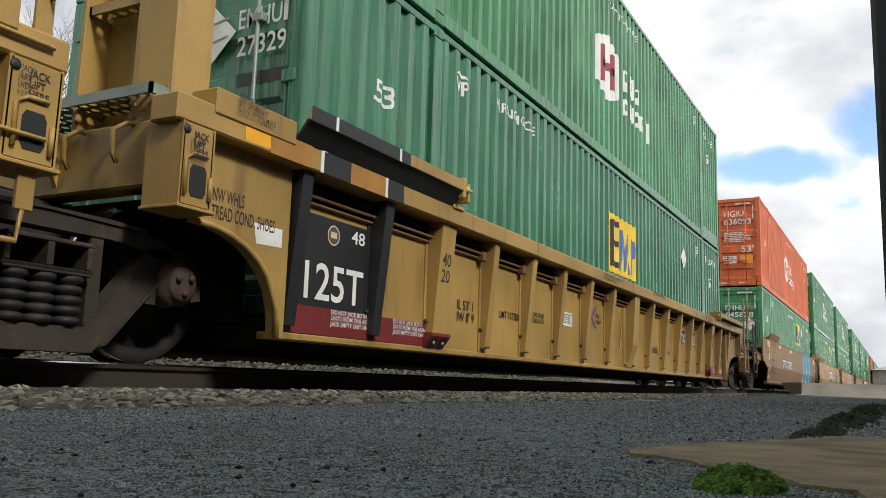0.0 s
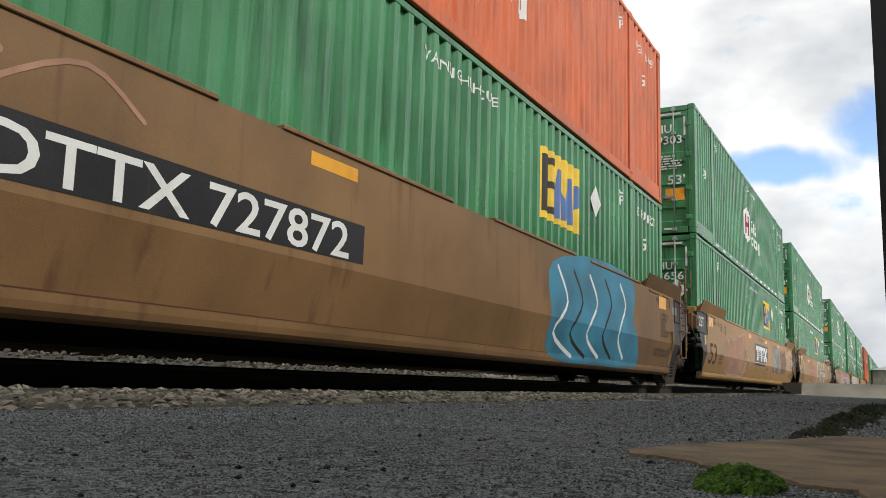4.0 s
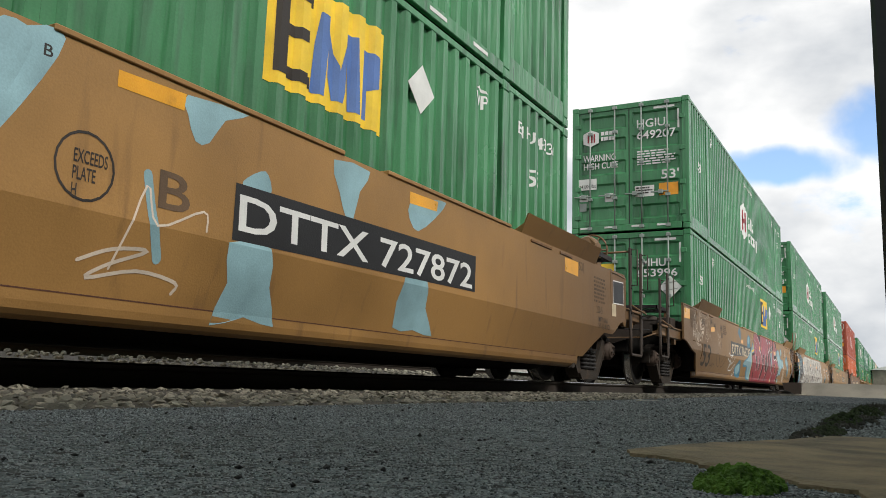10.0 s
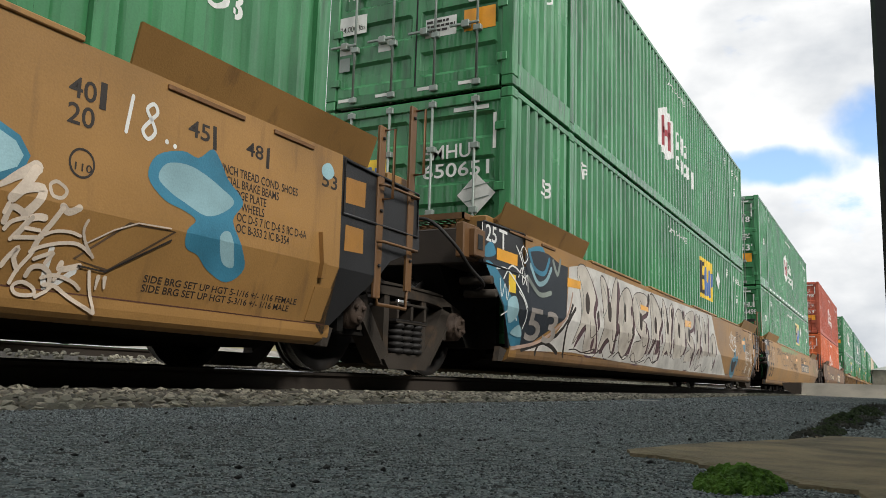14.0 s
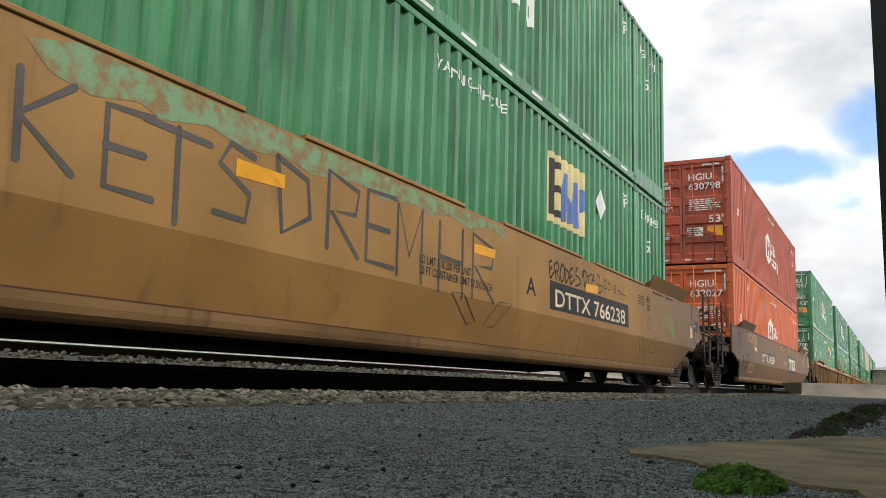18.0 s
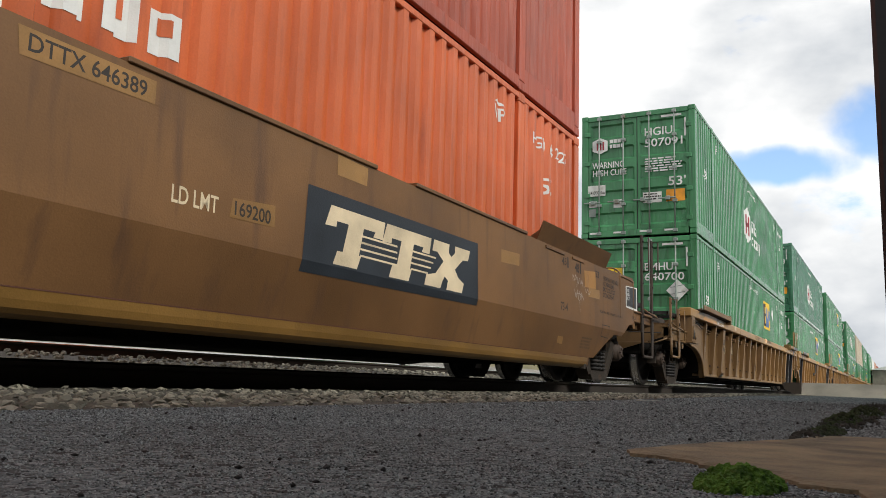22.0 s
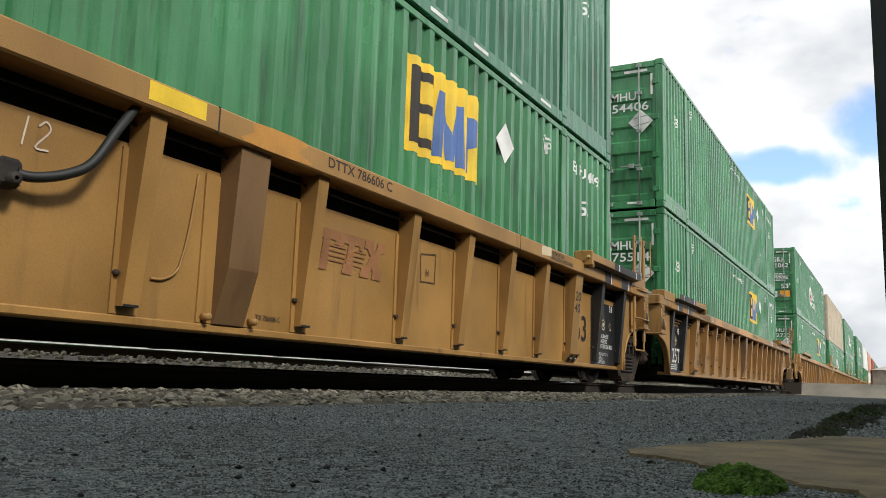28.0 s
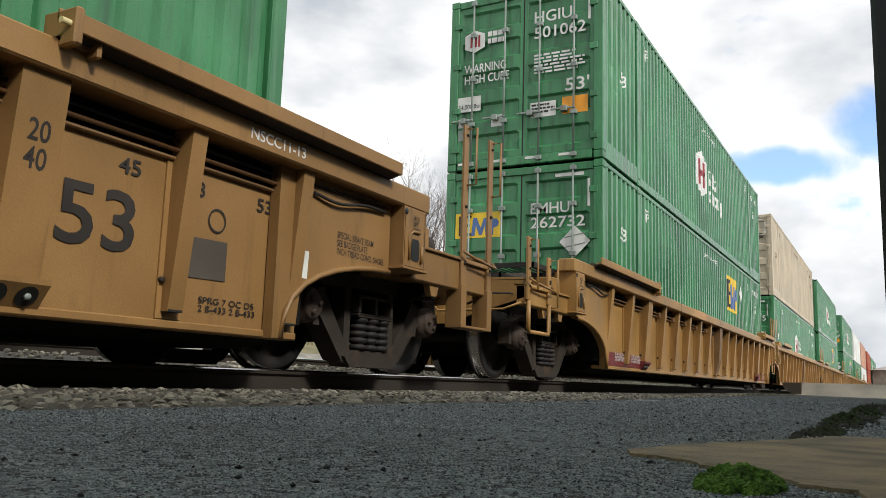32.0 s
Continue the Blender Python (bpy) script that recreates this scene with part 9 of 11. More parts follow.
sk(8, [(15.60, 1.00), (15.62, 0.86)], 0.008, WORNWHITE, "h", 1, False)
sk(8, [(15.80, 1.19), (15.86, 1.12), (15.92, 1.17), (15.97, 1.10), (16.02, 1.15)], 0.008, WORNWHITE, "h", 3, False)
sk(8, [(16.51, 0.76), (16.84, 0.76), (16.85, 0.60), (16.54, 0.61)], 0.012, INK, "h", 1, True)
pg(8, "painted_patch", [(14.97, 0.52), (15.15, 0.52), (15.17, 0.43), (14.99, 0.44)], OCHREPATCH, "h")
sp(8, 15.81, 0.40, 0.43, 0.16, 4, 19, FADED, "h")
sp(8, -0.87, 0.95, 0.83, 0.44, 6, 20, FADED, "h")
wr(9, '45', 1.11, 0.98, 0.16, 0.10, FADED, "p")
wr(9, '20\n40', 1.92, 0.83, 0.18, 0.26, INK, "r")
pg(9, "number_panel", [(2.29, 1.01), (2.94, 1.04), (2.96, 0.82), (2.29, 0.80)], DARKPANEL, "p")
wr(9, 'DTTX', 2.40, 0.81, 0.53, 0.20, CREAM, "p")
pg(9, "number_panel", [(3.21, 1.03), (3.97, 1.07), (3.97, 0.83), (3.22, 0.82)], DARKPANEL, "p")
wr(9, '86606', 3.23, 0.83, 0.62, 0.19, CREAM, "p")
wr(9, 'NSCC12-13', 0.80, 1.35, 0.75, 0.10, LETTER, "c")
wr(9, 'DTTX 786606 B', 8.85, 1.40, 0.82, 0.09, INK, "c")
pg(9, "reflective_tape", [(8.32, 1.50), (8.77, 1.51), (8.78, 1.39), (8.33, 1.38)], AMBER, "c")
wr(9, 'LD LMT 118300', 3.21, 0.64, 0.67, 0.07, FADED, "p")
sp(9, 4.25, 0.57, 0.60, 0.14, 2, 23, FADED, "p")
wr(9, '53', 14.72, 0.58, 0.32, 0.28, FADED, "p")
sp(9, 10.53, 0.67, 0.49, 0.37, 10, 24, FADED, "p")
pg(9, "notice", [(3.00, 1.48), (3.27, 1.50), (3.27, 1.39), (3.00, 1.38)], CREAM, "c")
wr(10, '20 FT CONTAINER\nLIMIT 57,500 EACH', 4.37, 0.58, 0.61, 0.12, INK, "p")
sp(10, 5.52, 0.69, 0.48, 0.35, 10, 26, FADED, "p")
pg(10, "reflective_tape", [(7.20, 1.475), (7.62, 1.475), (7.62, 1.37), (7.20, 1.37)], SIGN_YELLOW, "c")
wr(10, 'DTTX 786606 C', 8.80, 1.39, 0.84, 0.075, INK, "c")
bars_emblem(10, 8.97, 0.70, 0.94, 0.32, GHOST, "p")
sk(10, [(10.48, 1.04), (10.75, 1.07), (10.74, 0.81), (10.49, 0.80)], 0.014, FADED, "p", 1, True)
wr(10, 'H', 10.58, 0.86, 0.05, 0.06, FADED, "p")
wr(10, '20\n40', 14.00, 0.85, 0.20, 0.26, INK, "r")
wr(10, '53', 14.48, 0.52, 0.46, 0.34, INK, "p")
pg(10, "notice", [(12.80, 1.47), (13.10, 1.49), (13.10, 1.39), (12.80, 1.37)], CREAM, "c")
wr(10, '118300\nPER UNIT', 3.80, 0.51, 0.20, 0.15, FADED, "p")
wr(10, '125T', 0.46, 0.45, 0.70, 0.26, LETTER, "b")
wr(11, '125T', 0.14, 0.42, 0.74, 0.27, LETTER, "b")
wr(11, '48', 0.69, 0.96, 0.17, 0.11, LETTER, "b")
sp(11, 0.19, 0.28, 0.60, 0.11, 3, 28, LETTER, "b")
wr(11, '45', 1.05, 0.95, 0.17, 0.10, FADED, "p")
wr(11, '20\n40', 1.88, 0.79, 0.17, 0.27, INK, "r")
wr(11, 'IL 53\' 1-3/4"\nIW 8\' 9-7/8"', 2.30, 0.44, 0.62, 0.24, FADED, "p")
wr(11, 'LD LMT 118300', 3.18, 0.60, 0.64, 0.07, FADED, "p")
pg(11, "notice", [(3.04, 1.47), (3.30, 1.48), (3.31, 1.38), (3.04, 1.36)], CREAM, "c")
sp(11, 4.25, 0.58, 0.57, 0.12, 2, 29, FADED, "p")
pg(11, "number_panel", [(11.82, 1.05), (12.04, 1.06), (12.05, 0.85), (11.83, 0.84)], DARKPANEL, "p")
wr(11, 'DTTX', 11.50, 0.83, 0.52, 0.18, CREAM, "p")
pg(11, "number_panel", [(12.14, 1.04), (12.34, 1.05), (12.34, 0.84), (12.14, 0.83)], DARKPANEL, "p")
wr(11, '86606', 12.33, 0.84, 0.61, 0.20, CREAM, "p")
wr(11, 'NWG33A', 9.31, 0.76, 0.55, 0.09, INK, "p")
wr(11, '53', 14.46, 0.57, 0.49, 0.33, INK, "p")
wr(11, '20\n40', 14.20, 0.86, 0.12, 0.24, INK, "r")
wr(11, '45', 14.81, 1.00, 0.15, 0.09, INK, "p")
wr(11, '48', 15.32, 0.99, 0.13, 0.09, INK, "p")
wr(11, '53', 15.92, 1.00, 0.14, 0.09, INK, "p")
pg(11, "badge_plate", [(15.28, 0.74), (15.67, 0.75), (15.67, 0.51), (15.29, 0.50)], DARKPANEL, "p")
ring(11, 15.57, 0.87, 0.07, 0.012, INK, "p")
wr(11, 'SPRG 7 OC D5\n2 B-433 2 B-433', 15.46, 0.31, 0.50, 0.09, INK, "p")
pg(11, "notice", [(16.30, 0.80), (16.38, 0.80), (16.37, 0.61), (16.29, 0.61)], STICKER, "k")
wr(11, 'SPECIAL BRAKE BEAM\nSEE BADGE PLATE\nINCH TREAD COND. SHOES', 16.70, 0.83, 0.63, 0.17, INK, "k")
wr(11, 'NSCC11-13', 15.59, 1.38, 0.54, 0.07, LETTER, "c")
wr(11, 'DTTX 786606 A', 8.90, 1.385, 0.80, 0.075, INK, "c")
wr(4, 'EMPTY LOAD\n5/8" ADJ. BLOCK', 16.79, 0.69, 0.50, 0.17, INK, "h")
pg(4, "reservoir_panel", [(17.48, 1.42), (17.98, 1.44), (17.98, 1.12), (17.48, 1.10)], BLACK, "h")
sk(4, [(17.48, 1.42), (17.98, 1.44), (17.98, 1.12), (17.48, 1.10)], 0.018, LETTER, "h", 1, True)
pg(4, "notice", [(17.41, 1.09), (17.60, 1.09), (17.60, 0.92), (17.41, 0.92)], CREAM, "h")
wr(4, '53', 16.03, 1.38, 0.15, 0.11, FADED, "h")
pg(4, "stencil_bar", [(16.20, 1.49), (16.23, 1.49), (16.23, 1.36), (16.20, 1.36)], FADED, "h")
wr(4, '200-5', 16.71, 0.90, 0.26, 0.10, FADED, "h")
sp(4, 16.62, 1.02, 0.55, 0.36, 7, 61, FADED, "h")
wr(7, '125T', -1.12, 1.34, 0.66, 0.15, LETTER, "h")
sp(7, -1.05, 1.28, 0.26, 0.05, 1, 62, LETTER, "h")
pg(7, "reflector", [(-0.44, 1.34), (-0.17, 1.35), (-0.17, 1.20), (-0.44, 1.19)], RUSTORANGE, "h")
pg(7, "notice", [(-0.37, 1.06), (-0.26, 1.06), (-0.26, 0.87), (-0.37, 0.86)], CREAM, "h")
for i in (6,):
    pg(i, "reflector", [(16.18, 1.50), (16.44, 1.50), (16.43, 1.22), (16.19, 1.22)], RUSTORANGE, "h")
    pg(i, "reflector", [(16.18, 1.09), (16.44, 1.09), (16.43, 0.88), (16.20, 0.87)], RUSTORANGE, "h")
for i, u, z in ((1, 0.39, 0.98), (9, 15.71, 0.86), (10, 15.66, 0.80), (11, 0.57, 0.83)):
    disc(i, u, z, 0.065, DARKPANEL, "b")
    ring(i, u, z, 0.07, 0.012, CREAM, "b")
    pg(i, "seal_bar", [(u - 0.04, z - 0.02), (u + 0.04, z - 0.02), (u + 0.04, z + 0.025), (u - 0.04, z + 0.025)], CREAM, "b")
for i in (9, 10):
    ring(i, 15.97, 0.79, 0.05, 0.008, CREAM, "b")
    wr(i, "SPECIAL BRAKE BEAM\nSEE BADGE PLATE\n2 INCH TREAD COND. SHOES", 15.47, 0.47, 0.58, 0.20, LETTER, "b")
    wr(i, "SPRG 7 OC D5 7 IC D6\n5 IC D6-A\n2 B-353 2 B-354", 15.44, 0.26, 0.42, 0.15, LETTER, "b")
    wr(i, "53", 15.93, 1.0, 0.13, 0.09, LETTER, "b")
    wr(i, "48", 15.50, 1.0, 0.12, 0.09, LETTER, "b")


# handwriting in spray paint: strokes of each letter in a unit box
HAND = {"A": [[(0, 0), (0.45, 1), (0.9, 0)], [(0.15, 0.38), (0.85, 0.42)]], "N": [[(0, 0), (0.1, 1), (0.75, 0.05), (0.85, 1)]], "D": [[(0.1, 0), (0.15, 1), (0.75, 0.75), (0.8, 0.3), (0, 0)]],
        "W": [[(0, 1), (0.2, 0), (0.45, 0.7), (0.7, 0), (1, 1)]], "E": [[(0.85, 1), (0.1, 0.9), (0.1, 0.05), (0.9, 0)], [(0.1, 0.5), (0.7, 0.52)]], "O": [[(0.45, 1), (0.05, 0.6), (0.3, 0), (0.85, 0.3), (0.75, 0.9), (0.4, 1)]],
        "U": [[(0, 1), (0.1, 0.15), (0.5, 0), (0.85, 0.3), (0.85, 1)]], "T": [[(0, 0.95), (1, 1)], [(0.5, 1), (0.42, 0)]], "!": [[(0.4, 1), (0.3, 0.3)], [(0.25, 0.1), (0.28, 0.04)]], "?": [[(0, 0.8), (0.4, 1), (0.8, 0.75), (0.35, 0.4), (0.35, 0.25)], [(0.33, 0.08), (0.36, 0.02)]],
        "1": [[(0.45, 1), (0.4, 0)]], "8": [[(0.5, 0.55), (0.15, 0.8), (0.5, 1), (0.8, 0.8), (0.5, 0.55), (0.1, 0.2), (0.5, 0), (0.85, 0.25), (0.5, 0.55)]], "C": [[(0.9, 0.85), (0.4, 1), (0.05, 0.5), (0.4, 0), (0.9, 0.1)]], "S": [[(0.85, 0.85), (0.4, 1), (0.1, 0.75), (0.75, 0.35), (0.5, 0), (0.05, 0.1)]], "2": [[(0.05, 0.8), (0.45, 1), (0.8, 0.7), (0.05, 0.02), (0.9, 0)]], "3": [[(0.1, 0.95), (0.7, 0.9), (0.3, 0.55), (0.8, 0.3), (0.4, 0), (0.05, 0.12)]], "F": [[(0.9, 1), (0.1, 0.9), (0.0, 0)], [(0.05, 0.5), (0.7, 0.55)]], "R": [[(0.0, 0), (0.1, 1), (0.8, 0.8), (0.15, 0.5), (0.9, 0)]], "M": [[(0, 0), (0.15, 1), (0.5, 0.3), (0.85, 1), (1, 0)]], "-": [[(0.1, 0.5), (0.8, 0.5)]], " ": []}


def hand(i, s, u, z, w, h, width, mat, where, slope=0.0, lean=0.12):
    """A line of handwriting, w long and h high, rising by slope."""
    step = w / len(s)
    for n, ch in enumerate(s):
        for line in HAND[ch]:
            pts = [(u + step * (n + 0.82 * a) + lean * h * b, z + h * b + slope * (n + a) * step) for a, b in line]
            sk(i, pts, width, mat, where, 4 if len(pts) > 2 else 1, False)


wr(9, "SPECIAL BRAKE BEAM\nSEE BADGE PLATE\nINCH TREAD COND. SHOES", -1.37, 0.83, 0.70, 0.16, INK, "k")
hand(9, "NSCC", 0.12, 0.95, 0.34, 0.11, 0.009, PALE, "p")
hand(9, "11-28", 0.12, 0.76, 0.42, 0.13, 0.009, PALE, "p")
for i, u in ((1, 6.25), (9, 6.45)):
    wr(i, "CONTROLLED INTERCHANGE CAR\nSEE EQUIPMENT REGISTER", u, 1.36, 0.9, 0.10, INK, "c")
wr(10, "GUIDES MUST BE RAISED\nBEFORE LOADING 96 WIDE CONTAINERS", 13.1, 1.36, 0.72, 0.10, INK, "c")
part("retainer_hose", Geo().tube(curve([(7.20, -0.17, 1.34), (7.08, -0.19, 1.18), (6.94, -0.19, 0.96), (6.80, -0.17, 0.87), (6.66, -0.14, 0.83), (6.58, -0.11, 0.84)], 5), 0.026, 8), RUBBER, CARS[10], "black rubber brake hose")
part("hose_valve", Geo().box(6.50, 6.62, -0.14, -0.045, 0.76, 0.90, 0.02).lathe([(0.01, -0.18), (0.03, -0.18), (0.035, -0.12)], (6.56, 0, 0.80), "y", 10), STEEL, CARS[10])
hand(5, "18", 14.15, 1.17, 0.27, 0.20, 0.022, LETTER, "h")
for i, u, z in ((5, 14.47, 1.19), (5, 14.53, 1.18)):
    disc(i, u, z, 0.014, LETTER, "h")
hand(6, "FREE", 14.72, 0.66, 0.55, 0.30, 0.022, LETTER, "h", -0.05)
hand(6, "DE", 14.86, 0.42, 0.25, 0.16, 0.020, LETTER, "h")
pg(8, "painted_patch", [(7.88, 1.50), (8.70, 1.50), (8.70, 1.37), (7.90, 1.36)], OCHREPATCH, "h")
wr(8, "DTTX 646389", 7.94, 1.39, 0.70, 0.09, INK, "h")
wr(8, "LD LMT", 8.86, 0.87, 0.36, 0.10, CREAM, "h")
sp(11, 3.06, 1.38, 0.22, 0.08, 3, 71, FADED, "c")
wr(11, "CONTAINER GUIDES MUST BE RAISED\nBEFORE LOADING 96 WIDE CONTAINERS", 2.16, 1.36, 0.76, 0.10, FADED, "c")
pg(11, "notice", [(12.72, 1.47), (13.02, 1.48), (13.02, 1.36), (12.72, 1.35)], STICKER, "c")
sp(11, 12.74, 1.37, 0.26, 0.09, 4, 70, INK, "c")
wr(11, "CONTAINER GUIDES MUST BE RAISED\nBEFORE LOADING 96 WIDE CONTAINERS", 13.08, 1.36, 0.72, 0.10, FADED, "c")
wr(11, "A", 12.98, 0.86, 0.09, 0.12, FADED, "r")
for pts in ([(12.45, 1.20), (12.6, 1.02), (12.62, 1.30), (12.75, 1.05), (12.72, 1.34)], [(12.80, 1.02), (12.86, 1.26), (12.98, 1.16), (12.84, 1.10), (13.0, 0.98)], [(13.04, 1.24), (13.12, 1.10), (13.24, 1.26), (13.16, 0.96)], [(12.4, 1.02), (12.8, 0.90), (13.2, 0.92), (13.34, 1.2)], [(13.3, 1.24), (13.1, 1.20), (13.1, 1.04), (13.36, 1.02)]):
    sk(6, pts, 0.026, LETTER, "h", 4, False)

for s, u, z in (("48", 0.96, 1.32), ("45", 1.42, 1.30)):
    pg(8, "painted_patch", [(u - 0.12, z - 0.05), (u + 0.22, z - 0.04), (u + 0.23, z + 0.17), (u - 0.10, z + 0.18)], OCHREPATCH, "h", 3)
    wr(8, s, u, z, 0.17, 0.13, INK, "h")
    pg(8, "stencil_bar", [(u - 0.07, z - 0.02), (u - 0.035, z - 0.02), (u - 0.035, z + 0.15), (u - 0.07, z + 0.15)], INK, "h")
pg(8, "painted_patch", [(1.66, 1.26), (2.46, 1.22), (2.47, 1.48), (1.70, 1.49)], OCHREPATCH, "h", 3)
sp(8, 1.72, 1.28, 0.34, 0.19, 6, 71, FADED, "h")
wr(8, "40\n20", 2.20, 1.22, 0.20, 0.25, INK, "h")
pg(8, "painted_patch", [(1.95, 1.19), (2.43, 1.13), (2.43, 1.04), (1.96, 1.08)], AMBER, "h")
disc(8, 2.18, 0.93, 0.09, OCHREPATCH, "h")
ring(8, 2.18, 0.93, 0.065, 0.011, INK, "h")
wr(8, "110", 2.135, 0.905, 0.09, 0.05, INK, "h")
pg(8, "painted_patch", [(0.92, 0.68), (1.78, 0.66), (1.80, 0.44), (0.94, 0.44)], OCHREPATCH, "h", 3)
wr(8, "NON-INTERCHANGE CAR\nSEE EQUIPMENT REGISTER", 1.0, 0.48, 0.74, 0.13, INK, "h")

for i, a, b in ((10, 3.0, 3.9), (10, 8.0, 8.55), (11, 3.5, 4.3), (11, 6.6, 8.6), (9, -0.6, 0.7), (12, 5.0, 6.2)):
    pg(i, "touch_up", [(a + 0.05, 1.485), (b, 1.487), (b - 0.08, 1.41), (b + 0.06, 1.35), (a - 0.06, 1.345), (a + 0.03, 1.42)], TOUCHUP, "c", 3)
wr(1, "B", 13.03, 0.86, 0.07, 0.10, INK, "r")
sk(1, [(13.40, 0.80), (13.70, 0.80), (13.70, 1.05), (13.40, 1.05)], 0.014, INK, "p", 1, True)
wr(1, "PLATE", 13.45, 0.97, 0.20, 0.045, INK, "p")
wr(1, "H", 13.52, 0.85, 0.07, 0.08, INK, "p")
wr(1, "40", 14.03, 1.01, 0.17, 0.12, INK, "r")
wr(1, "20", 14.03, 0.84, 0.17, 0.12, INK, "r")
pg(1, "stencil_bar", [(14.02, 0.978), (14.21, 0.978), (14.21, 0.992), (14.02, 0.992)], INK, "r")
wr(1, "CONTAINER GUIDES MUST BE RAISED\nBEFORE LOADING 96 WIDE CONTAINERS\nTO UNLOAD GUIDES SET WIDE CONTAINERS", 13.08, 1.36, 0.75, 0.105, INK, "c")
pg(1, "badge_window", [(15.42, 0.86), (15.58, 0.865), (15.58, 0.74), (15.42, 0.735)], STICKER, "p")
for pts in ([(14.42, 1.06), (14.55, 0.98), (14.62, 1.08), (14.70, 0.94)], [(14.50, 1.02), (14.66, 1.03), (14.80, 1.0)], [(14.34, 0.40), (14.45, 0.72), (14.60, 0.96)]):
    sk(1, pts, 0.009, PALE, "p", 4, False)
wr(10, "DTTX 786606 C", 8.33, 0.30, 0.30, 0.035, INK, "p")
wr(11, "DTTX 786606 A", 8.40, 0.30, 0.30, 0.035, INK, "p")
hand(10, "12", 6.62, 1.0, 0.2, 0.14, 0.010, PALE, "p")

pg(6, "graffiti_fill", [(-0.05, 1.30), (0.26, 1.40), (0.62, 1.42), (0.98, 1.36), (1.28, 1.34), (1.05, 1.16), (0.70, 1.05), (0.40, 0.98), (0.10, 1.04)], NAVY, "h", 4)
for pts, mat in (([(0.10, 1.22), (0.30, 1.05), (0.55, 1.10), (0.72, 1.26)], SKYPAINT), ([(0.05, 1.38), (0.20, 1.20), (0.50, 1.18), (0.66, 1.36)], TEALPAINT), ([(0.02, 1.08), (0.35, 0.93), (0.70, 0.98)], GREYTEAL), ([(0.78, 1.36), (0.92, 1.22), (1.02, 1.40)], GREYTEAL)):
    sk(6, pts, 0.055, mat, "h", 5, False)
for pts in ([(-0.70, 0.98), (-0.66, 0.80), (-0.58, 0.94), (-0.53, 0.78), (-0.47, 0.93)], [(-0.20, 1.30), (-0.10, 1.40), (0.02, 1.30), (-0.08, 1.22), (-0.16, 1.32)], [(-0.24, 1.05), (-0.14, 1.16), (-0.12, 0.98), (0.0, 1.10), (0.02, 0.92)], [(-0.22, 0.90), (-0.08, 0.82), (0.02, 0.66), (-0.02, 0.52)], [(-0.62, 0.62), (-0.38, 0.70), (-0.22, 0.60)]):
    sk(6, pts, 0.016, LETTER, "h", 4, False)
for pts in ([(-0.52, 0.76), (-0.30, 0.84), (-0.22, 0.66), (-0.40, 0.56)], [(-0.30, 0.46), (-0.12, 0.56), (0.0, 0.44)]):
    pg(6, "graffiti_fill", pts, SKYPAINT, "h", 4)

pg(5, "reflective_tape", [(0.93, 1.26), (1.34, 1.30), (1.35, 1.20), (0.94, 1.17)], AMBER, "h")
pg(5, "stencil_bar", [(0.87, 1.32), (0.905, 1.32), (0.905, 1.46), (0.87, 1.46)], INK, "h")
wr(5, "48", 0.94, 1.33, 0.17, 0.12, INK, "h")


sk(5, [(-0.86, 0.98), (-0.8, 1.23), (-0.74, 1.35), (-0.63, 1.44)], (0.0130, 0.0396), PALE, "h", 4, False)
sk(5, [(-0.63, 1.44), (-0.67, 1.34), (-0.69, 1.23)], 0.0216, PALE, "h", 4, False)
sk(5, [(-0.9, 1.19), (-0.8, 1.23), (-0.68, 1.26)], 0.0187, PALE, "h", 4, False)
sk(5, [(-0.71, 1.14), (-0.69, 1.27)], 0.0173, PALE, "h", 4, False)
sk(5, [(-0.69, 1.27), (-0.66, 1.23), (-0.62, 1.2)], 0.0173, PALE, "h", 4, False)
sk(5, [(-0.62, 1.2), (-0.58, 1.32)], 0.0173, PALE, "h", 4, False)
sk(5, [(-0.53, 1.38), (-0.47, 1.29), (-0.46, 1.18), (-0.51, 1.14), (-0.56, 1.16), (-0.56, 1.21), (-0.49, 1.2)], 0.0173, PALE, "h", 4, False)
sk(5, [(-0.89, 1.05), (-0.84, 1.07), (-0.72, 1.05)], 0.0173, PALE, "h", 4, False)
sk(5, [(-0.88, 0.97), (-0.83, 1.07)], 0.0173, PALE, "h", 4, False)
sk(5, [(-0.88, 1.03), (-0.73, 1.0)], 0.0130, PALE, "h", 4, False)
sk(5, [(-0.26, 1.46), (-0.28, 1.38), (-0.23, 1.24), (-0.22, 1.18), (-0.24, 1.11)], (0.0396, 0.0144), PALE, "h", 4, False)
sk(5, [(-0.24, 1.11), (-0.15, 1.33)], 0.0202, PALE, "h", 4, False)
sk(5, [(-0.15, 1.33), (-0.17, 1.15)], 0.0216, PALE, "h", 4, False)
sk(5, [(-0.17, 1.15), (-0.09, 1.33)], 0.0216, PALE, "h", 4, False)
sk(5, [(-0.09, 1.35), (-0.14, 1.15)], 0.0216, PALE, "h", 4, False)
sk(5, [(-0.14, 1.15), (-0.09, 1.19), (0.03, 1.24)], 0.0173, PALE, "h", 4, False)
sk(5, [(-0.13, 1.25), (0.0, 1.3)], 0.0252, PALE, "h", 4, False)
sk(5, [(-0.09, 1.35), (-0.0, 1.35)], 0.0216, PALE, "h", 4, False)
sk(5, [(-0.46, 1.04), (-0.49, 0.95), (-0.45, 0.9), (-0.4, 0.95), (-0.36, 1.08)], (0.0173, 0.0324), PALE, "h", 4, False)
sk(5, [(-0.39, 1.07), (-0.32, 1.04), (-0.22, 1.11)], 0.0216, PALE, "h", 4, False)
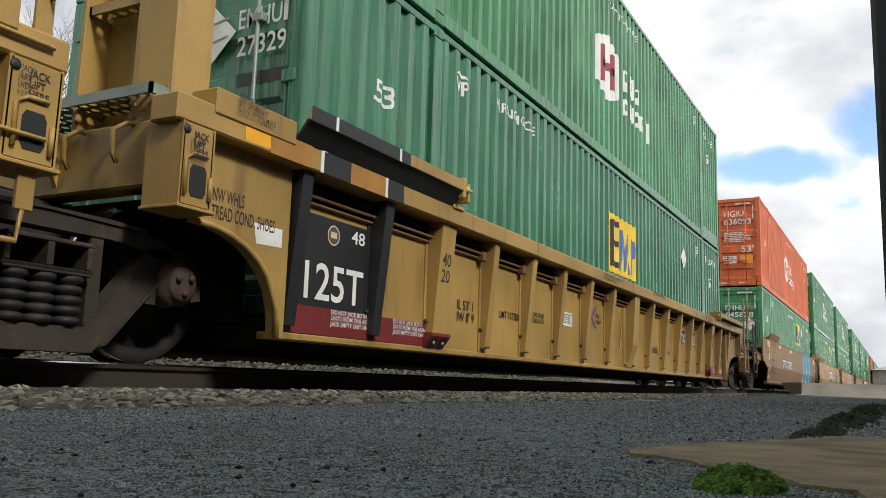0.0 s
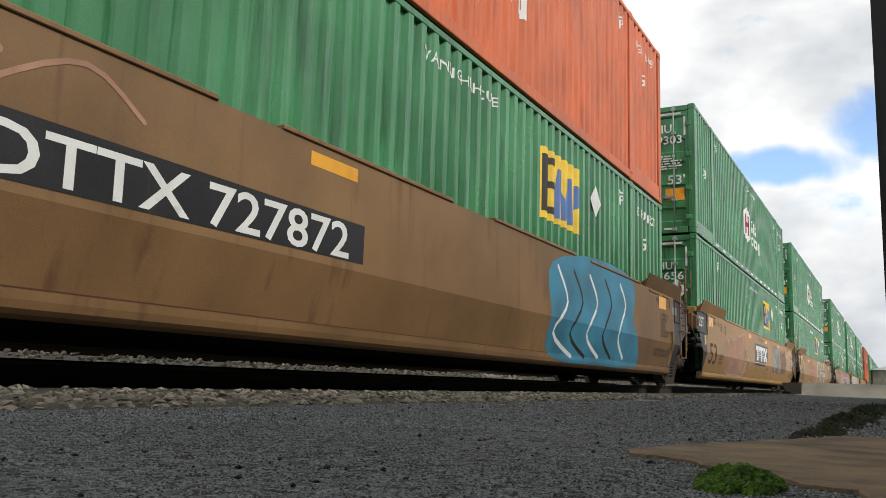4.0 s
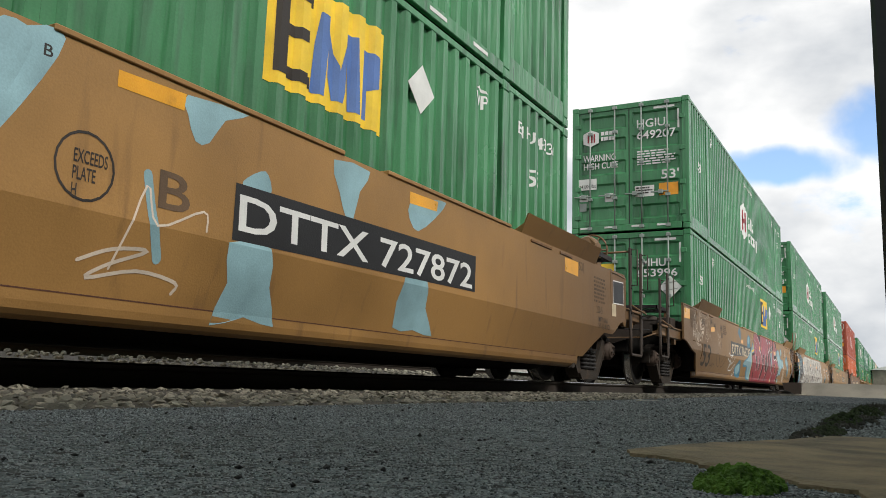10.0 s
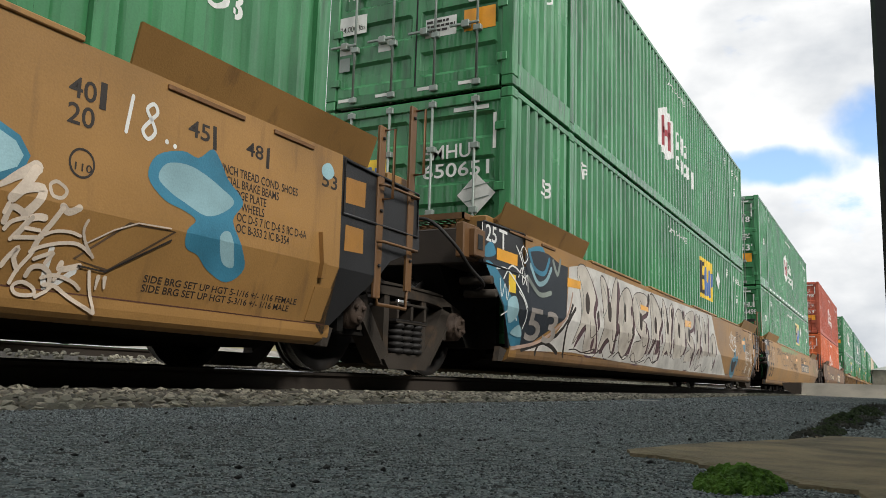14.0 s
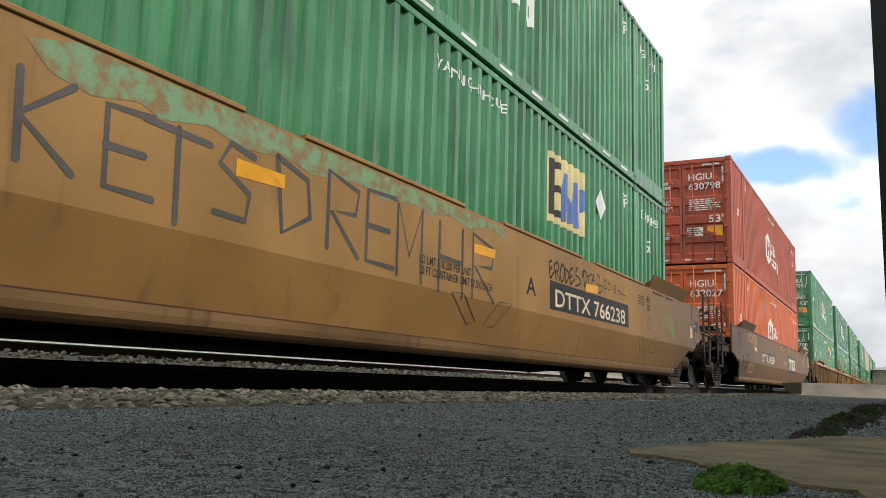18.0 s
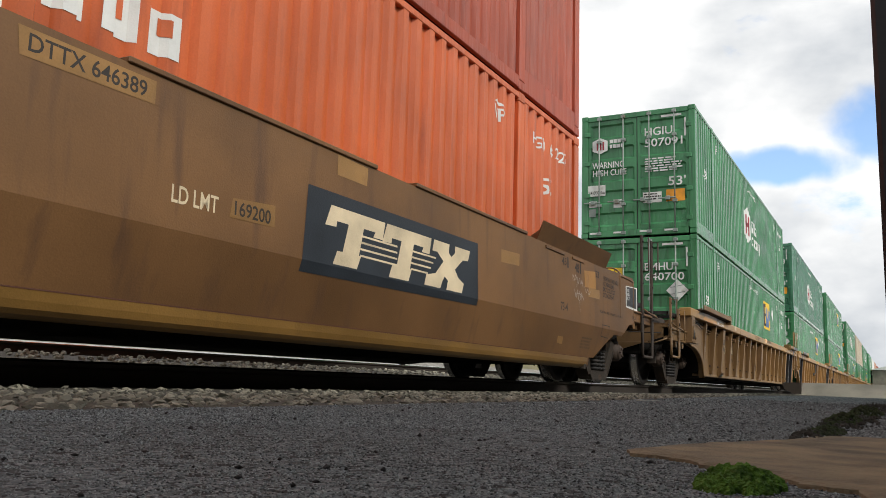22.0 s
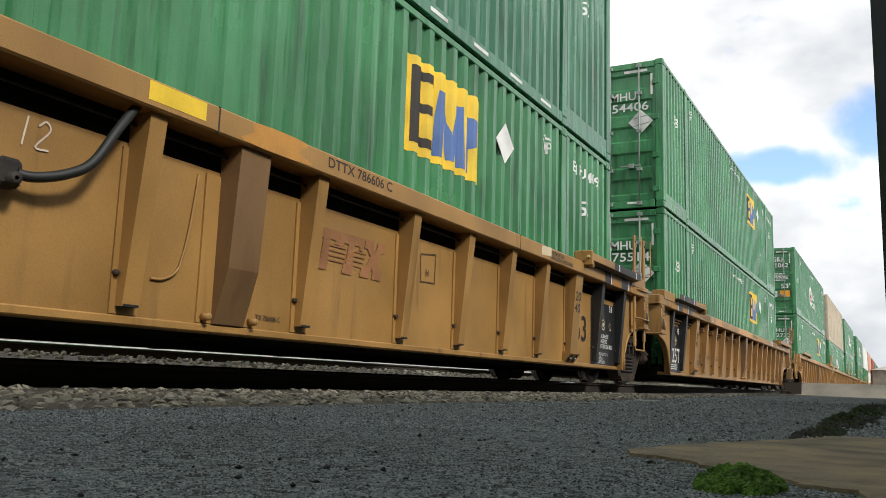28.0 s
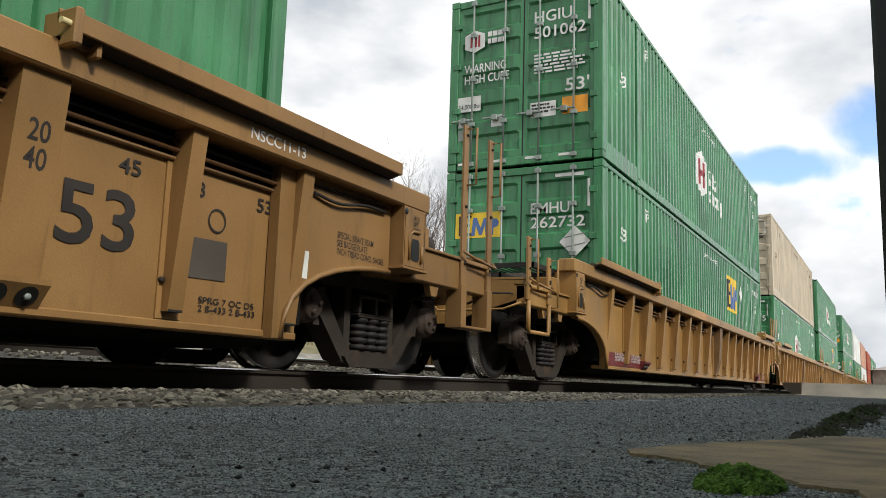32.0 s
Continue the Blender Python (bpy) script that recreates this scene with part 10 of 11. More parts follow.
sk(5, [(-0.27, 1.07), (-0.33, 0.92), (-0.34, 0.88)], (0.0216, 0.0086), PALE, "h", 4, False)
sk(5, [(-0.15, 1.07), (-0.21, 0.99)], (0.0324, 0.0101), PALE, "h", 4, False)
sk(5, [(-0.07, 1.1), (-0.13, 0.99)], (0.0324, 0.0101), PALE, "h", 4, False)
sk(5, [(-0.15, 1.14), (-0.02, 1.16), (0.14, 1.18)], (0.0144, 0.0432), PALE, "h", 4, False)
sk(5, [(-0.03, 1.09), (0.12, 1.11), (0.01, 1.02), (-0.07, 0.94)], (0.0540, 0.0130), PALE, "h", 4, False)
sk(5, [(-0.56, 0.82), (-0.5, 0.86), (-0.37, 0.89), (-0.47, 0.8), (-0.3, 0.83), (-0.19, 0.82), (-0.09, 0.78)], (0.0216, 0.0086), PALE, "h", 4, False)
sk(5, [(-0.63, 1.1), (-0.68, 1.0), (-0.66, 0.89), (-0.6, 0.87), (-0.53, 0.92), (-0.48, 1.02), (-0.49, 1.1), (-0.55, 1.14)], 0.0230, PALE, "h", 4, True)
sk(5, [(-0.62, 1.05), (-0.56, 0.94)], 0.0101, PALE, "h", 1, False)
sk(5, [(-0.54, 1.09), (-0.61, 0.96)], 0.0101, PALE, "h", 1, False)
disc(5, 0.08, 1.25, 0.02, PALE, "h")
disc(5, 0.14, 1.26, 0.02, PALE, "h")
disc(5, -0.23, 0.93, 0.02, PALE, "h")
disc(5, -0.17, 0.93, 0.02, PALE, "h")
disc(5, -0.08, 0.92, 0.02, PALE, "h")
sk(5, [(-0.19, 1.53), (-0.22, 1.45), (-0.16, 1.39), (-0.13, 1.45), (-0.14, 1.52), (-0.09, 1.49), (-0.1, 1.41), (-0.03, 1.42), (-0.01, 1.5), (0.03, 1.42)], 0.0086, PALE, "h", 4, False)
sk(5, [(0.03, 1.42), (0.08, 1.5), (0.14, 1.42), (0.2, 1.54), (0.28, 1.4), (0.19, 1.4), (0.22, 1.51), (0.29, 1.47)], 0.0086, PALE, "h", 4, False)
sk(5, [(0.24, 1.27), (0.27, 1.36), (0.41, 1.41), (0.45, 1.27), (0.36, 1.28), (0.47, 1.23), (0.38, 1.08), (0.3, 0.96)], 0.0086, PALE, "h", 4, False)
sk(5, [(0.3, 0.96), (0.47, 1.04), (0.38, 1.09), (0.52, 1.07)], 0.0086, PALE, "h", 4, False)
sk(5, [(0.5, 1.43), (0.62, 1.4), (0.54, 1.27), (0.53, 1.07), (0.59, 1.05)], 0.0086, PALE, "h", 4, False)
sk(5, [(0.65, 1.37), (0.77, 1.35), (0.69, 1.24), (0.59, 1.15), (0.76, 1.05), (0.56, 1.01), (0.67, 1.15)], 0.0086, PALE, "h", 4, False)
sk(5, [(0.72, 1.45), (0.61, 1.46), (0.67, 1.5), (0.73, 1.47)], 0.0086, PALE, "h", 4, False)
sk(5, [(0.39, 1.5), (0.47, 1.48), (0.38, 1.44), (0.5, 1.44)], 0.0086, PALE, "h", 4, False)
sk(5, [(0.16, 1.27), (0.23, 1.21)], 0.0101, PALE, "h", 1, False)
sk(5, [(0.15, 1.21), (0.25, 1.14)], 0.0101, PALE, "h", 1, False)
sk(5, [(0.85, 1.1), (0.79, 1.01)], 0.0101, PALE, "h", 1, False)
sk(5, [(0.94, 1.02), (0.89, 0.94)], 0.0101, PALE, "h", 1, False)
sk(5, [(0.46, 0.98), (0.61, 0.98)], 0.0101, PALE, "h", 1, False)
sk(5, [(0.45, 0.94), (0.57, 0.93)], 0.0101, PALE, "h", 1, False)
sk(6, [(15.63, 1.47), (15.6, 1.37), (15.59, 1.27)], (0.0363, 0.0079), LETTER, "h", 4, False)
sk(6, [(15.46, 0.88), (15.5, 0.99), (15.55, 1.03), (15.58, 0.98), (15.53, 0.85), (15.48, 0.76)], 0.0297, LETTER, "h", 4, False)
sk(6, [(15.54, 0.65), (15.56, 0.83)], (0.0092, 0.0231), LETTER, "h", 4, False)
sk(6, [(15.56, 0.83), (15.6, 0.72), (15.71, 0.86)], (0.0198, 0.0297), LETTER, "h", 4, False)
sk(6, [(15.71, 0.86), (15.6, 0.73), (15.59, 0.67), (15.61, 0.61)], (0.0297, 0.0092), LETTER, "h", 4, False)
sk(6, [(15.83, 0.8), (15.77, 0.79), (15.67, 0.74), (15.69, 0.69), (15.61, 0.66)], 0.0145, LETTER, "h", 4, False)
sk(6, [(15.92, 0.84), (15.84, 0.79), (15.77, 0.78)], (0.0297, 0.0132), LETTER, "h", 4, False)
sk(6, [(15.77, 0.78), (15.74, 0.73), (15.72, 0.67)], 0.0132, LETTER, "h", 4, False)
sk(6, [(15.87, 0.71), (15.72, 0.67), (15.71, 0.62)], 0.0092, LETTER, "h", 4, False)
sk(6, [(16.17, 1.06), (16.1, 0.92), (16.06, 0.77)], (0.0528, 0.0079), LETTER, "h", 4, False)
sk(6, [(16.24, 0.99), (16.18, 0.88), (16.14, 0.78)], (0.0528, 0.0079), LETTER, "h", 4, False)
sk(6, [(16.04, 0.73), (16.04, 0.67)], (0.0198, 0.0066), LETTER, "h", 4, False)
sk(6, [(16.12, 0.75), (16.12, 0.71)], (0.0198, 0.0066), LETTER, "h", 4, False)
sk(6, [(15.67, 0.6), (15.86, 0.64), (16.21, 0.68)], (0.0092, 0.0396), LETTER, "h", 4, False)
sk(6, [(15.55, 0.49), (15.6, 0.53), (15.71, 0.57)], (0.0231, 0.0330), LETTER, "h", 4, False)
sk(6, [(15.67, 0.56), (15.66, 0.48), (15.63, 0.39), (15.58, 0.39)], 0.0198, LETTER, "h", 4, False)
sk(6, [(15.62, 0.44), (15.64, 0.52), (15.67, 0.5), (15.68, 0.44), (15.64, 0.39)], 0.0158, LETTER, "h", 4, False)
sk(6, [(15.74, 0.39), (15.74, 0.52), (15.77, 0.54), (15.75, 0.45), (15.88, 0.38)], 0.0132, LETTER, "h", 4, False)
sk(6, [(15.86, 0.53), (15.78, 0.51), (15.74, 0.42), (15.64, 0.3)], (0.0330, 0.0132), LETTER, "h", 4, False)
sk(6, [(15.71, 0.39), (15.8, 0.3), (15.9, 0.24)], 0.0106, LETTER, "h", 4, False)
sk(6, [(15.71, 0.39), (15.73, 0.31)], 0.0119, LETTER, "h", 4, False)
sk(6, [(15.94, 0.49), (15.97, 0.39), (16.03, 0.25)], 0.0119, LETTER, "h", 4, False)
sk(6, [(16.0, 0.52), (16.01, 0.47)], (0.0198, 0.0079), LETTER, "h", 4, False)
sk(6, [(16.05, 0.5), (16.07, 0.45)], (0.0198, 0.0079), LETTER, "h", 4, False)
sk(6, [(15.74, 1.49), (15.7, 1.47), (15.74, 1.46), (15.68, 1.37), (15.69, 1.32), (15.76, 1.33), (15.81, 1.4), (15.8, 1.44), (15.74, 1.46), (15.77, 1.5)], 0.0158, LETTER, "h", 4, False)
disc(6, 15.79, 1.33, 0.02, LETTER, "h")
disc(6, 15.85, 1.34, 0.02, LETTER, "h")
pg(3, "graffiti_fill", [(12.38, 1.23), (12.51, 1.29), (12.64, 1.17), (12.68, 1.07), (12.79, 1.27), (12.93, 1.34), (13.00, 1.24), (13.22, 1.28), (13.30, 1.28), (13.71, 1.36), (13.71, 1.09), (13.88, 1.11), (13.92, 0.95), (13.85, 0.81), (13.68, 0.79), (13.70, 0.64), (13.64, 0.52), (13.54, 0.56), (13.47, 0.65), (13.36, 0.55), (13.20, 0.51), (13.09, 0.59), (12.94, 0.57), (12.83, 0.53), (12.69, 0.57), (12.50, 0.5)], BUBBLE, "h", 2)
sk(3, [(12.38, 1.24), (12.51, 1.29), (12.62, 1.08), (12.69, 0.85), (12.72, 0.64), (12.69, 0.56), (12.51, 0.49)], 0.05, MAUVE, "h", 4, False)
sk(3, [(12.67, 1.07), (12.70, 1.19), (12.81, 1.3), (12.93, 1.35), (12.89, 1.2), (12.82, 1.04), (12.97, 1.11), (13.19, 1.08)], 0.05, MAUVE, "h", 4, False)
sk(3, [(12.82, 1.03), (13.02, 1.04), (13.05, 0.82), (13.20, 0.76), (13.30, 0.9), (13.24, 1.0), (13.11, 0.99), (13.06, 0.89)], 0.05, MAUVE, "h", 4, False)
sk(3, [(12.93, 1.35), (13.01, 1.24), (13.21, 1.32), (13.31, 1.13), (13.49, 1.01), (13.45, 0.72), (13.53, 0.57), (13.64, 0.52), (13.68, 0.63), (13.66, 0.87), (13.62, 1.11)], 0.05, MAUVE, "h", 4, False)
sk(3, [(13.30, 1.28), (13.71, 1.36), (13.70, 1.05)], 0.05, MAUVE, "h", 4, False)
sk(3, [(13.70, 1.04), (13.86, 1.14), (13.92, 0.97), (13.85, 0.81), (13.68, 0.79)], 0.05, MAUVE, "h", 4, False)
sk(3, [(12.73, 0.6), (12.85, 0.53), (12.94, 0.58), (12.92, 0.65)], 0.05, MAUVE, "h", 4, False)
sk(3, [(13.09, 0.6), (13.25, 0.52), (13.43, 0.62)], 0.05, MAUVE, "h", 4, False)
sk(3, [(14.28, 1.23), (14.31, 0.76), (14.68, 0.7), (14.72, 0.85), (14.61, 0.91), (14.84, 0.95), (14.88, 1.06), (14.80, 1.16), (14.54, 1.21), (14.26, 1.22)], 0.018, LETTER, "h", 1, False)
sk(3, [(14.62, 1.37), (14.98, 1.35), (15.18, 1.2), (15.15, 0.99), (15.03, 1.02), (15.11, 0.73), (14.78, 0.76), (14.88, 1.06)], 0.018, LETTER, "h", 1, False)
sk(3, [(14.62, 1.37), (14.68, 1.18)], 0.018, LETTER, "h", 1, False)
sk(3, [(15.33, 1.24), (15.45, 1.08), (15.24, 0.95)], 0.018, LETTER, "h", 1, False)
sk(3, [(15.48, 1.12), (15.43, 0.93), (15.59, 0.92), (15.65, 1.18), (15.73, 0.83)], 0.018, LETTER, "h", 1, False)
sk(3, [(15.89, 1.12), (15.69, 0.99), (16.13, 0.77)], 0.018, LETTER, "h", 1, False)
sk(4, [(1.15, 1.3), (1.23, 1.16), (1.34, 1.04), (1.45, 0.93)], 0.02, PALE, "h", 4, False)
sk(4, [(1.15, 1.31), (1.3, 1.23), (1.44, 1.13), (1.57, 1.05), (1.64, 0.92), (1.64, 0.76), (1.58, 0.71), (1.51, 0.84), (1.41, 1.01), (1.29, 1.25), (1.25, 1.32)], 0.018, PALE, "h", 4, False)
sk(4, [(1.25, 1.31), (1.3, 1.32), (1.39, 1.23), (1.45, 1.23)], (0.06, 0.02), PALE, "h", 4, False)
sk(4, [(1.22, 1.01), (1.35, 1.05), (1.43, 1.02), (1.58, 0.93)], 0.018, PALE, "h", 4, False)
sk(4, [(1.44, 1.19), (1.62, 1.21)], 0.016, PALE, "h", 4, False)
sk(4, [(1.56, 1.2), (1.67, 1.08), (1.78, 1.03), (1.85, 0.96)], 0.016, PALE, "h", 4, False)
sk(4, [(1.53, 1.27), (1.52, 1.14)], 0.02, PALE, "h", 4, False)
sk(4, [(1.17, 0.43), (1.26, 0.35), (1.29, 0.46)], 0.028, GREYINK, "h", 4, False)
sk(4, [(1.4, 0.47), (1.35, 0.42), (1.38, 0.35), (1.46, 0.34), (1.5, 0.39), (1.46, 0.46)], 0.03, GREYINK, "h", 4, True)
pg(5, "graffiti_shade", [(7.08, 1.19), (7.48, 1.17), (7.41, 0.94), (7.1, 0.93)], ROSEPAINT, "h", 3)
pg(5, "graffiti_shade", [(7.68, 0.97), (7.87, 0.73), (7.74, 0.6), (7.61, 0.71)], ROSEPAINT, "h", 3)
pg(5, "graffiti_shade", [(8.64, 1.12), (8.9, 1.26), (9.17, 1.22), (9.12, 1.03), (8.66, 0.87)], ROSEPAINT, "h", 3)
pg(5, "graffiti_fill", [(7.41, 1.16), (7.45, 1.13), (7.57, 1.03), (7.57, 0.93), (7.56, 0.78), (7.57, 0.58), (7.48, 0.59), (7.39, 0.65), (7.25, 0.85), (7.2, 0.93), (7.36, 0.91), (7.53, 0.94), (7.44, 1.02)], INK, "h", 2)
pg(5, "graffiti_fill", [(7.41, 0.9), (7.53, 0.91), (7.51, 0.74)], GREYTEAL, "h", 0)
pg(5, "graffiti_fill", [(7.88, 0.9), (8.05, 0.81), (8.08, 0.73), (8.03, 0.58), (7.89, 0.52), (7.88, 0.7)], INK, "h", 3)
pg(5, "graffiti_fill", [(7.71, 1.53), (7.99, 1.54), (8.36, 1.52), (8.28, 1.4), (8.24, 1.29), (7.94, 1.39)], INK, "h", 0)
sk(5, [(8.18, 1.36), (8.25, 1.26), (8.32, 1.1), (8.54, 0.88), (8.66, 0.67), (8.55, 0.41), (8.47, 0.29)], (0.10, 0.09), INK, "h", 5, False)
pg(5, "graffiti_fill", [(8.53, 0.81), (8.74, 0.84), (9.06, 1.03), (8.95, 1.0), (8.76, 1.02), (8.74, 0.9)], INK, "h", 0)
sk(5, [(8.93, 1.0), (8.74, 0.75)], 0.05, INK, "h", 1, False)
pg(5, "graffiti_fill", [(8.56, 0.71), (8.78, 0.75), (8.77, 0.49), (8.61, 0.31), (8.52, 0.3), (8.62, 0.57)], INK, "h", 2)
pg(5, "graffiti_fill", [(9.31, 1.03), (9.51, 0.99), (9.47, 0.82), (9.43, 0.63), (9.55, 0.53), (9.31, 0.55), (9.14, 0.68), (9.25, 0.92)], INK, "h", 3)
pg(5, "graffiti_fill", [(9.48, 0.82), (9.72, 0.81), (9.67, 0.56), (9.48, 0.6)], GREYTEAL, "h", 0)
sk(5, [(9.73, 1.5), (10.02, 1.32), (9.86, 0.9), (9.73, 0.55), (9.48, 0.31)], 0.09, INK, "h", 5, False)
pg(5, "graffiti_fill", [(7.04, 0.46), (7.1, 0.46), (7.29, 0.25), (7.14, 0.24)], INK, "h", 0)
sk(5, [(7.19, 0.94), (7.25, 0.85), (7.39, 0.65), (7.51, 0.56)], (0.06, 0.02), LETTER, "h", 4, False)
sk(5, [(7.39, 1.15), (7.43, 0.99)], (0.05, 0.015), LETTER, "h", 4, False)
sk(5, [(7.83, 0.92), (7.89, 0.82), (7.89, 0.58)], (0.04, 0.02), LETTER, "h", 4, False)
sk(5, [(7.78, 1.47), (8.01, 1.38), (8.21, 1.28), (8.22, 1.12)], 0.026, LETTER, "h", 4, False)
sk(5, [(7.95, 1.11), (8.28, 1.05), (8.48, 0.84), (8.52, 0.65), (8.38, 0.28)], 0.03, LETTER, "h", 4, False)
sk(5, [(8.74, 1.04), (8.77, 0.89)], 0.024, LETTER, "h", 4, False)
sk(5, [(9.31, 1.04), (9.25, 0.95), (9.11, 0.69), (9.22, 0.55), (9.5, 0.49), (9.42, 0.31)], 0.024, LETTER, "h", 4, False)
sk(5, [(9.61, 1.52), (9.93, 1.3), (9.73, 0.87)], (0.035, 0.02), LETTER, "h", 4, False)
sk(5, [(7.53, 0.73), (7.75, 0.72), (8.05, 0.56)], 0.008, LETTER, "h", 4, False)
sk(5, [(8.24, 0.54), (8.47, 0.7), (8.78, 0.73)], 0.008, LETTER, "h", 4, False)
sk(5, [(6.94, 1.37), (7.46, 1.3), (7.66, 1.18)], 0.008, LETTER, "h", 4, False)
disc(5, 7.51, 0.54, 0.024, LETTER, "h")
disc(5, 7.57, 0.53, 0.024, LETTER, "h")
disc(5, 7.86, 0.56, 0.024, LETTER, "h")
disc(5, 7.86, 0.61, 0.024, LETTER, "h")
sk(5, [(6.44, 1.37), (6.46, 1.3), (6.51, 1.26), (6.53, 1.32), (6.5, 1.35)], 0.014, PALE, "h", 4, False)
sk(5, [(6.61, 1.19), (6.64, 1.33), (6.68, 1.33), (6.72, 1.27), (6.75, 1.34)], 0.014, PALE, "h", 4, False)
sk(5, [(6.36, 1.2), (6.39, 1.29)], 0.014, PALE, "h", 1, False)
pg(5, "graffiti_fill", [(11.46, 1.52), (11.77, 1.53), (11.98, 1.37), (11.95, 1.13), (11.8, 1.1), (11.79, 1.18), (11.79, 1.35), (11.66, 1.42)], INK, "h", 0)
pg(5, "graffiti_fill", [(11.26, 1.11), (11.34, 1.08), (11.68, 1.11), (11.8, 1.17), (11.95, 1.13), (11.81, 1.02), (11.54, 0.98), (11.3, 0.96), (11.23, 1.01)], INK, "h", 0)
pg(5, "graffiti_fill", [(11.83, 1.02), (12.11, 0.95), (12.28, 0.81), (12.38, 0.6), (12.38, 0.43), (12.25, 0.26), (12.03, 0.25), (12.21, 0.45), (12.21, 0.64), (12.11, 0.84), (11.86, 0.96)], INK, "h", 0)
pg(5, "graffiti_fill", [(10.37, 1.13), (10.62, 1.15), (10.94, 1.22), (10.76, 1.01), (10.73, 0.9), (10.76, 0.69), (10.7, 0.62), (10.49, 0.82)], CLOUDGREY, "h", 0)
sk(5, [(10.37, 1.13), (10.62, 1.15), (10.94, 1.22), (10.76, 1.01), (10.73, 0.9), (10.76, 0.69), (10.7, 0.62), (10.49, 0.82)], 0.02, SIGN_YELLOW, "h", 1, True)
pg(5, "graffiti_fill", [(10.18, 1.18), (10.37, 1.15), (10.49, 0.82), (10.7, 0.61), (10.9, 0.53), (10.77, 0.54), (10.55, 0.6), (10.39, 0.71), (10.27, 0.94)], INK, "h", 0)
pg(5, "graffiti_fill", [(10.24, 1.5), (10.39, 1.51), (10.53, 1.46), (10.53, 1.26), (10.67, 1.27), (10.86, 1.36), (10.95, 1.47), (10.89, 1.53), (11.17, 1.54), (11.14, 1.44), (11.08, 1.28), (10.97, 1.24), (10.71, 1.19), (10.37, 1.15), (10.38, 1.21), (10.4, 1.41)], INK, "h", 0)
pg(5, "graffiti_fill", [(11.25, 0.77), (11.49, 0.81), (11.5, 0.66), (11.6, 0.56), (11.52, 0.5), (11.38, 0.59)], INK, "h", 2)
pg(5, "graffiti_fill", [(11.05, 0.44), (11.27, 0.24), (11.12, 0.24)], INK, "h", 0)
pg(5, "graffiti_fill", [(10.67, 0.25), (10.92, 0.41), (10.99, 0.23), (10.91, 0.23), (10.81, 0.3)], INK, "h", 0)
pg(5, "graffiti_fill", [(9.93, 0.94), (9.99, 1.11), (10.08, 0.78), (9.95, 0.75)], INK, "h", 0)
pg(5, "graffiti_fill", [(10.76, 0.27), (10.86, 0.32), (10.92, 0.23)], SIGN_YELLOW, "h", 0)
pg(5, "graffiti_shade", [(10.75, 0.94), (10.82, 1.03), (10.98, 0.91), (11.15, 0.83), (10.87, 0.8), (10.77, 0.83)], ROSEPAINT, "h", 3)
pg(5, "graffiti_shade", [(11.11, 1.51), (11.18, 1.52), (11.12, 1.38), (11.07, 1.4)], ROSEPAINT, "h", 0)
sk(5, [(11.46, 1.52), (11.61, 1.42), (11.77, 1.35), (11.79, 1.17)], 0.018, LETTER, "h", 4, False)
sk(5, [(11.63, 1.23), (11.67, 1.12), (11.34, 1.08)], 0.02, LETTER, "h", 4, False)
sk(5, [(11.27, 1.11), (11.18, 1.0), (11.26, 0.93), (11.54, 0.97), (11.86, 0.96), (12.09, 0.85), (12.18, 0.67), (12.2, 0.48), (12.0, 0.27)], 0.03, LETTER, "h", 4, False)
sk(5, [(10.18, 1.12), (10.24, 0.98), (10.31, 0.83), (10.41, 0.69), (10.59, 0.58), (10.9, 0.51), (10.91, 0.42), (10.67, 0.25)], (0.018, 0.034), LETTER, "h", 4, False)
sk(5, [(10.2, 1.45), (10.4, 1.41), (10.37, 1.21)], 0.04, LETTER, "h", 4, False)
sk(5, [(10.52, 1.18), (10.76, 1.26), (10.94, 1.38), (10.96, 1.41), (10.89, 1.52)], 0.026, LETTER, "h", 4, False)
sk(5, [(10.56, 1.27), (10.74, 1.34)], 0.034, LETTER, "h", 4, False)
sk(5, [(11.25, 0.77), (11.38, 0.59), (11.54, 0.5)], (0.034, 0.012), LETTER, "h", 4, False)
sk(5, [(11.35, 0.8), (11.49, 0.84)], 0.024, LETTER, "h", 4, False)
sk(5, [(11.85, 1.07), (12.0, 1.02), (12.24, 0.89), (12.33, 0.74), (12.39, 0.57), (12.36, 0.4), (12.25, 0.25)], 0.02, SIGN_YELLOW, "h", 4, False)
sk(5, [(10.69, 0.61), (10.88, 0.77), (11.23, 0.78), (11.49, 0.84)], 0.024, INK, "h", 4, False)
sk(5, [(10.76, 0.68), (10.73, 0.9), (10.79, 1.04), (10.96, 1.22)], 0.022, INK, "h", 4, False)
sk(5, [(11.49, 0.79), (11.64, 0.79), (11.71, 0.7), (11.69, 0.6), (11.59, 0.58), (11.5, 0.66)], 0.016, SIGN_YELLOW, "h", 4, True)
disc(5, 10.15, 1.2, 0.06, LETTER, "h")
disc(5, 9.96, 1.14, 0.05, LETTER, "h")
disc(5, 11.61, 0.52, 0.015, LETTER, "h")
disc(5, 11.66, 0.56, 0.015, LETTER, "h")
disc(5, 12.01, 0.28, 0.018, LETTER, "h")
sk(5, [(13.54, 0.74), (13.63, 0.81), (13.71, 0.86)], (0.02, 0.07), PALE, "h", 4, False)
sk(5, [(13.71, 0.85), (13.67, 0.78), (13.61, 0.7)], 0.05, PALE, "h", 4, False)
sk(5, [(13.61, 0.7), (13.66, 0.75), (13.75, 0.77), (13.74, 0.71), (13.69, 0.64)], 0.045, PALE, "h", 4, False)
sk(5, [(13.69, 0.64), (13.62, 0.66), (13.6, 0.59)], 0.03, PALE, "h", 4, False)
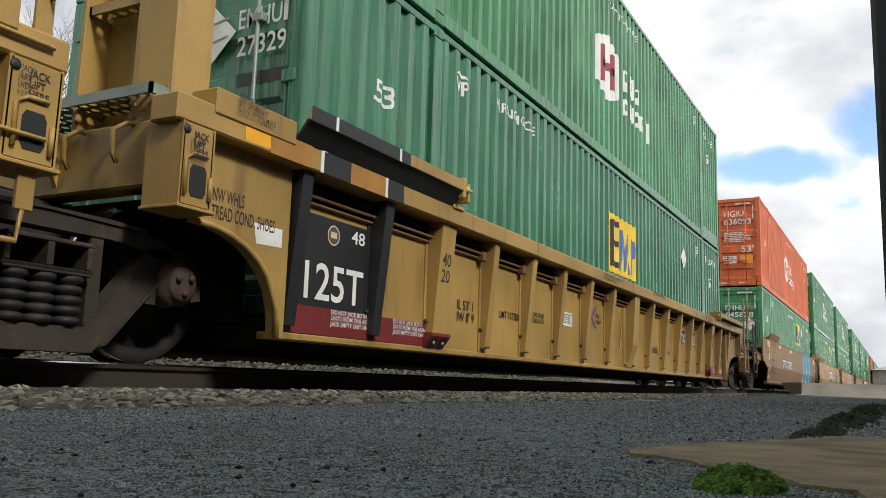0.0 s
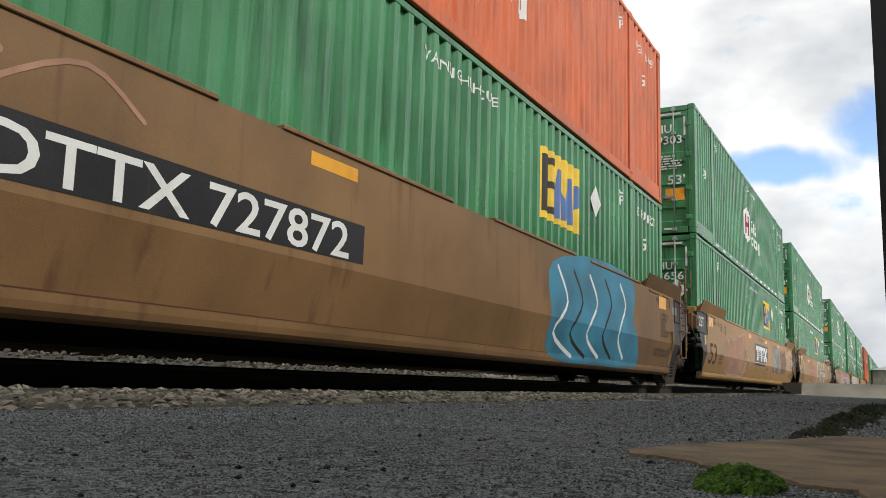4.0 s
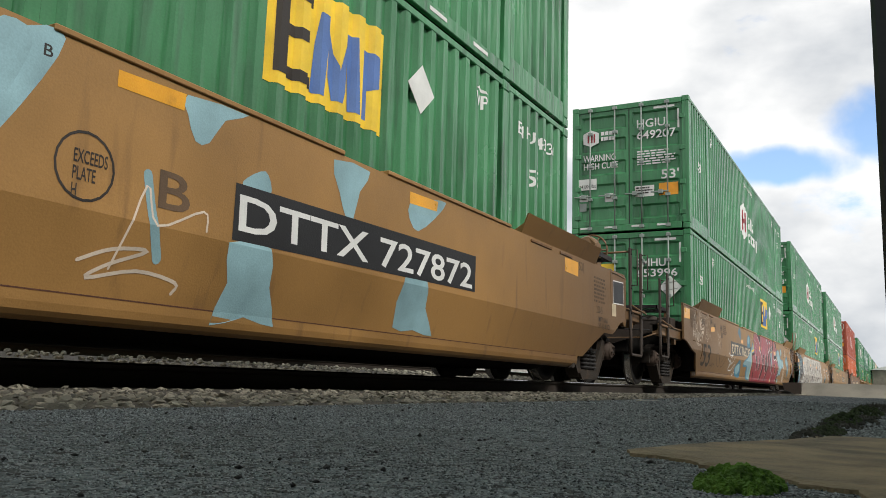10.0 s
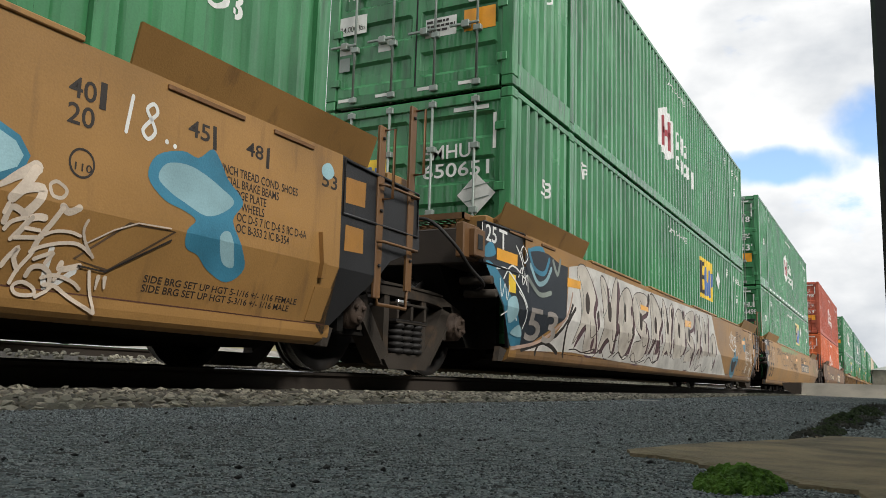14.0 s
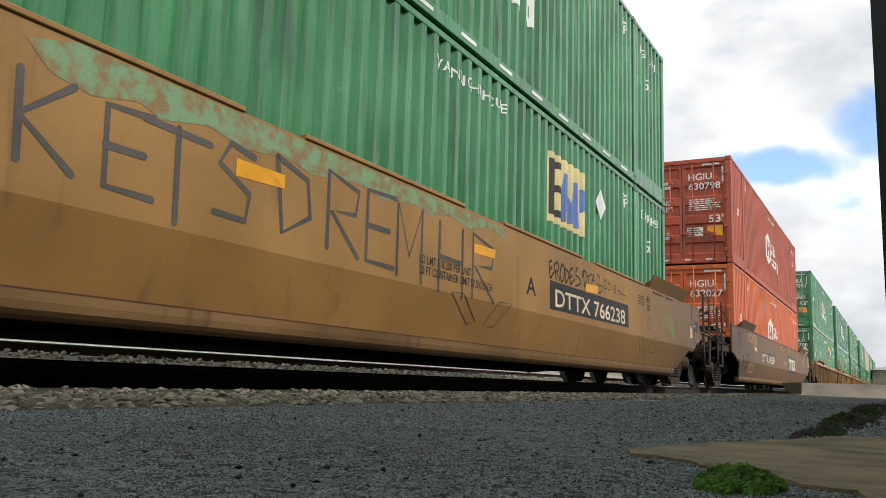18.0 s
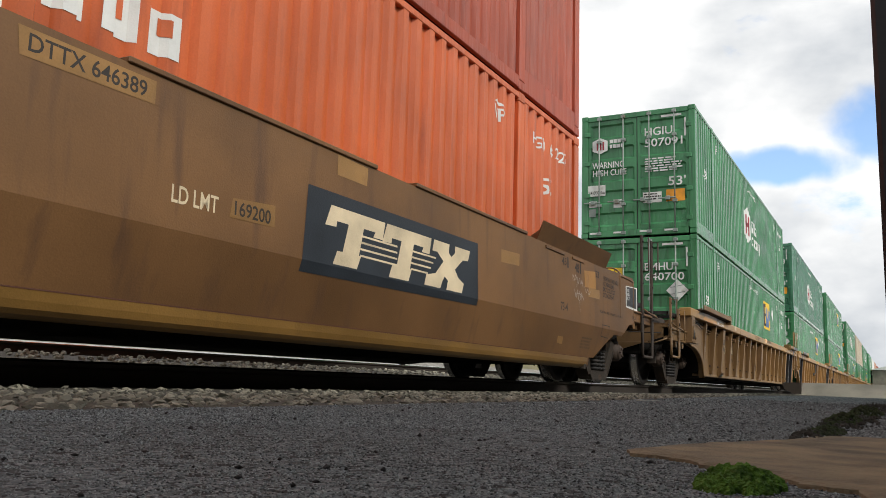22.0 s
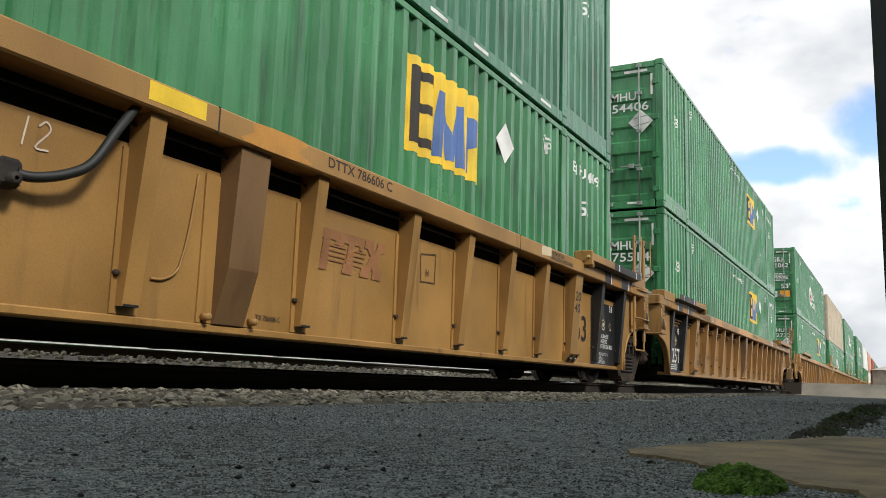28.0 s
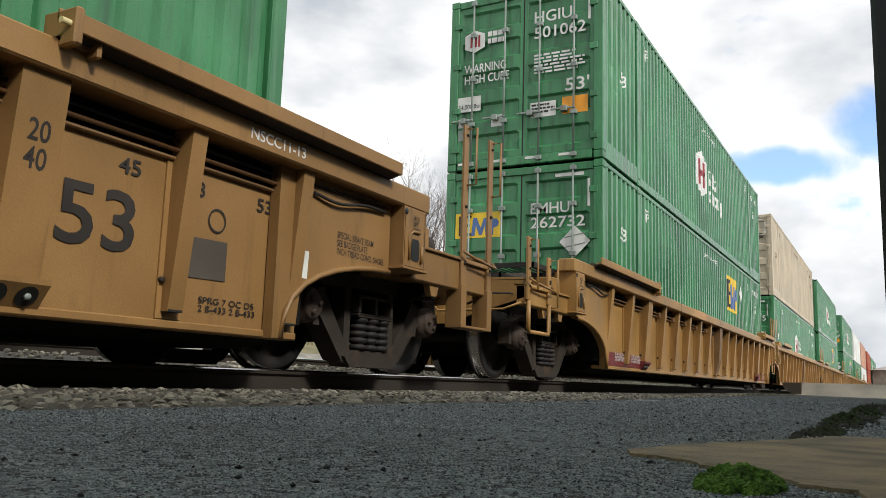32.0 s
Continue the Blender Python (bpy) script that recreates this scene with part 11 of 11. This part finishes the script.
sk(5, [(13.59, 0.63), (13.6, 0.67)], 0.02, PALE, "h", 4, False)
sk(5, [(13.61, 0.56), (13.64, 0.6), (13.71, 0.62), (13.65, 0.52)], 0.02, PALE, "h", 4, False)
sk(5, [(13.73, 0.63), (13.76, 0.64), (13.79, 0.64)], 0.034, PALE, "h", 4, False)
sk(5, [(13.73, 0.63), (13.7, 0.58), (13.67, 0.53)], 0.022, PALE, "h", 4, False)
sk(5, [(13.67, 0.53), (13.73, 0.54), (13.8, 0.55)], 0.02, PALE, "h", 4, False)
sk(5, [(13.71, 0.58), (13.78, 0.58)], 0.018, PALE, "h", 4, False)
sk(5, [(13.87, 0.71), (13.91, 0.69), (13.96, 0.72)], 0.036, PALE, "h", 4, False)
sk(5, [(13.87, 0.7), (13.83, 0.62), (13.79, 0.55), (13.77, 0.48)], 0.028, PALE, "h", 4, False)
sk(5, [(13.8, 0.56), (13.86, 0.59), (13.94, 0.6), (14.0, 0.59)], 0.016, PALE, "h", 4, False)
sk(5, [(13.76, 0.48), (13.81, 0.51), (13.9, 0.54), (14.0, 0.55), (14.09, 0.51)], 0.018, PALE, "h", 4, False)
sk(5, [(14.02, 0.67), (14.01, 0.62), (14.04, 0.56), (14.1, 0.5)], 0.016, PALE, "h", 4, False)
sk(5, [(13.7, 0.33), (13.72, 0.39), (13.77, 0.47)], 0.02, PALE, "h", 4, False)
sk(5, [(13.64, 0.4), (13.66, 0.44), (13.7, 0.49), (13.69, 0.44), (13.72, 0.39)], 0.024, PALE, "h", 4, False)
sk(5, [(13.77, 0.37), (13.79, 0.41), (13.84, 0.42), (13.89, 0.39), (13.9, 0.33)], 0.024, PALE, "h", 4, False)
sk(5, [(13.79, 0.45), (13.85, 0.48), (13.88, 0.49), (13.85, 0.44)], 0.02, PALE, "h", 4, False)
sk(5, [(13.94, 0.45), (13.94, 0.42), (14.04, 0.45)], 0.03, PALE, "h", 4, False)
sk(5, [(13.95, 0.43), (13.92, 0.37)], 0.02, PALE, "h", 4, False)
sk(5, [(13.85, 0.37), (13.92, 0.39), (14.02, 0.37), (14.07, 0.34)], 0.018, PALE, "h", 4, False)
sk(5, [(13.87, 0.34), (13.93, 0.34), (14.03, 0.29), (14.18, 0.23)], 0.02, PALE, "h", 4, False)
sk(5, [(14.1, 0.43), (14.13, 0.34), (14.18, 0.23)], 0.018, PALE, "h", 4, False)
sk(5, [(13.84, 0.28), (13.89, 0.31), (13.91, 0.33)], 0.018, PALE, "h", 4, False)
sk(5, [(14.16, 0.41), (14.16, 0.35)], (0.026, 0.01), PALE, "h", 4, False)
sk(5, [(14.2, 0.41), (14.21, 0.36)], (0.026, 0.012), PALE, "h", 4, False)
sk(5, [(13.8, 0.81), (13.83, 0.82), (13.88, 0.79), (13.86, 0.75), (13.81, 0.75), (13.79, 0.79)], 0.018, PALE, "h", 4, True)
sk(5, [(13.72, 0.32), (13.76, 0.34), (13.82, 0.32), (13.83, 0.29), (13.77, 0.28), (13.73, 0.29)], 0.018, PALE, "h", 4, True)
sk(5, [(14.04, 0.56), (14.18, 0.65), (14.32, 0.71), (14.54, 0.72)], 0.008, PALE, "h", 1, False)
sk(5, [(14.03, 0.45), (14.19, 0.44), (14.56, 0.66)], 0.01, INK, "h", 1, False)
wr(5, '53', 0.10, 1.26, 0.16, 0.12, INK, "h")
pg(5, "stencil_bar", [(0.045, 1.25), (0.08, 1.25), (0.08, 1.37), (0.045, 1.37)], INK, "h")
wr(5, '2 INCH TREAD COND. SHOES\nNO. 24 BRAKE BEAMS\n38 INCH WHEELS\nSPRG 7 OC D-5 7 IC D-6\n2 B-432 2 B-433', -1.12, 1.13, 0.80, 0.32, FADED, "h")
wr(5, 'CONTROLLED INTERCHANGE CAR\nSEE EQUIPMENT REGISTER', 0.92, 0.44, 0.52, 0.075, FADED, "h")


# ---- beside the track ----
def building():
    """Unseen walls and roof added behind the camera to block low sky, and the corner post at the edge of the view."""
    b = thing("trackside_building", Matrix.Translation((0, 0, 0)), "low dark-painted steel building beside the track", "building")
    # added walls, out of view, keep low sky off the train's lower parts
    part("wall", Geo().box(-14, 24, -0.62, -0.42, -0.05, 3.2), POST, b)
    part("wall", Geo().box(-14, -13.8, -6, -0.62, -0.05, 3.2), POST, b)
    part("wall", Geo().box(23.8, 24, -6, -0.62, -0.05, 3.2), POST, b)
    part("wall", Geo().box(-14, 24, -6.2, -6, -0.05, 3.2), POST, b)
    part("roof", Geo().prism([(-6.4, 3.2), (-0.30, 3.2), (-0.30, 3.3), (-3.3, 4.2), (-6.4, 3.3)], -14.2, 24.2, "x"), POST, b)
    part("corner_post", Geo().box(2.62, 2.80, -0.60, 0.018, -0.02, 3.2, 0.012), POST, b, "dark painted steel post")


building()


def slab():
    """A broken flat slab with moss in front of the post."""
    r = random.Random(9)
    edge = [(1.41, 0.40), (1.58, 0.385), (1.74, 0.35), (1.90, 0.28), (2.05, 0.22), (2.30, 0.16), (2.34, -0.1), (2.2, -0.38), (0.9, -0.38), (0.95, -0.02), (1.06, 0.05), (1.10, 0.115), (1.20, 0.16), (1.22, 0.22), (1.30, 0.28)]
    edge = curve(edge, 4, True)
    edge = [(x + r.uniform(-0.012, 0.012), y + r.uniform(-0.008, 0.008)) for x, y in edge]
    inner = [(1.5 + (x - 1.5) * 0.965, (y + 0.02) * 0.95 - 0.02) for x, y in edge]
    g = Geo()
    n = len(edge)
    v = [(x, y, -0.01) for x, y in edge] + [(x, y, 0.005) for x, y in edge] + [(x, y, 0.008 + 0.003 * noise.noise((x * 9, y * 9, 1))) for x, y in inner]
    f = [(i, (i + 1) % n, n + (i + 1) % n, n + i) for i in range(n)] + [(n + i, n + (i + 1) % n, 2 * n + (i + 1) % n, 2 * n + i) for i in range(n)] + [tuple(range(2 * n, 3 * n))]
    tagged(new("stone_slab", g.add(v, f).mesh("stone_slab", SLAB)), "broken sandy stone slab lying on the asphalt", "slab")


SLAB = material("sandy_slab", (0.30, 0.23, 0.14), 0.9, scale=9, grain=90, bump=0.7, dark=(0.15, 0.125, 0.085), stain=(0.07, 0.065, 0.05), stain_amount=0.45)
slab()


def clump(name, x, y, rx, ry, h, count, mat, label, seed, blade=True):
    """A cushion of moss or weeds: many small tufts over a low mound."""
    r = random.Random(seed)
    g = Geo()
    for _ in range(count):
        a, q = r.uniform(0, 6.283), math.sqrt(r.random())
        dx, dy = rx * q * math.cos(a), ry * q * math.sin(a)
        if h < 0.05 and noise.noise((dx * 3.5 / rx + seed, dy * 2.5 / ry, seed)) < -0.04 and q > 0.3:
            continue
        z = h * (1 - q * q) * r.uniform(0.75, 1.05) * (0.75 + 0.5 * noise.noise((dx * 40, dy * 40, seed)))
        s = r.uniform(0.004, 0.009) * (1.0 if h < 0.06 else 1.6)
        rock(g, r, (x + dx, y + dy, z), s, 1.1)
        if blade and r.random() < 0.5:
            t = r.uniform(0.006, 0.016)
            p = Vector((x + dx, y + dy, z))
            d = Vector((r.uniform(-1, 1), r.uniform(-1, 1), 1.6)).normalized() * t
            w = Vector((r.uniform(-1, 1), r.uniform(-1, 1), 0)).normalized() * 0.0014
            g.add([p - w, p + w, p + d], [(0, 1, 2)])
    m = g.mesh(name, mat)
    return tagged(new(name, m), label, name.replace("_", " "), kind="stuff")


clump("moss_clump", 1.045, 0.166, 0.085, 0.046, 0.026, 1500, MOSS, "bright green moss cushion by the slab", 1, False)
clump("dirt_heap", 2.55, 0.19, 0.50, 0.06, 0.010, 380, DIRT, "dark crumbled dirt with weeds on the asphalt", 2)
clump("moss_clump", 2.62, 0.18, 0.26, 0.045, 0.020, 420, DARKMOSS, "dark green moss on the asphalt edge", 3)
clump("dirt_heap", 4.0, 0.17, 1.1, 0.11, 0.016, 520, DIRT, "dark crumbled dirt on the asphalt", 4)
clump("moss_clump", 3.7, 0.19, 0.45, 0.07, 0.040, 620, DARKMOSS, "dark green moss on the asphalt edge", 5)
clump("moss_clump", 5.3, 0.16, 0.7, 0.09, 0.050, 560, DARKMOSS, "dark green moss on the asphalt edge", 6)
clump("dirt_heap", 7.4, 0.16, 1.8, 0.16, 0.045, 900, DIRT, "dark crumbled dirt on the asphalt", 7)

paper = Geo().prism([(5.75, 1.55), (5.95, 1.47), (6.02, 1.52), (5.82, 1.60)], 0.02, 0.026, "z")
tagged(new("paper_scrap", paper.mesh("paper_scrap", STICKER)), "flat scrap of white paper on the asphalt", "litter")


def platform():
    """The raised concrete road over the track, with a timber edge beside the rails."""
    b = thing("crossing_ramp", Matrix.Translation((0, 0, 0)), "raised pale concrete crossing ramp beside the rails", "ramp")
    part("slab", Geo().prism([(26.4, -0.02), (27.0, 0.40), (60, 0.46), (64, -0.02)], -8, 2.46), CONCRETE, b)
    part("timber_edge", Geo().prism([(2.46, 0.40), (2.98, 0.385), (2.92, 0.20), (2.66, 0.06), (2.46, 0.02)], 26.6, 60, "x"), TIMBER, b, "dark timber edge")


platform()


def limb(g, r, p, d, length, rad, level):
    q = p
    n = 4
    pts, w = [p], d.normalized()
    for k in range(n):
        w = (w + Vector((r.uniform(-1, 1), r.uniform(-1, 1), r.uniform(-0.4, 0.8))) * 0.13).normalized()
        q = q + w * length / n
        pts.append(q)
    sides = 6 if level < 2 else 3
    rings = []
    for k, c in enumerate(pts):
        rr = rad * (1 - 0.6 * k / n)
        a = w.orthogonal().normalized()
        b = w.cross(a)
        rings += [c + rr * (math.cos(6.283 * i / sides) * a + math.sin(6.283 * i / sides) * b) for i in range(sides)]
    g[0 if level == 0 else 1].add(rings, [(k * sides + i, k * sides + (i + 1) % sides, (k + 1) * sides + (i + 1) % sides, (k + 1) * sides + i) for k in range(n) for i in range(sides)], True)
    if level < 5:
        for k in range(2 if level else 5) if level < 4 else range(3):
            at = pts[r.choice((2, 3, 4))] if level else pts[2 + k % 3]
            turn = Vector((r.uniform(-1, 1), r.uniform(-1, 1), r.uniform(0.1, 0.9))).normalized()
            limb(g, r, at, w * 0.55 + turn * 0.8, length * r.uniform(0.6, 0.8), rad * 0.5, level + 1)
        limb(g, r, pts[-1], w, length * 0.72, rad * 0.42, level + 1)


def bare_tree(x, y, h, seed):
    r = random.Random(seed)
    g = (Geo(), Geo())
    limb(g, r, Vector((0, 0, -0.3)), Vector((0, 0, 1)), h * 0.33, h * 0.017, 0)
    t = thing("bare_tree", Matrix.Translation((x, y, ground_height(x, y))), "bare leafless winter tree beyond the tracks", "tree", "trees beyond the tracks")
    part("trunk", g[0], BARK, t)
    part("crown", g[1], BARK, t, "fine bare branches")


for k, (x, y, h) in enumerate([(52.5, 32, 16.5), (57, 34, 15.5), (48.5, 33, 14), (61, 33, 15), (33, 46, 22), (28, 43, 19), (66, 37, 14), (90, 40, 15), (17, 38, 18)]):
    bare_tree(x, y, h, 30 + k)


def brush():
    r = random.Random(12)
    g = Geo()
    for _ in range(5000):
        x, y = r.uniform(4, 95), r.uniform(17.5, 27)
        z = ground_height(x, y)
        p = Vector((x, y, z - 0.05))
        for _ in range(2):
            d = Vector((r.uniform(-0.5, 0.5), r.uniform(-0.5, 0.5), 1)) * r.uniform(0.25, 1.0)
            w = Vector((r.uniform(-1, 1), r.uniform(-1, 1), 0)).normalized() * r.uniform(0.01, 0.04)
            g.add([p - w, p + w, p + d], [(0, 1, 2)])
    tagged(new("dry_brush", g.mesh("dry_brush", GRASS)), "dry winter grass and brush on the far bank", "brush", kind="stuff")


brush()


def far_shed():
    b = thing("distant_shed", Matrix.Translation((150, 1.2, 0)), "distant pale grey shed with a white roof", "shed")
    part("wall", Geo().box(0, 12, -9, 2.2, -0.05, 4.0), CONCRETE, b)
    part("roof", Geo().prism([(-9.3, 4.0), (2.5, 4.0), (-3.4, 5.6)], -0.3, 12.3, "x"), PAINT["white"], b)


far_shed()


def motions():
    """The whole train rolls towards -x, slowly losing speed; its wheels turn with the way gone."""
    times = sorted([0.5 * k for k in range(65)] + [7.8, 7.9, 8.1, 8.2])
    for i in CARS:
        for ob in (CARS[i], *MOVING[i]):
            z, y = ob.matrix_basis.translation.z, ob.matrix_basis.translation.y
            walk(ob, [(t, pose(STACKS[i] - way(t), y, z)) for t in times])
    turns = [k / 15 for k in range(481)]
    for ws, x in WHEELS:
        walk(ws, [(t, pose(x, WIDTH / 2, WHEEL_R, 0, -math.degrees(way(t) / WHEEL_R) + 40 * x, 0)) for t in turns])


motions()
